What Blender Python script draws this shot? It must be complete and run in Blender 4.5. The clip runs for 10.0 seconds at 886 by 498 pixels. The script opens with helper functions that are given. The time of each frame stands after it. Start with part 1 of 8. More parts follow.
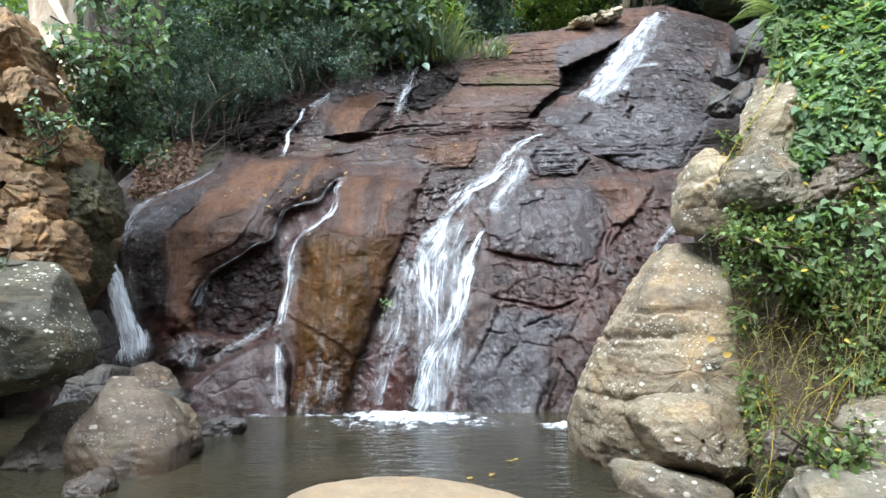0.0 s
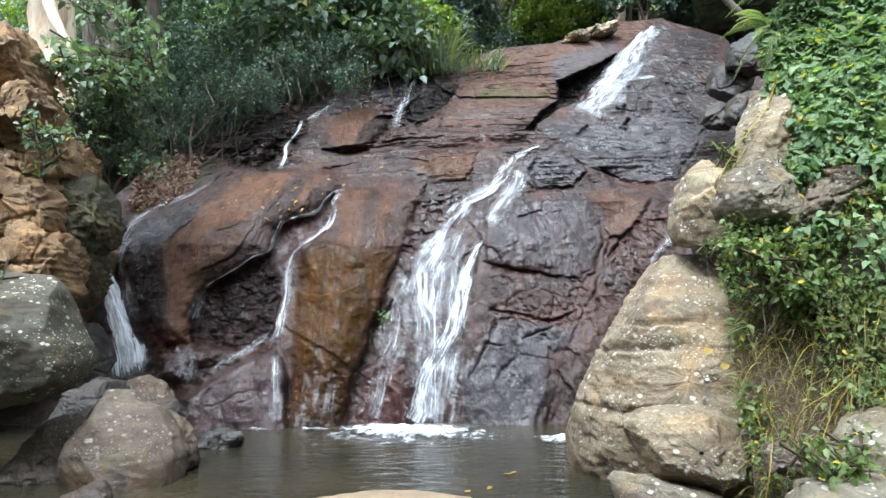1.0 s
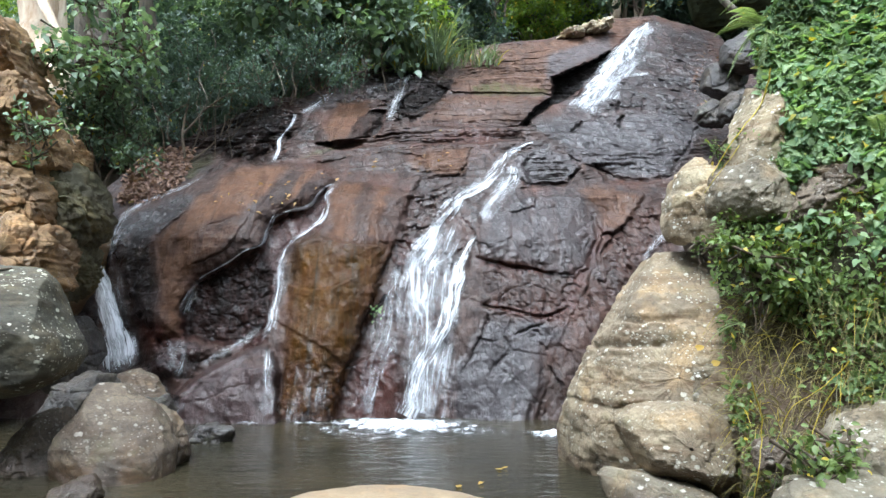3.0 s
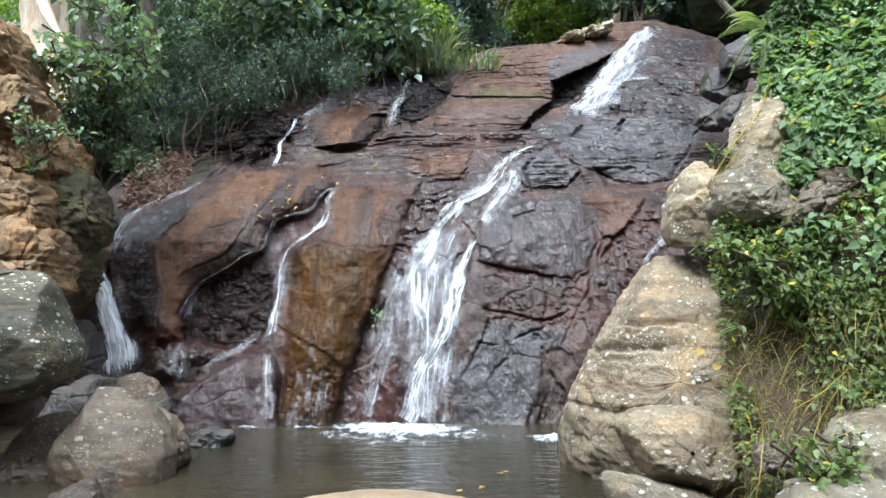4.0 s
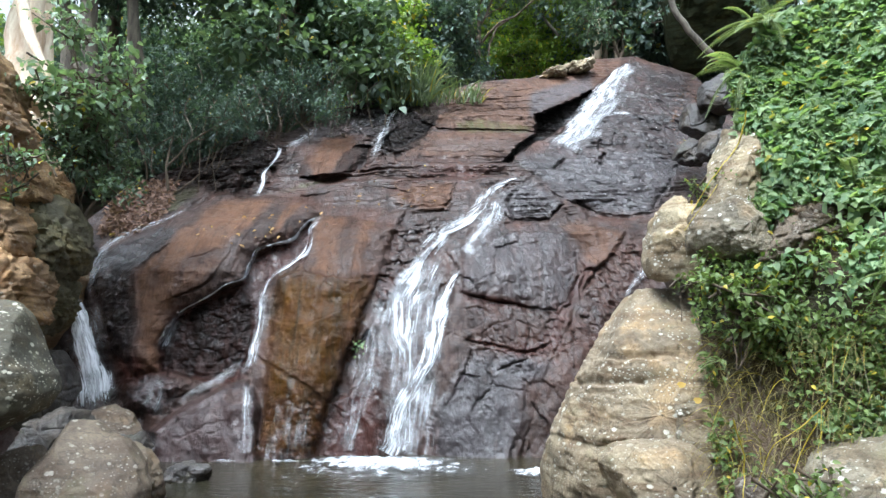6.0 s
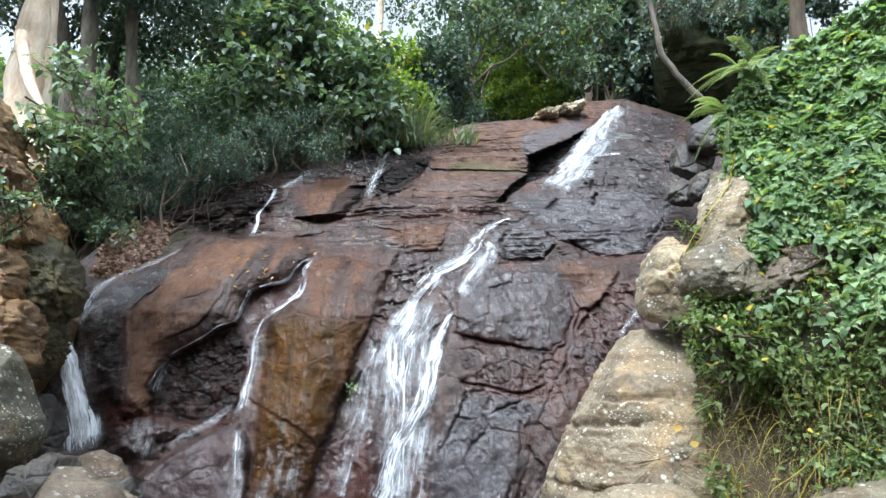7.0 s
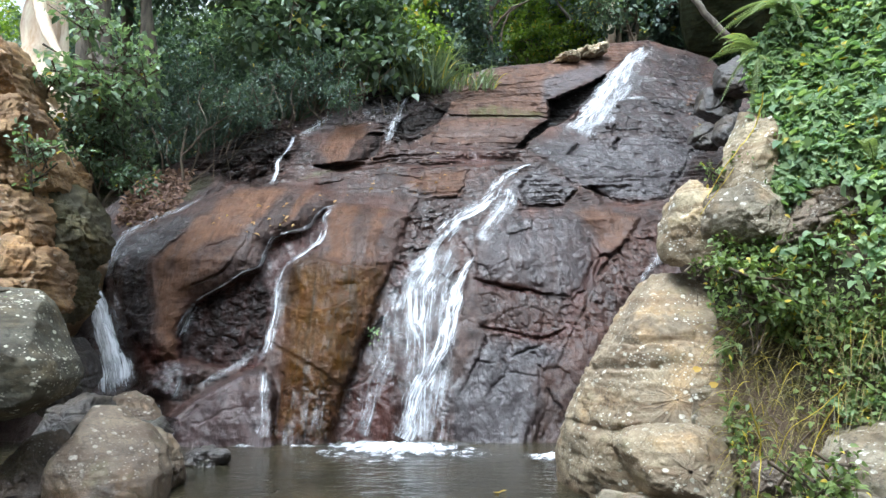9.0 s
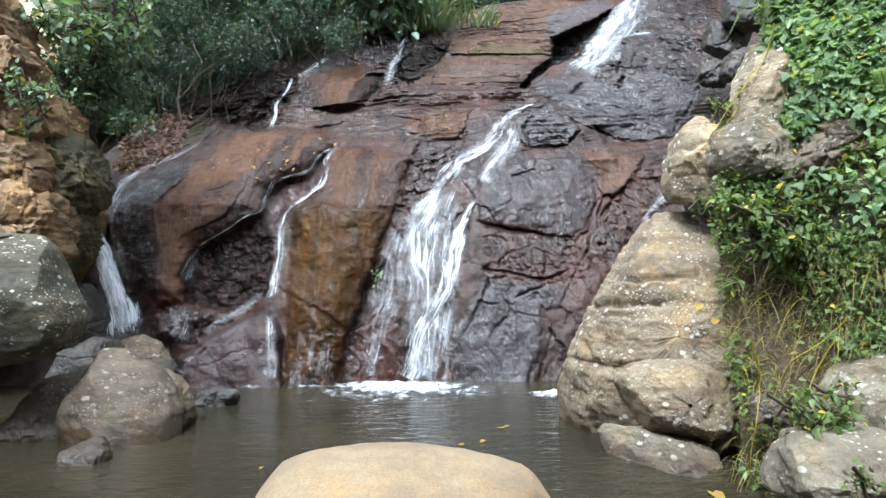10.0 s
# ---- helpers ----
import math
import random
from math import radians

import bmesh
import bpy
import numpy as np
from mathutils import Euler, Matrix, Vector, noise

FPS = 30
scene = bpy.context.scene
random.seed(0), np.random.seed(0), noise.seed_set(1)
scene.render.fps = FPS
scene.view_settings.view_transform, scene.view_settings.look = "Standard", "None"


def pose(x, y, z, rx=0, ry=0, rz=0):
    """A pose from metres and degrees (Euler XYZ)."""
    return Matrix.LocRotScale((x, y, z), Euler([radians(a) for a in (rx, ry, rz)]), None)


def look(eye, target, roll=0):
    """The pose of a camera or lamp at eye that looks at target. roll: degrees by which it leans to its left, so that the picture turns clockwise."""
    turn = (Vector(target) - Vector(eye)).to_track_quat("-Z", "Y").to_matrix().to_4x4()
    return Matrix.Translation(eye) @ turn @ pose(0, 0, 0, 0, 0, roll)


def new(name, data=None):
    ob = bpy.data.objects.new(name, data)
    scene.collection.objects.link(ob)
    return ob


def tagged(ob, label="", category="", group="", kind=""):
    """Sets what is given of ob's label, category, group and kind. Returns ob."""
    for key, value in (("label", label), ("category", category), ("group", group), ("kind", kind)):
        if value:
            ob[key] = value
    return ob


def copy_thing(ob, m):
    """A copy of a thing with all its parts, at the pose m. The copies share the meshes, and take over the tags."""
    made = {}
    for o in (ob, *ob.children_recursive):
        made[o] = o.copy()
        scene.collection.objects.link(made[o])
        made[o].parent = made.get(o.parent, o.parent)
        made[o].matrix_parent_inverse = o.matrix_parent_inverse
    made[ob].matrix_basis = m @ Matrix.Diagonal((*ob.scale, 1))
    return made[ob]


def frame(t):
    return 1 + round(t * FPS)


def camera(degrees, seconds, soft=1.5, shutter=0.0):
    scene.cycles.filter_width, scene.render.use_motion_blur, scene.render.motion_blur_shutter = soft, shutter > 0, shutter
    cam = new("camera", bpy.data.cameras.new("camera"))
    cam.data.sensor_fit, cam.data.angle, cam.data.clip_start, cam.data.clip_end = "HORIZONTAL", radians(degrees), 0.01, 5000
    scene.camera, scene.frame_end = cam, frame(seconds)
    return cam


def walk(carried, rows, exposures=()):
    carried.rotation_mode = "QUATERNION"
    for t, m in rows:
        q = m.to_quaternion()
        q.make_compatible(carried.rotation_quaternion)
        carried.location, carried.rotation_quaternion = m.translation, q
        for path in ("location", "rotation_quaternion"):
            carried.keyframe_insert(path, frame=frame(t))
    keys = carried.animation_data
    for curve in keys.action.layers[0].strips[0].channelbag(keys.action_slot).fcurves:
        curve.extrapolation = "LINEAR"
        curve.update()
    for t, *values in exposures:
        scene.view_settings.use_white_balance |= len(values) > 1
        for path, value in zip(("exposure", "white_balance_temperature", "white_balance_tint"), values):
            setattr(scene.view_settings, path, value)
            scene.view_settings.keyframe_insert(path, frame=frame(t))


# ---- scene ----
cam = camera(70.0, 10.0, soft=1.45)
EXPOSURE, KELVIN, TINT = 0.82, 5500, 5
EYE = Vector((0.0, 0.0, 1.8))
# seconds, yaw, pitch, roll in degrees, and the sway of the hand in metres
ROWS = [
    (0.0, -0.000, 5.000, 0.000, -0.000, 0.000, -0.000),
    (0.5, -0.153, 5.917, 0.135, -0.004, -0.011, 0.001),
    (1.0, -0.189, 6.067, 0.108, 0.003, -0.006, 0.001),
    (1.5, -0.185, 6.072, 0.120, 0.010, -0.006, 0.000),
    (2.0, -0.559, 6.007, 0.187, 0.009, -0.001, -0.000),
    (2.5, -0.835, 5.538, -0.263, 0.011, 0.004, 0.001),
    (4.0, -0.779, 5.986, -0.234, 0.008, 0.001, 0.002),
    (4.5, -0.865, 6.043, -0.314, 0.010, 0.002, -0.001),
    (5.0, -0.994, 6.473, -0.296, 0.005, 0.000, -0.002),
    (6.5, -2.784, 10.458, -0.390, 0.018, -0.021, 0.041),
    (7.0, -2.789, 12.180, -0.220, 0.021, -0.033, 0.055),
    (7.5, -1.893, 12.511, 0.024, 0.011, -0.049, 0.053),
    (8.0, -1.392, 11.608, 0.106, 0.003, -0.047, 0.042),
    (8.5, -0.947, 10.008, -0.066, -0.004, -0.043, 0.022),
    (9.0, -1.091, 7.588, -0.237, 0.000, -0.027, -0.000),
    (9.5, -1.114, 5.415, -0.080, 0.001, -0.016, -0.021),
    (10.0, -0.783, 2.600, 0.391, 0.006, 0.008, -0.042),
]
walk(cam, [(t, pose(EYE.x + x, EYE.y + y, EYE.z + z, 90 + p, r, w)) for t, w, p, r, x, y, z in ROWS],
     exposures=[(0.0, EXPOSURE, KELVIN, TINT), (10.0, EXPOSURE, KELVIN, TINT)])

# ---- world, sun ----
SUN_HEIGHT, SUN_TURN = 60.0, 207.0   # degrees; turn is clockwise from +y
world = bpy.data.worlds.new("sky")
scene.world = world
world.use_nodes = True
wn = world.node_tree.nodes
sky = wn.new("ShaderNodeTexSky")
sky.sky_type, sky.sun_disc = "NISHITA", False
sky.sun_elevation, sky.sun_rotation = radians(SUN_HEIGHT), radians(SUN_TURN)
sky.dust_density, sky.air_density = 9.0, 1.0
wn["Background"].inputs[1].default_value = 0.15
haze = wn.new("ShaderNodeHueSaturation")   # a thin overcast: the sky goes pale
haze.inputs["Saturation"].default_value, haze.inputs["Value"].default_value = 0.10, 1.7
world.node_tree.links.new(sky.outputs[0], haze.inputs["Color"])
world.node_tree.links.new(haze.outputs[0], wn["Background"].inputs[0])
sun = new("sun", bpy.data.lights.new("sun", "SUN"))
sun.data.energy, sun.data.angle, sun.data.color = 1.3, radians(24), (1.0, 0.95, 0.88)
sun.matrix_world = look((0, 0, 0), Vector((-math.sin(radians(SUN_TURN)) * math.cos(radians(SUN_HEIGHT)),
                                           -math.cos(radians(SUN_TURN)) * math.cos(radians(SUN_HEIGHT)),
                                           -math.sin(radians(SUN_HEIGHT)))))


# ---- numeric helpers ----
def grain(p, seed=0):
    """Smooth lattice noise in -1..1 at the points p (n, 3)."""
    q = np.floor(p).astype(np.int64)
    f = p - q
    f = f * f * (3 - 2 * f)
    out = np.zeros(len(p))
    for c in range(8):
        d = np.array([c & 1, c >> 1 & 1, c >> 2])
        k = q + d
        h = (k[:, 0] * 374761393 + k[:, 1] * 668265263 + k[:, 2] * 1440662683 + seed * 974634777) & 0xFFFFFFFF
        h = ((h ^ (h >> 13)) * 1274126177) & 0xFFFFFFFF
        h = h ^ (h >> 16)
        w = np.where(d == 1, f, 1 - f).prod(1)
        out += w * ((h & 0xFFFF) / 32767.5 - 1)
    return out


def fbm(p, freq, octaves=4, gain=0.5, seed=0, ridge=False):
    out, a = np.zeros(len(p)), 1.0
    for o in range(octaves):
        n = grain(p * freq + 17.3 * o, seed + o)
        out += a * ((0.5 - np.abs(n)) * 1.4 if ridge else n)
        freq, a = freq * 2.03, a * gain
    return out


def cells(u, v, seed=0):
    """Jittered cells in the plane: nearest and second distance, and a random number a cell."""
    iu, iv = np.floor(u).astype(np.int64), np.floor(v).astype(np.int64)
    f1, f2, rnd = np.full(len(u), 9.0), np.full(len(u), 9.0), np.zeros(len(u))
    for du in (-1, 0, 1):
        for dv in (-1, 0, 1):
            a, b = iu + du, iv + dv
            h = (a * 374761393 + b * 668265263 + seed * 974634777) & 0xFFFFFFFF
            h = ((h ^ (h >> 13)) * 1274126177) & 0xFFFFFFFF
            h = h ^ (h >> 16)
            d = np.hypot(a + 0.15 + 0.7 * (h & 0xFF) / 255 - u, b + 0.15 + 0.7 * (h >> 8 & 0xFF) / 255 - v)
            near = d < f1
            f2 = np.where(near, f1, np.minimum(f2, d))
            rnd = np.where(near, (h >> 16 & 0xFF) / 255, rnd)
            f1 = np.where(near, d, f1)
    return f1, f2, rnd


def smooth(a, lo, hi):
    t = np.clip((a - lo) / (hi - lo), 0, 1)
    return t * t * (3 - 2 * t)


def line_distance(u, v, pts, closed=False):
    """Distance of (u, v) to a line of points; inside a closed one it is positive, outside negative."""
    pts = np.array(pts, float)
    ends = np.roll(pts, -1, 0) if closed else pts[1:]
    best, inside = np.full(len(u), 1e9), np.zeros(len(u), bool)
    for (ax, ay), (bx, by) in zip(pts, ends):
        dx, dy = bx - ax, by - ay
        k = np.clip(((u - ax) * dx + (v - ay) * dy) / (dx * dx + dy * dy + 1e-12), 0, 1)
        best = np.minimum(best, np.hypot(u - ax - k * dx, v - ay - k * dy))
        if closed and dy:
            inside ^= ((ay > v) != (by > v)) & (u < ax + (v - ay) / dy * dx)
    return np.where(inside, best, -best) if closed else best


def mesh_object(name, verts, faces, material, parent=None, label="", shade=True, layers=(), uv=None):
    """One mesh object from arrays; faces: (n, 3) or (n, 4) or a list of such arrays."""
    me = bpy.data.meshes.new(name)
    faces = faces if isinstance(faces, list) else [faces]
    loops = np.concatenate([f.ravel() for f in faces]).astype(np.int32)
    sizes = np.concatenate([np.full(len(f), f.shape[1]) for f in faces]).astype(np.int32)
    me.vertices.add(len(verts))
    me.vertices.foreach_set("co", np.asarray(verts, np.float32).ravel())
    me.loops.add(len(loops))
    me.loops.foreach_set("vertex_index", loops)
    me.polygons.add(len(sizes))
    me.polygons.foreach_set("loop_start", np.concatenate([[0], np.cumsum(sizes)[:-1]]).astype(np.int32))
    me.polygons.foreach_set("loop_total", sizes)
    me.polygons.foreach_set("use_smooth", np.full(len(sizes), shade))
    for key, values in layers:
        me.attributes.new(key, "FLOAT", "POINT").data.foreach_set("value", np.asarray(values, np.float32))
    if uv is not None:
        me.uv_layers.new(name="along").data.foreach_set("uv", np.asarray(uv, np.float32)[loops].ravel())
    me.update(calc_edges=True)
    me.validate()
    me.materials.append(material)
    ob = new(name, me)
    if parent:
        ob.parent = parent
    if label:
        tagged(ob, label)
    return ob


def grid_faces(rows, cols, wrap=False):
    i = np.arange(rows - 1)[:, None] * cols + np.arange(cols if wrap else cols - 1)[None, :]
    j = i + 1 if not wrap else np.arange(rows - 1)[:, None] * cols + (np.arange(cols) + 1) % cols
    return np.stack([i, j, j + cols, i + cols], -1).reshape(-1, 4)


# ---- materials ----
class Nodes:
    """A short hand for building one node material."""

    def __init__(self, name):
        self.mat = bpy.data.materials.new(name)
        self.mat.use_nodes = True
        self.tree = self.mat.node_tree
        self.bsdf = self.tree.nodes["Principled BSDF"]
        self.out = self.tree.nodes["Material Output"]

    def node(self, kind):
        return self.tree.nodes.new("ShaderNode" + kind)

    def put(self, value, socket):
        if isinstance(value, bpy.types.NodeSocket):
            self.tree.links.new(value, socket)
        elif isinstance(value, tuple) and len(value) == 3 and socket.type == "RGBA":
            socket.default_value = (*value, 1)
        else:
            socket.default_value = value

    def place(self, scale=(1, 1, 1), source="Object"):
        c, m = self.node("TexCoord"), self.node("Mapping")
        m.inputs["Scale"].default_value = scale
        self.tree.links.new(c.outputs[source], m.inputs[0])
        return m.outputs[0]

    def noise(self, scale, detail=6, rough=0.6, vector=None, warp=0.0):
        n = self.node("TexNoise")
        n.inputs["Scale"].default_value, n.inputs["Detail"].default_value = scale, detail
        n.inputs["Roughness"].default_value, n.inputs["Distortion"].default_value = rough, warp
        self.tree.links.new(vector or self.place(), n.inputs["Vector"])
        return n.outputs[0]

    def voronoi(self, scale, vector=None, feature="F1", output=0):
        n = self.node("TexVoronoi")
        n.feature = feature
        n.inputs["Scale"].default_value = scale
        self.tree.links.new(vector or self.place(), n.inputs["Vector"])
        return n.outputs[output]

    def ramp(self, value, *stops):
        n = self.node("ValToRGB")
        while len(n.color_ramp.elements) < len(stops):
            n.color_ramp.elements.new(0.5)
        for e, (p, c) in zip(n.color_ramp.elements, stops):
            e.position = p
            e.color = (*c, 1) if isinstance(c, tuple) else (c, c, c, 1)
        self.put(value, n.inputs[0])
        return n.outputs[0]

    def mix(self, f, a, b, blend="MIX"):
        n = self.node("Mix")
        n.data_type, n.blend_type = "RGBA", blend
        self.put(f, n.inputs[0]), self.put(a, n.inputs[6]), self.put(b, n.inputs[7])
        return n.outputs[2]

    def math(self, op, a, b=0.0, clamp=False):
        n = self.node("Math")
        n.operation, n.use_clamp = op, clamp
        self.put(a, n.inputs[0]), self.put(b, n.inputs[1])
        return n.outputs[0]

    def attribute(self, name):
        n = self.node("Attribute")
        n.attribute_name = name
        return n.outputs["Fac"]

    def bump(self, *layers):
        """layers: (height, strength, distance)"""
        normal = None
        for h, s, d in layers:
            n = self.node("Bump")
            n.inputs["Strength"].default_value, n.inputs["Distance"].default_value = s, d
            self.put(h, n.inputs["Height"])
            if normal:
                self.put(normal, n.inputs["Normal"])
            normal = n.outputs[0]
        return normal

    def done(self, color, rough, normal=None, **more):
        self.put(color, self.bsdf.inputs["Base Color"])
        self.put(rough, self.bsdf.inputs["Roughness"])
        if normal:
            self.put(normal, self.bsdf.inputs["Normal"])
        for key, value in more.items():
            self.put(value, self.bsdf.inputs[key.replace("_", " ")])
        return self.mat


def cascade_rock():
    n = Nodes("wet_cascade_rock")
    big, mid, fine = n.noise(0.7, 5), n.noise(3.2, 9, 0.66, None, 0.6), n.noise(38, 6, 0.7)
    bands = n.noise(1.0, 7, 0.62, n.place((1.3, 1.3, 4.2)), 1.4)
    turned = n.node("Mapping")   # streaks that follow the run of the water
    turned.inputs["Rotation"].default_value, turned.inputs["Scale"].default_value = (0, radians(-22), 0), (4.5, 1.0, 0.45)
    n.put(n.node("TexCoord").outputs["Object"], turned.inputs[0])
    streaks = n.noise(1.2, 7, 0.68, turned.outputs[0], 0.7)
    fan = n.noise(3.4, 5, 0.7, turned.outputs[0], 0.4)
    warped = n.node("VectorMath")
    warped.operation = "ADD"
    shift = n.node("TexNoise")
    shift.inputs["Scale"].default_value, shift.inputs["Detail"].default_value = 2.5, 6
    n.put(n.place(), shift.inputs["Vector"])
    n.put(n.place((1.0, 1.0, 0.75)), warped.inputs[0]), n.put(shift.outputs["Color"], warped.inputs[1])
    joints = n.ramp(n.voronoi(1.5, warped.outputs[0], "DISTANCE_TO_EDGE"), (0.0, 0.0), (0.022, 1.0))
    dark = n.mix(n.ramp(mid, (0.35, 0.0), (0.65, 1.0)), (0.022, 0.014, 0.012), (0.080, 0.050, 0.040))
    dark = n.mix(n.ramp(big, (0.45, 0.0), (0.62, 0.8)), dark, (0.085, 0.040, 0.027))
    dark = n.mix(n.ramp(bands, (0.5, 0.0), (0.68, 0.5)), dark, (0.11, 0.080, 0.069))
    tan = n.mix(n.ramp(mid, (0.3, 0.0), (0.7, 1.0)), (0.086, 0.042, 0.024), (0.170, 0.093, 0.054))
    tan = n.mix(n.ramp(bands, (0.5, 0.0), (0.7, 0.4)), tan, (0.075, 0.042, 0.03))
    gold = n.mix(n.ramp(mid, (0.3, 0.0), (0.7, 1.0)), (0.038, 0.015, 0.001), (0.112, 0.050, 0.002))
    gold = n.mix(n.ramp(bands, (0.46, 0.0), (0.62, 0.75)), gold, (0.075, 0.028, 0.008))
    gold = n.mix(n.ramp(streaks, (0.48, 0.0), (0.6, 0.6)), gold, (0.052, 0.034, 0.008))
    red = n.mix(mid, (0.035, 0.012, 0.009), (0.115, 0.040, 0.028))
    grey = n.mix(mid, (0.042, 0.038, 0.041), (0.095, 0.084, 0.088))
    edge = n.math("MULTIPLY", n.math("SUBTRACT", n.mix(0.5, mid, streaks), 0.5), 1.7)
    base = dark
    for key, col in (("grey", grey), ("red", red), ("gold", gold), ("tan", tan)):
        f = n.ramp(n.math("ADD", n.attribute(key), edge), (0.15, 0.0), (0.85, 1.0))
        base = n.mix(f, base, col)
    base = n.mix(n.ramp(streaks, (0.50, 0.0), (0.64, 0.6)), base, n.mix(1.0, base, (0.42, 0.38, 0.37), "MULTIPLY"))
    base = n.mix(n.ramp(streaks, (0.30, 0.45), (0.42, 0.0)), base, n.mix(1.0, base, (1.6, 1.5, 1.4), "MULTIPLY"))
    base = n.mix(n.ramp(fan, (0.55, 0.0), (0.68, 0.45)), base, n.mix(1.0, base, (0.45, 0.42, 0.41), "MULTIPLY"))
    moss = n.ramp(n.math("ADD", n.attribute("moss"), edge), (0.4, 0.0), (0.75, 1.0))
    base = n.mix(moss, base, n.mix(fine, (0.030, 0.036, 0.008), (0.105, 0.10, 0.028)))
    wet = n.ramp(n.math("ADD", n.attribute("wet"), edge), (0.2, 0.0), (0.8, 1.0))
    base = n.mix(n.math("MULTIPLY", wet, 0.6), base, n.mix(1.0, base, (0.46, 0.39, 0.37), "MULTIPLY"))
    # black wet rock, and shade of recesses put into the colour; both dull the gloss
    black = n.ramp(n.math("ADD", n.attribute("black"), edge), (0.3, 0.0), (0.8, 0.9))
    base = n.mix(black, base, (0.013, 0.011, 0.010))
    plain = n.math("ADD", n.attribute("gold"), n.attribute("tan"), True)   # the tan and golden rock is nearly without joints
    seams = n.math("MULTIPLY", n.math("SUBTRACT", 1.0, joints), n.math("SUBTRACT", 1.0, n.math("MULTIPLY", plain, 0.9)))
    base = n.mix(n.math("MULTIPLY", seams, 0.55), base, n.mix(1.0, base, (0.4, 0.36, 0.34), "MULTIPLY"))
    base = n.mix(n.math("MULTIPLY", n.ramp(fine, (0.42, 0.0), (0.66, 1.0)), 0.5), base, n.mix(1.0, base, (0.5, 0.48, 0.47), "MULTIPLY"))
    patches = n.ramp(n.noise(4.0, 6, 0.66, None, 0.8), (0.40, 0.0), (0.60, 0.34))
    rough = n.math("ADD", n.mix(wet, (0.46, 0.46, 0.46), (0.15, 0.15, 0.15)), n.math("ADD", patches, n.math("MULTIPLY", n.math("SUBTRACT", fine, 0.5), 0.25)))
    ripple = n.noise(7.5, 8, 0.64, n.place((1.0, 1.0, 0.5)), 1.6)
    ripple = n.math("MULTIPLY", ripple, n.math("ADD", n.math("MULTIPLY", wet, 0.75), 0.25))
    coat = n.math("MULTIPLY", wet, n.math("SUBTRACT", n.math("SUBTRACT", n.math("SUBTRACT", 0.72, n.math("MULTIPLY", black, 0.42)), n.math("MULTIPLY", plain, 0.28)), n.math("MULTIPLY", patches, 1.6)), True)
    return n.done(base, rough, n.bump((seams, -0.3, 0.03), (streaks, 0.35, 0.05), (ripple, 0.75, 0.06), (fine, 0.6, 0.010)),
                  Specular_IOR_Level=n.math("SUBTRACT", n.math("ADD", n.math("SUBTRACT", 0.26, n.math("MULTIPLY", plain, 0.10)), n.math("MULTIPLY", n.attribute("grey"), 0.16)), n.math("MULTIPLY", black, 0.18)),
                  Coat_Weight=coat, Coat_Roughness=0.12,
                  Coat_Normal=n.bump((streaks, 0.25, 0.05), (ripple, 0.45, 0.06)), Coat_IOR=1.36)


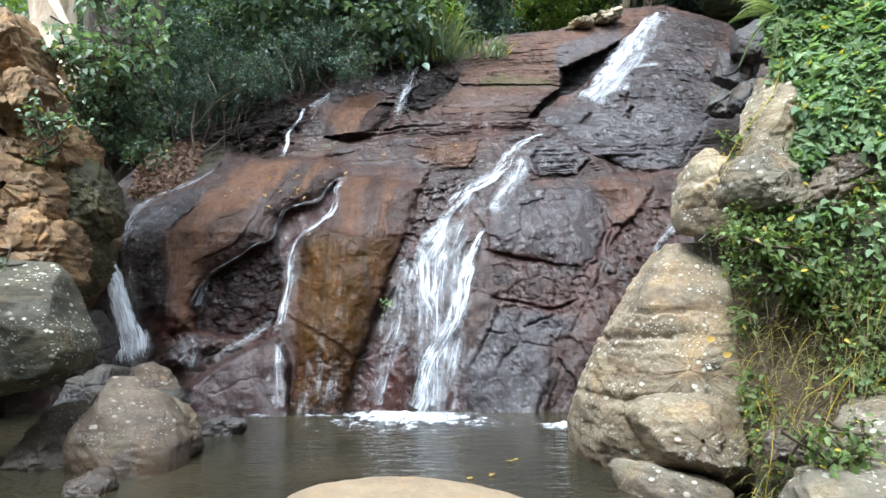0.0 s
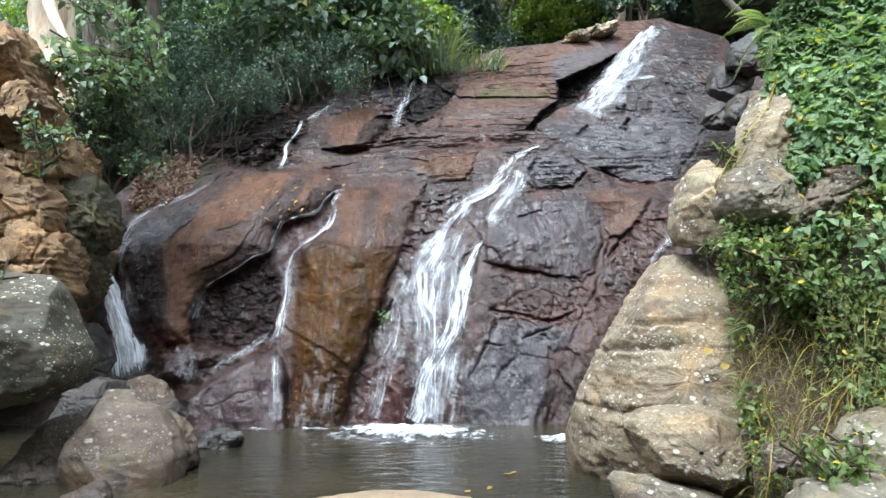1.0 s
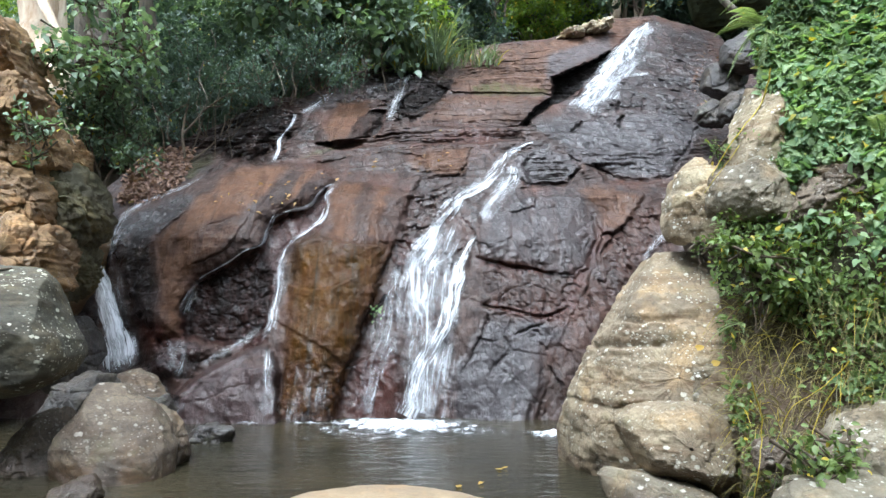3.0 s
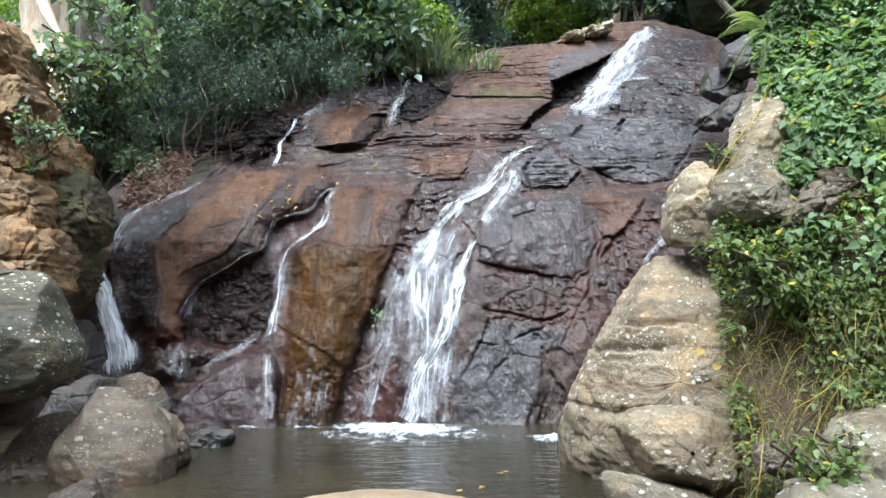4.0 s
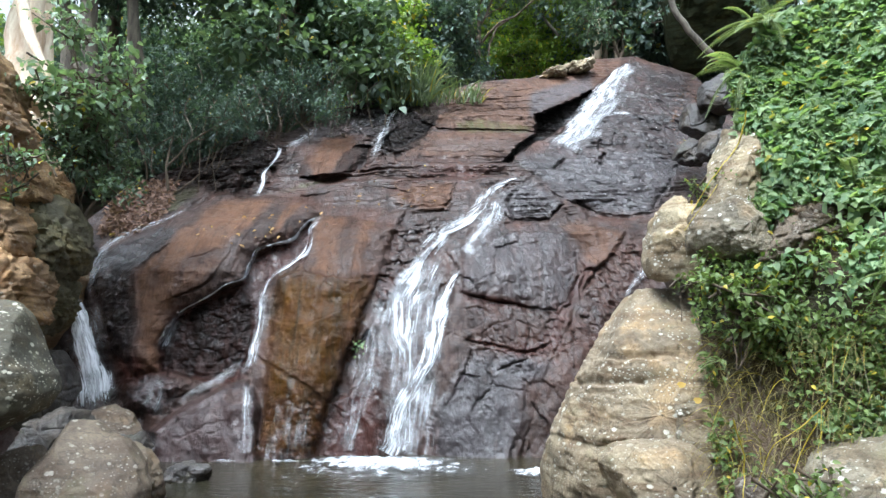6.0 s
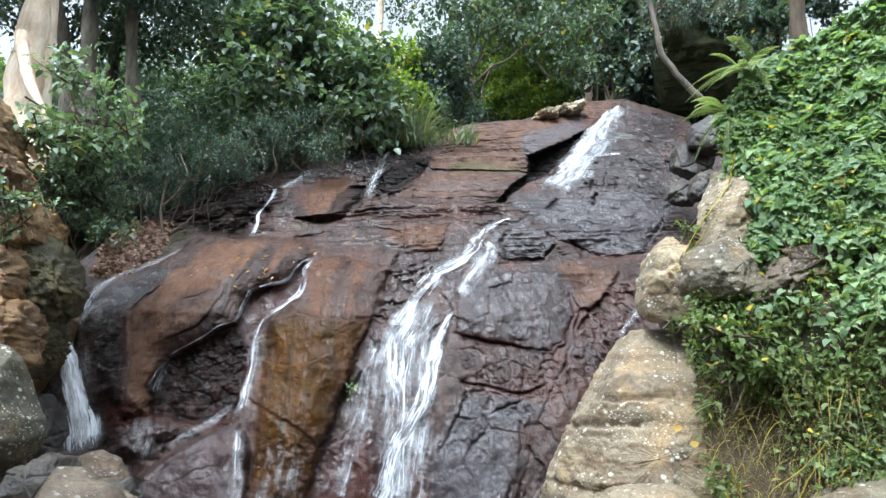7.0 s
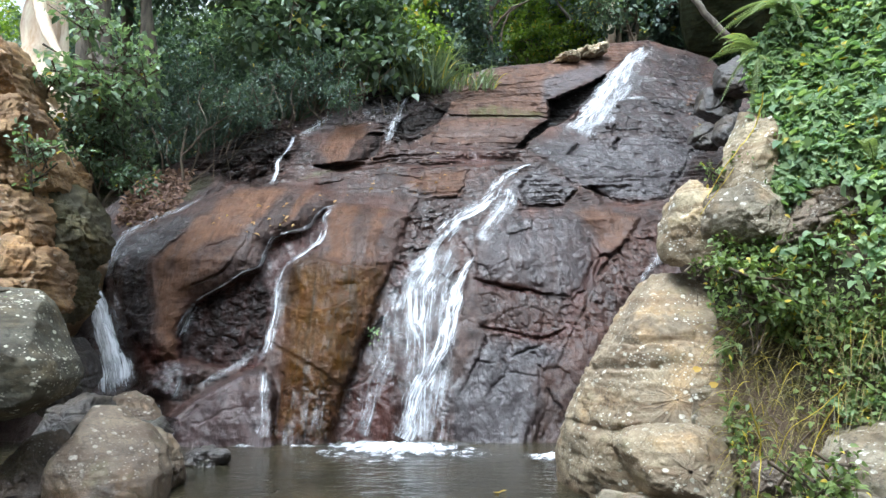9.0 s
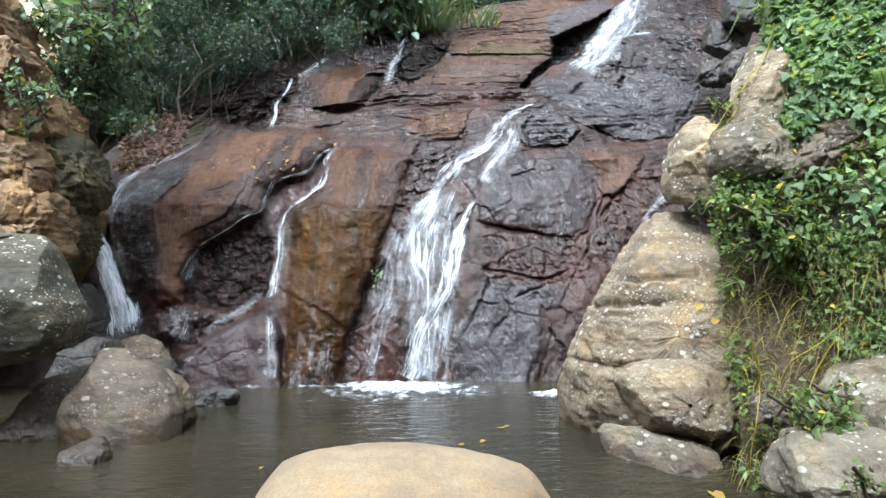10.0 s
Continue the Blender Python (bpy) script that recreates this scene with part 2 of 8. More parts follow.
def boulder_stone(name, light, dark, spots=0.5, lichen=(0.55, 0.52, 0.42), wet=0.0, low=0.12, cracked=0.5, gloss=0.5, layered=1.0):
    n = Nodes(name)
    big, mid, fine = n.noise(1.3, 6, 0.6), n.noise(6.0, 9, 0.7), n.noise(45, 5, 0.7)
    bands = n.noise(1.0, 7, 0.66, n.place((1.2, 1.2, 8.0)), 0.8)
    warped = n.node("VectorMath")
    warped.operation = "ADD"
    shift = n.node("TexNoise")
    shift.inputs["Scale"].default_value, shift.inputs["Detail"].default_value = 2.2, 5
    n.put(n.place(), shift.inputs["Vector"])
    n.put(n.place((0.9, 0.9, 1.5)), warped.inputs[0]), n.put(shift.outputs["Color"], warped.inputs[1])
    joints = n.ramp(n.voronoi(1.7, warped.outputs[0], "DISTANCE_TO_EDGE"), (0.0, 0.0), (0.022, 1.0))
    c = n.mix(n.ramp(mid, (0.33, 0.0), (0.68, 1.0)), dark, light)
    c = n.mix(n.ramp(big, (0.40, 0.0), (0.60, 0.8)), c, tuple(a * b for a, b in zip(dark, (0.8, 0.8, 0.9))))
    c = n.mix(n.ramp(n.noise(2.1, 5, 0.6), (0.52, 0.0), (0.66, 0.6)), c, tuple(a * b for a, b in zip(light, (1.05, 0.85, 0.6))))
    c = n.mix(n.ramp(bands, (0.48, 0.0), (0.62, 0.75 * layered)), c, tuple(a * b for a, b in zip(dark, (0.72, 0.58, 0.48))))
    c = n.mix(n.math("MULTIPLY", n.ramp(fine, (0.4, 0.0), (0.7, 1.0)), 0.45), c, tuple(0.45 * a for a in dark))
    c = n.mix(n.math("MULTIPLY", n.math("SUBTRACT", 1.0, joints), cracked), c, tuple(0.25 * a for a in dark))
    blot = n.math("ADD", n.voronoi(8, n.place((1, 1, 1.4))), n.math("MULTIPLY", n.math("SUBTRACT", mid, 0.5), 0.9))
    gate = n.ramp(n.noise(2.6, 4), (0.42, 0.0), (0.56, 1.0))
    dots = n.math("MULTIPLY", n.ramp(blot, (0.15, 1.0), (0.24, 0.0)), n.math("MULTIPLY", gate, spots))
    c = n.mix(dots, c, lichen)
    flecks = n.math("ADD", n.voronoi(21, n.place((1, 1, 1.5))), n.math("MULTIPLY", n.math("SUBTRACT", mid, 0.5), 1.0))
    swarm = n.ramp(n.noise(1.6, 5, 0.6, n.place((1, 1, 1.8))), (0.46, 0.0), (0.60, 1.0))
    c = n.mix(n.math("MULTIPLY", n.ramp(flecks, (0.16, 1.0), (0.26, 0.0)), n.math("MULTIPLY", swarm, spots)), c, lichen)
    moss = n.math("MULTIPLY", n.ramp(n.noise(2.7, 6, 0.7), (0.56, 0.0), (0.7, 1.0)), 0.5)
    c = n.mix(moss, c, tuple(0.5 * a + 0.5 * b for a, b in zip(dark, (0.11, 0.12, 0.03))))
    sep = n.node("SeparateXYZ")
    n.put(n.node("NewGeometry").outputs["Position"], sep.inputs[0])
    tide = n.ramp(n.math("ADD", sep.outputs[2], n.math("MULTIPLY", n.math("SUBTRACT", mid, 0.5), 0.25)), (low, 1.0), (low + 0.07, 0.0))
    c = n.mix(n.math("MULTIPLY", tide, 0.6), c, n.mix(1.0, c, (0.4, 0.33, 0.28), "MULTIPLY"))
    rough = n.math("SUBTRACT", 0.78 - 0.35 * wet, n.math("MULTIPLY", tide, 0.35))
    return n.done(c, rough, n.bump((joints, 0.5 * cracked, 0.03), (mid, 0.6, 0.05), (bands, 0.45 * layered, 0.03), (fine, 0.75, 0.012)), Specular_IOR_Level=gloss)


def soil_stuff(name="leafy_soil", low=(0.035, 0.024, 0.015), high=(0.16, 0.10, 0.055)):
    n = Nodes(name)
    mid, fine = n.noise(3, 8, 0.7), n.noise(30, 5, 0.7)
    c = n.mix(mid, low, high)
    c = n.mix(n.ramp(n.noise(1.3, 5), (0.45, 0.0), (0.6, 0.8)), c, (0.03, 0.042, 0.012))
    c = n.mix(n.math("MULTIPLY", fine, 0.6), c, (0.02, 0.015, 0.01))
    return n.done(c, 0.9, n.bump((mid, 0.8, 0.12), (fine, 0.7, 0.03)))


def pool_water():
    n = Nodes("murky_pool_water")
    big = n.noise(0.55, 3)
    c = n.mix(n.ramp(big, (0.35, 0.0), (0.7, 1.0)), (0.018, 0.017, 0.011), (0.042, 0.034, 0.019))
    rip = n.noise(3.2, 3, 0.5, n.place((1.0, 2.2, 1.0)), 0.6)
    small = n.noise(13, 3, 0.5, n.place((1.0, 1.8, 1.0)))
    return n.done(c, 0.06, n.bump((rip, 0.6, 0.05), (small, 0.4, 0.012)), IOR=1.33)


def falling_water(name, cover, streak=1.0, contrast=1.5, most=0.95):
    """White water whose strands run along the sheet; between the strands one sees the rock."""
    n = Nodes(name)
    uv = n.place((1, 1, 1), "UV")

    def stretched(sx, sy):
        m = n.node("Mapping")
        m.inputs["Scale"].default_value = (sx, sy, 1)
        n.put(uv, m.inputs[0])
        return m.outputs[0]
    strands = n.noise(1.0, 5, 0.65, stretched(26 * streak, 1.3), 0.15)
    clots = n.noise(1.0, 5, 0.6, stretched(7.0, 1.7), 0.25)
    drops = n.noise(1.0, 3, 0.7, stretched(60, 14))
    body = n.attribute("cover")
    a = n.math("ADD", n.math("MULTIPLY", n.math("SUBTRACT", strands, 0.5), contrast), n.math("MULTIPLY", n.math("SUBTRACT", clots, 0.5), 0.9 * contrast))
    a = n.math("ADD", a, n.math("MULTIPLY", n.math("SUBTRACT", drops, 0.5), 0.6))
    a = n.math("ADD", n.math("ADD", a, 0.5), n.math("MULTIPLY", n.math("SUBTRACT", body, 1.0), 0.75))
    alpha = n.ramp(a, (0.14 - cover, 0.0), (0.44 - cover, 0.38 * most), (0.86 - cover, most))
    c = n.mix(clots, (0.6, 0.62, 0.66), (0.78, 0.79, 0.81))
    n.done(c, 0.35, n.bump((strands, 0.5, 0.02), (drops, 0.4, 0.01)), Alpha=alpha, IOR=1.33)
    return n.mat


def leaf_stuff(name, a, b, yellow=0.03, glow=0.35, gloss=0.45):
    n = Nodes(name)
    rnd = n.node("NewGeometry").outputs["Random Per Island"]
    c = n.mix(rnd, a, b)
    c = n.mix(n.ramp(n.noise(1.1, 3), (0.4, 0.0), (0.65, 0.5)), c, tuple(0.6 * x for x in a))
    pick = n.ramp(n.math("FRACT", n.math("MULTIPLY", rnd, 37.7)), (1 - yellow, 0.0), (1.0 - 0.6 * yellow, 1.0))
    c = n.mix(pick, c, (0.42, 0.33, 0.04))
    n.done(c, gloss, n.bump((n.noise(60, 2), 0.2, 0.004)))
    t, m = n.node("BsdfTranslucent"), n.node("MixShader")
    n.put(n.mix(1.0, c, (1.5, 1.6, 0.7), "MULTIPLY"), t.inputs[0])
    n.put(glow, m.inputs[0])
    n.put(n.bsdf.outputs[0], m.inputs[1]), n.put(t.outputs[0], m.inputs[2])
    n.put(m.outputs[0], n.out.inputs[0])
    return n.mat


def bark_stuff(name, light, dark, patch=0.3):
    n = Nodes(name)
    v = n.place((5, 5, 1.2))
    mid, fine = n.noise(1.5, 7, 0.65, v), n.noise(9, 5, 0.7, v)
    c = n.mix(n.ramp(mid, (0.35, 0.0), (0.65, 1.0)), dark, light)
    c = n.mix(n.math("MULTIPLY", n.ramp(n.noise(1.4, 5), (0.5, 0.0), (0.62, 1.0)), patch), c, tuple(0.5 * x for x in dark))
    return n.done(c, 0.85, n.bump((mid, 0.7, 0.04), (fine, 0.5, 0.01)))


M_FACE = cascade_rock()
M_TAN = boulder_stone("tan_sandstone", (0.41, 0.335, 0.22), (0.2, 0.155, 0.095), 0.75, (0.62, 0.6, 0.5))
M_GREY = boulder_stone("grey_green_stone", (0.34, 0.295, 0.215), (0.17, 0.145, 0.095), 1.0, (0.58, 0.56, 0.48))
M_BROWN = boulder_stone("brown_boulder_stone", (0.215, 0.165, 0.11), (0.09, 0.068, 0.046), 0.5, (0.45, 0.42, 0.36), 0.3, 0.2)
M_LICHEN = boulder_stone("lichened_pale_stone", (0.49, 0.41, 0.265), (0.25, 0.2, 0.12), 1.0, (0.7, 0.68, 0.6))
M_SAND = boulder_stone("pale_sand_stone", (0.42, 0.31, 0.19), (0.3, 0.22, 0.13), 0.0, (0.6, 0.5, 0.35), 0.0, -0.5, 0.1, layered=0.2)
M_CLIFF = boulder_stone("orange_cliff_stone", (0.5, 0.32, 0.145), (0.22, 0.14, 0.07), 0.3, (0.5, 0.47, 0.4))
M_MOSSY = boulder_stone("mossy_cliff_stone", (0.15, 0.13, 0.055), (0.065, 0.058, 0.03), 0.1, (0.3, 0.3, 0.2))
M_DARK = boulder_stone("dark_wet_stone", (0.10, 0.085, 0.07), (0.045, 0.04, 0.036), 0.05, (0.3, 0.3, 0.27), 0.8)
M_OVER = boulder_stone("mossy_overhang_stone", (0.075, 0.085, 0.045), (0.03, 0.036, 0.018), 0.05, (0.2, 0.2, 0.18), gloss=0.1)
M_OLIVE = boulder_stone("dark_olive_stone", (0.165, 0.15, 0.1), (0.07, 0.065, 0.044), 1.0, (0.5, 0.48, 0.38))
M_SOIL = soil_stuff()
M_BANK = soil_stuff("bank_earth", (0.08, 0.056, 0.038), (0.25, 0.175, 0.11))
M_POOL = pool_water()
M_FALL = falling_water("white_falling_water", 0.0, 1.1, 2.1, 0.86)
M_VEIL = falling_water("thin_water_veil", -0.04, 1.4, 1.5, 0.6)
M_FOAM = falling_water("pool_foam", 0.12, 0.3)
M_BARK = bark_stuff("grey_bark", (0.20, 0.17, 0.13), (0.07, 0.058, 0.045))
M_PALE = bark_stuff("pale_peeling_bark", (0.88, 0.78, 0.62), (0.6, 0.42, 0.27), 0.4)
M_TWIG = bark_stuff("brown_twig_bark", (0.13, 0.095, 0.06), (0.045, 0.034, 0.022))


# ---- the cascade: one bare rock face, a graph over x and z, with blocks, joints and strata carved into it ----
PROFILE_Z = (-0.8, 0, 1, 2, 3.2, 4.2, 5.2, 6.3, 8.5, 10.8, 12.5)
PROFILE_Y = (10.5, 10.9, 11.3, 11.75, 12.35, 13.05, 14.05, 15.2, 17.4, 19.6, 21.2)


def profile(z):
    return np.interp(z, PROFILE_Z, PROFILE_Y)


# the upper rim of the bare rock
RIM_X = (-12, -8.51, -7.06, -6.70, -6.17, -5.36, -4.84, -4.29, -3.52, -2.96, -2.05, -0.76, 0.59, 1.67, 3.52, 4.56, 6.08, 7.53, 7.98, 8.54, 9.18, 9.23)
RIM_Z = (3.4, 3.42, 3.88, 4.76, 5.70, 6.31, 6.83, 7.41, 7.35, 7.92, 8.69, 9.13, 9.27, 10.03, 10.42, 10.99, 11.67, 11.90, 11.53, 11.26, 10.79, 8.48)
COLS, RISE, BACK = 860, 620, 16
gx = np.linspace(-9.5, 11.0, COLS)
rim = np.interp(gx, RIM_X, RIM_Z) + 0.05 * fbm(np.stack([gx, 0 * gx, 0 * gx], 1), 1.7, 4)
v = np.linspace(0, 1, RISE)[:, None]
fz = (-0.8 + v * (rim + 0.8)[None, :]).ravel()
fx = np.repeat(gx[None, :], RISE, 0).ravel()
fp = np.stack([fx, 0 * fx, fz], 1)
wx = fx + 0.035 * fbm(fp, 1.6, 3, seed=3) + 0.024 * fbm(fp, 8, 4, 0.6, seed=5)
wz = fz + 0.035 * fbm(fp, 1.6, 3, seed=13) + 0.024 * fbm(fp, 8, 4, 0.6, seed=15)
lift = np.zeros(len(fx))
tone = {k: np.zeros(len(fx)) for k in ("tan", "gold", "red", "grey", "wet", "moss", "black")}


def patch_of(pts, margin):
    q = np.array(pts)
    return np.nonzero((wx > q[:, 0].min() - margin) & (wx < q[:, 0].max() + margin)
                      & (wz > q[:, 1].min() - margin) & (wz < q[:, 1].max() + margin))[0]


def block(height, soft, *pts, dome=0.0, taper=0.85):
    """Raise (or sink) an outlined block of the face; dome rounds it towards its middle; it dies out by taper towards its top (below 0: its foot)."""
    soft *= 0.85
    height *= 0.6 if abs(height) < 0.3 else 1.0
    i = patch_of(pts, soft)
    d = line_distance(wx[i], wz[i], pts, True)
    q = np.array(pts)[:, 1]
    t = np.clip((q.max() - wz[i]) / (q.max() - q.min()), 0, 1)
    k = 1 - taper * (1 - t) if taper > 0 else 1 + taper * t
    lift[i] += k * height * smooth(d, -soft, soft) + dome * (1 - np.exp(-np.maximum(d, 0) * 2.0))


def crack(depth, width, *pts):
    """A joint that opens and closes along its way."""
    i = patch_of(pts, 4 * width)
    d = line_distance(wx[i], wz[i], pts)
    n = grain(fp[i] * 2.3, 31)
    w = 0.5 * width * (1 + 0.6 * n)
    lift[i] -= 0.5 * depth * np.clip(0.75 + 0.8 * n, 0.1, 1.2) * np.exp(-(d / w) ** 2)


def step(height, reach, *pts):
    """A drop along a line: the side on the left of its way stands proud and fades out over reach."""
    i = patch_of(pts, reach)
    q = np.array(pts)
    best, side = np.full(len(i), 1e9), np.zeros(len(i))
    for (ax, ay), (bx, by) in zip(q[:-1], q[1:]):
        dx, dy = bx - ax, by - ay
        k = np.clip(((wx[i] - ax) * dx + (wz[i] - ay) * dy) / (dx * dx + dy * dy), 0, 1)
        d = np.hypot(wx[i] - ax - k * dx, wz[i] - ay - k * dy)
        s = np.sign(dx * (wz[i] - ay) - dy * (wx[i] - ax))
        side, best = np.where(d < best, s, side), np.minimum(d, best)
    d = best * side
    lift[i] += height * smooth(d, -0.03, 0.03) * np.clip(1 - np.abs(d) / reach, 0, 1)


# colours an outline by one tone; black also holds painted shade of recesses
def stain_or_shade(key, amount, soft, *pts):
    i = patch_of(pts, soft)
    d = line_distance(wx[i], wz[i], pts, True)
    k = smooth(d, -soft, soft)
    tone[key][i] = tone[key][i] * (1 - k) + amount * k


def facet(amount, start, end, soft, *pts):
    """Tilt an outlined plane: it goes back evenly by amount from start to end."""
    i = patch_of(pts, soft)
    d = line_distance(wx[i], wz[i], pts, True)
    dx, dz = end[0] - start[0], end[1] - start[1]
    k = np.clip(((wx[i] - start[0]) * dx + (wz[i] - start[1]) * dz) / (dx * dx + dz * dz), 0, 1)
    lift[i] -= amount * k * smooth(d, -soft, soft)


def scallop(amount, scale, soft, *pts, seed=0):
    """Water-worn hollows and broken lumps inside an outline."""
    i = patch_of(pts, soft)
    k = smooth(line_distance(wx[i], wz[i], pts, True), -soft, soft)
    q = fp[i]
    bend = 0.35 * np.stack([fbm(q, scale * 0.7, 3, seed=seed + 61), fbm(q, scale * 0.7, 3, seed=seed + 62)], 1)
    near, second, rnd = cells(q[:, 0] * scale + 0.5 * q[:, 2] * scale + bend[:, 0], q[:, 2] * scale * 0.8 + bend[:, 1], seed)
    lump = 0.9 * (rnd - 0.5) + 0.5 * np.exp(-near * near * 4) - 0.5 * np.exp(-((second - near) / 0.09) ** 2)
    lift[i] += amount * k * (lump + 0.7 * fbm(q + 0.2 * bend[:, :1], scale * 1.6, 4, 0.55, seed=seed + 63, ridge=True))


# strata, joints and ruggedness of the whole face
upper = smooth(fz + 0.12 * fx, 3.8, 5.0)
right = smooth(fx + 0.45 * fz, 1.0, 1.8) * (1 - upper)
lay = (wz - 0.10 * wx + 0.12 * fbm(fp, 0.8, 3, seed=21))
saw = np.mod(lay * 2.3, 1.0)
lift += upper * (0.115 * (saw - 0.5) + 0.036 * (np.mod(lay * 6.1, 1.0) - 0.5) + 0.016 * (np.mod(lay * 14.7, 1.0) - 0.5)) * (0.45 + 0.9 * smooth(fbm(fp, 0.9, 3, seed=23), -0.5, 0.5))
diag, slope = 0.87 * wx + 0.5 * wz, 0.87 * wz - 0.5 * wx
f1, f2, rnd = cells(diag * 1.25, slope * 0.8, 4)
lift += (0.2 + 0.8 * right) * (0.10 * (rnd - 0.5) - 0.02 * np.exp(-((f2 - f1) / 0.03) ** 2))
f1, f2, rnd = cells(diag * 3.4 + 0.3 * grain(fp * 2.0, 8), slope * 1.7, 9)
lift += (0.15 + 0.85 * right) * (0.03 * (rnd - 0.5))
flow = np.stack([diag * 3.2, 0 * diag, slope * 0.6], 1)
lift += 0.016 * fbm(flow, 1.0, 4, 0.55, seed=47, ridge=True)
lift += 0.15 * fbm(fp, 0.6, 4, 0.45, seed=41) + 0.03 * fbm(fp, 2.0, 5, 0.55, seed=43, ridge=True)
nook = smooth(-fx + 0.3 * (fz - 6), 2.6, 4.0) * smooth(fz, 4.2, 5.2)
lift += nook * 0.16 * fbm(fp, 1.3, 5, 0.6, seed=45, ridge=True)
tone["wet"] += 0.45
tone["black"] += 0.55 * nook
# the brown dome between the narrow fall and the dark hollow
block(0.24, 0.16, (-6.24, 2.83), (-6.33, 3.55), (-5.97, 3.92), (-5.21, 4.37), (-4.61, 4.98), (-3.52, 5.09), (-2.62, 5.04), (-2.05, 4.62), (-2.33, 4.31), (-2.57, 3.87), (-3.01, 3.76), (-3.27, 3.55), (-3.34, 3.02), (-3.94, 2.65), (-4.40, 2.32), (-4.57, 1.82), (-4.46, 1.31), (-4.98, 1.25), (-5.45, 1.76), (-5.84, 2.39), dome=0.6, taper=0)
stain_or_shade("wet", 0.3, 0.15, (-6.24, 2.83), (-6.33, 3.55), (-5.97, 3.92), (-5.21, 4.37), (-4.61, 4.98), (-3.52, 5.09), (-2.62, 5.04), (-2.05, 4.62), (-2.33, 4.31), (-2.57, 3.87), (-3.01, 3.76), (-3.27, 3.55), (-3.34, 3.02), (-3.94, 2.65), (-4.40, 2.32), (-4.57, 1.82), (-4.46, 1.31), (-4.98, 1.25), (-5.45, 1.76), (-5.84, 2.39))
stain_or_shade("black", 0.22, 0.1, (-6.24, 2.83), (-6.33, 3.55), (-5.97, 3.92), (-5.21, 4.37), (-4.61, 4.98), (-3.52, 5.09), (-2.62, 5.04), (-2.05, 4.62), (-2.33, 4.31), (-2.57, 3.87), (-3.01, 3.76), (-3.27, 3.55), (-3.34, 3.02), (-3.94, 2.65), (-4.40, 2.32), (-4.57, 1.82), (-4.46, 1.31), (-4.98, 1.25), (-5.45, 1.76), (-5.84, 2.39))
stain_or_shade("tan", 0.95, 0.18, (-5.47, 3.25), (-5.18, 3.62), (-4.92, 4.22), (-4.48, 4.30), (-3.89, 3.99), (-3.88, 3.73), (-4.12, 3.65), (-4.54, 3.54), (-4.61, 3.22), (-4.54, 2.73), (-4.60, 2.35), (-4.56, 1.77), (-4.50, 1.32), (-4.77, 1.37), (-5.11, 2.40), (-5.35, 2.90))
stain_or_shade("tan", 0.5, 0.18, (-4.61, 3.22), (-4.54, 3.54), (-4.05, 3.62), (-3.80, 3.51), (-3.92, 3.18), (-4.12, 2.90), (-4.54, 2.73))
stain_or_shade("tan", 0.8, 0.15, (-4.57, 4.72), (-4.23, 4.97), (-3.50, 5.02), (-3.27, 4.93), (-3.51, 4.24), (-3.80, 3.96), (-4.31, 4.15), (-4.62, 4.38))
stain_or_shade("tan", 0.9, 0.09, (-2.91, 4.67), (-2.75, 4.93), (-2.53, 4.90), (-2.68, 4.63), (-2.90, 4.11), (-3.11, 4.00))
stain_or_shade("black", 0.5, 0.05, (-3.54, 3.99), (-3.46, 4.46), (-3.24, 4.77), (-2.95, 4.74), (-3.04, 4.13), (-3.19, 3.94))
stain_or_shade("moss", 0.35, 0.09, (-3.54, 3.99), (-3.46, 4.46), (-3.24, 4.77), (-2.95, 4.74), (-3.04, 4.13), (-3.19, 3.94))
stain_or_shade("black", 0.55, 0.05, (-2.89, 4.08), (-2.70, 4.55), (-2.48, 4.58), (-2.51, 4.28), (-2.70, 3.97))
stain_or_shade("moss", 0.3, 0.15, (-3.70, 3.57), (-3.44, 3.94), (-3.11, 3.89), (-3.31, 3.55), (-3.40, 3.09), (-3.68, 2.97), (-3.78, 3.20))
stain_or_shade("black", 0.45, 0.1, (-6.26, 2.89), (-6.32, 3.53), (-5.92, 3.79), (-5.14, 4.19), (-4.89, 4.22), (-5.18, 3.62), (-5.51, 3.28), (-5.48, 2.95), (-5.12, 2.18), (-4.98, 1.31), (-5.41, 1.71), (-5.89, 2.56))
stain_or_shade("grey", 0.45, 0.15, (-6.26, 2.89), (-6.32, 3.53), (-5.92, 3.79), (-5.14, 4.19), (-4.89, 4.22), (-5.18, 3.62), (-5.51, 3.28), (-5.48, 2.95), (-5.12, 2.18), (-4.98, 1.31), (-5.41, 1.71), (-5.89, 2.56))
stain_or_shade("wet", 0.95, 0.1, (-6.26, 2.89), (-6.32, 3.53), (-5.92, 3.79), (-5.14, 4.19), (-4.89, 4.22), (-5.18, 3.62), (-5.51, 3.28), (-5.48, 2.95), (-5.12, 2.18), (-4.98, 1.31), (-5.41, 1.71), (-5.89, 2.56))
stain_or_shade("tan", 0.0, 0.15, (-6.26, 2.89), (-6.32, 3.53), (-5.92, 3.79), (-5.14, 4.19), (-4.89, 4.22), (-5.18, 3.62), (-5.51, 3.28), (-5.48, 2.95), (-5.12, 2.18), (-4.98, 1.31), (-5.41, 1.71), (-5.89, 2.56))
crack(0.07, 0.03, (-4.56, 3.52), (-4.17, 3.62), (-3.88, 3.74))
step(0.04, 0.3, (-4.53, 2.71), (-4.10, 2.91), (-3.89, 3.18), (-3.79, 3.55))
crack(0.06, 0.03, (-4.54, 2.69), (-4.10, 2.88), (-3.88, 3.16), (-3.77, 3.57))
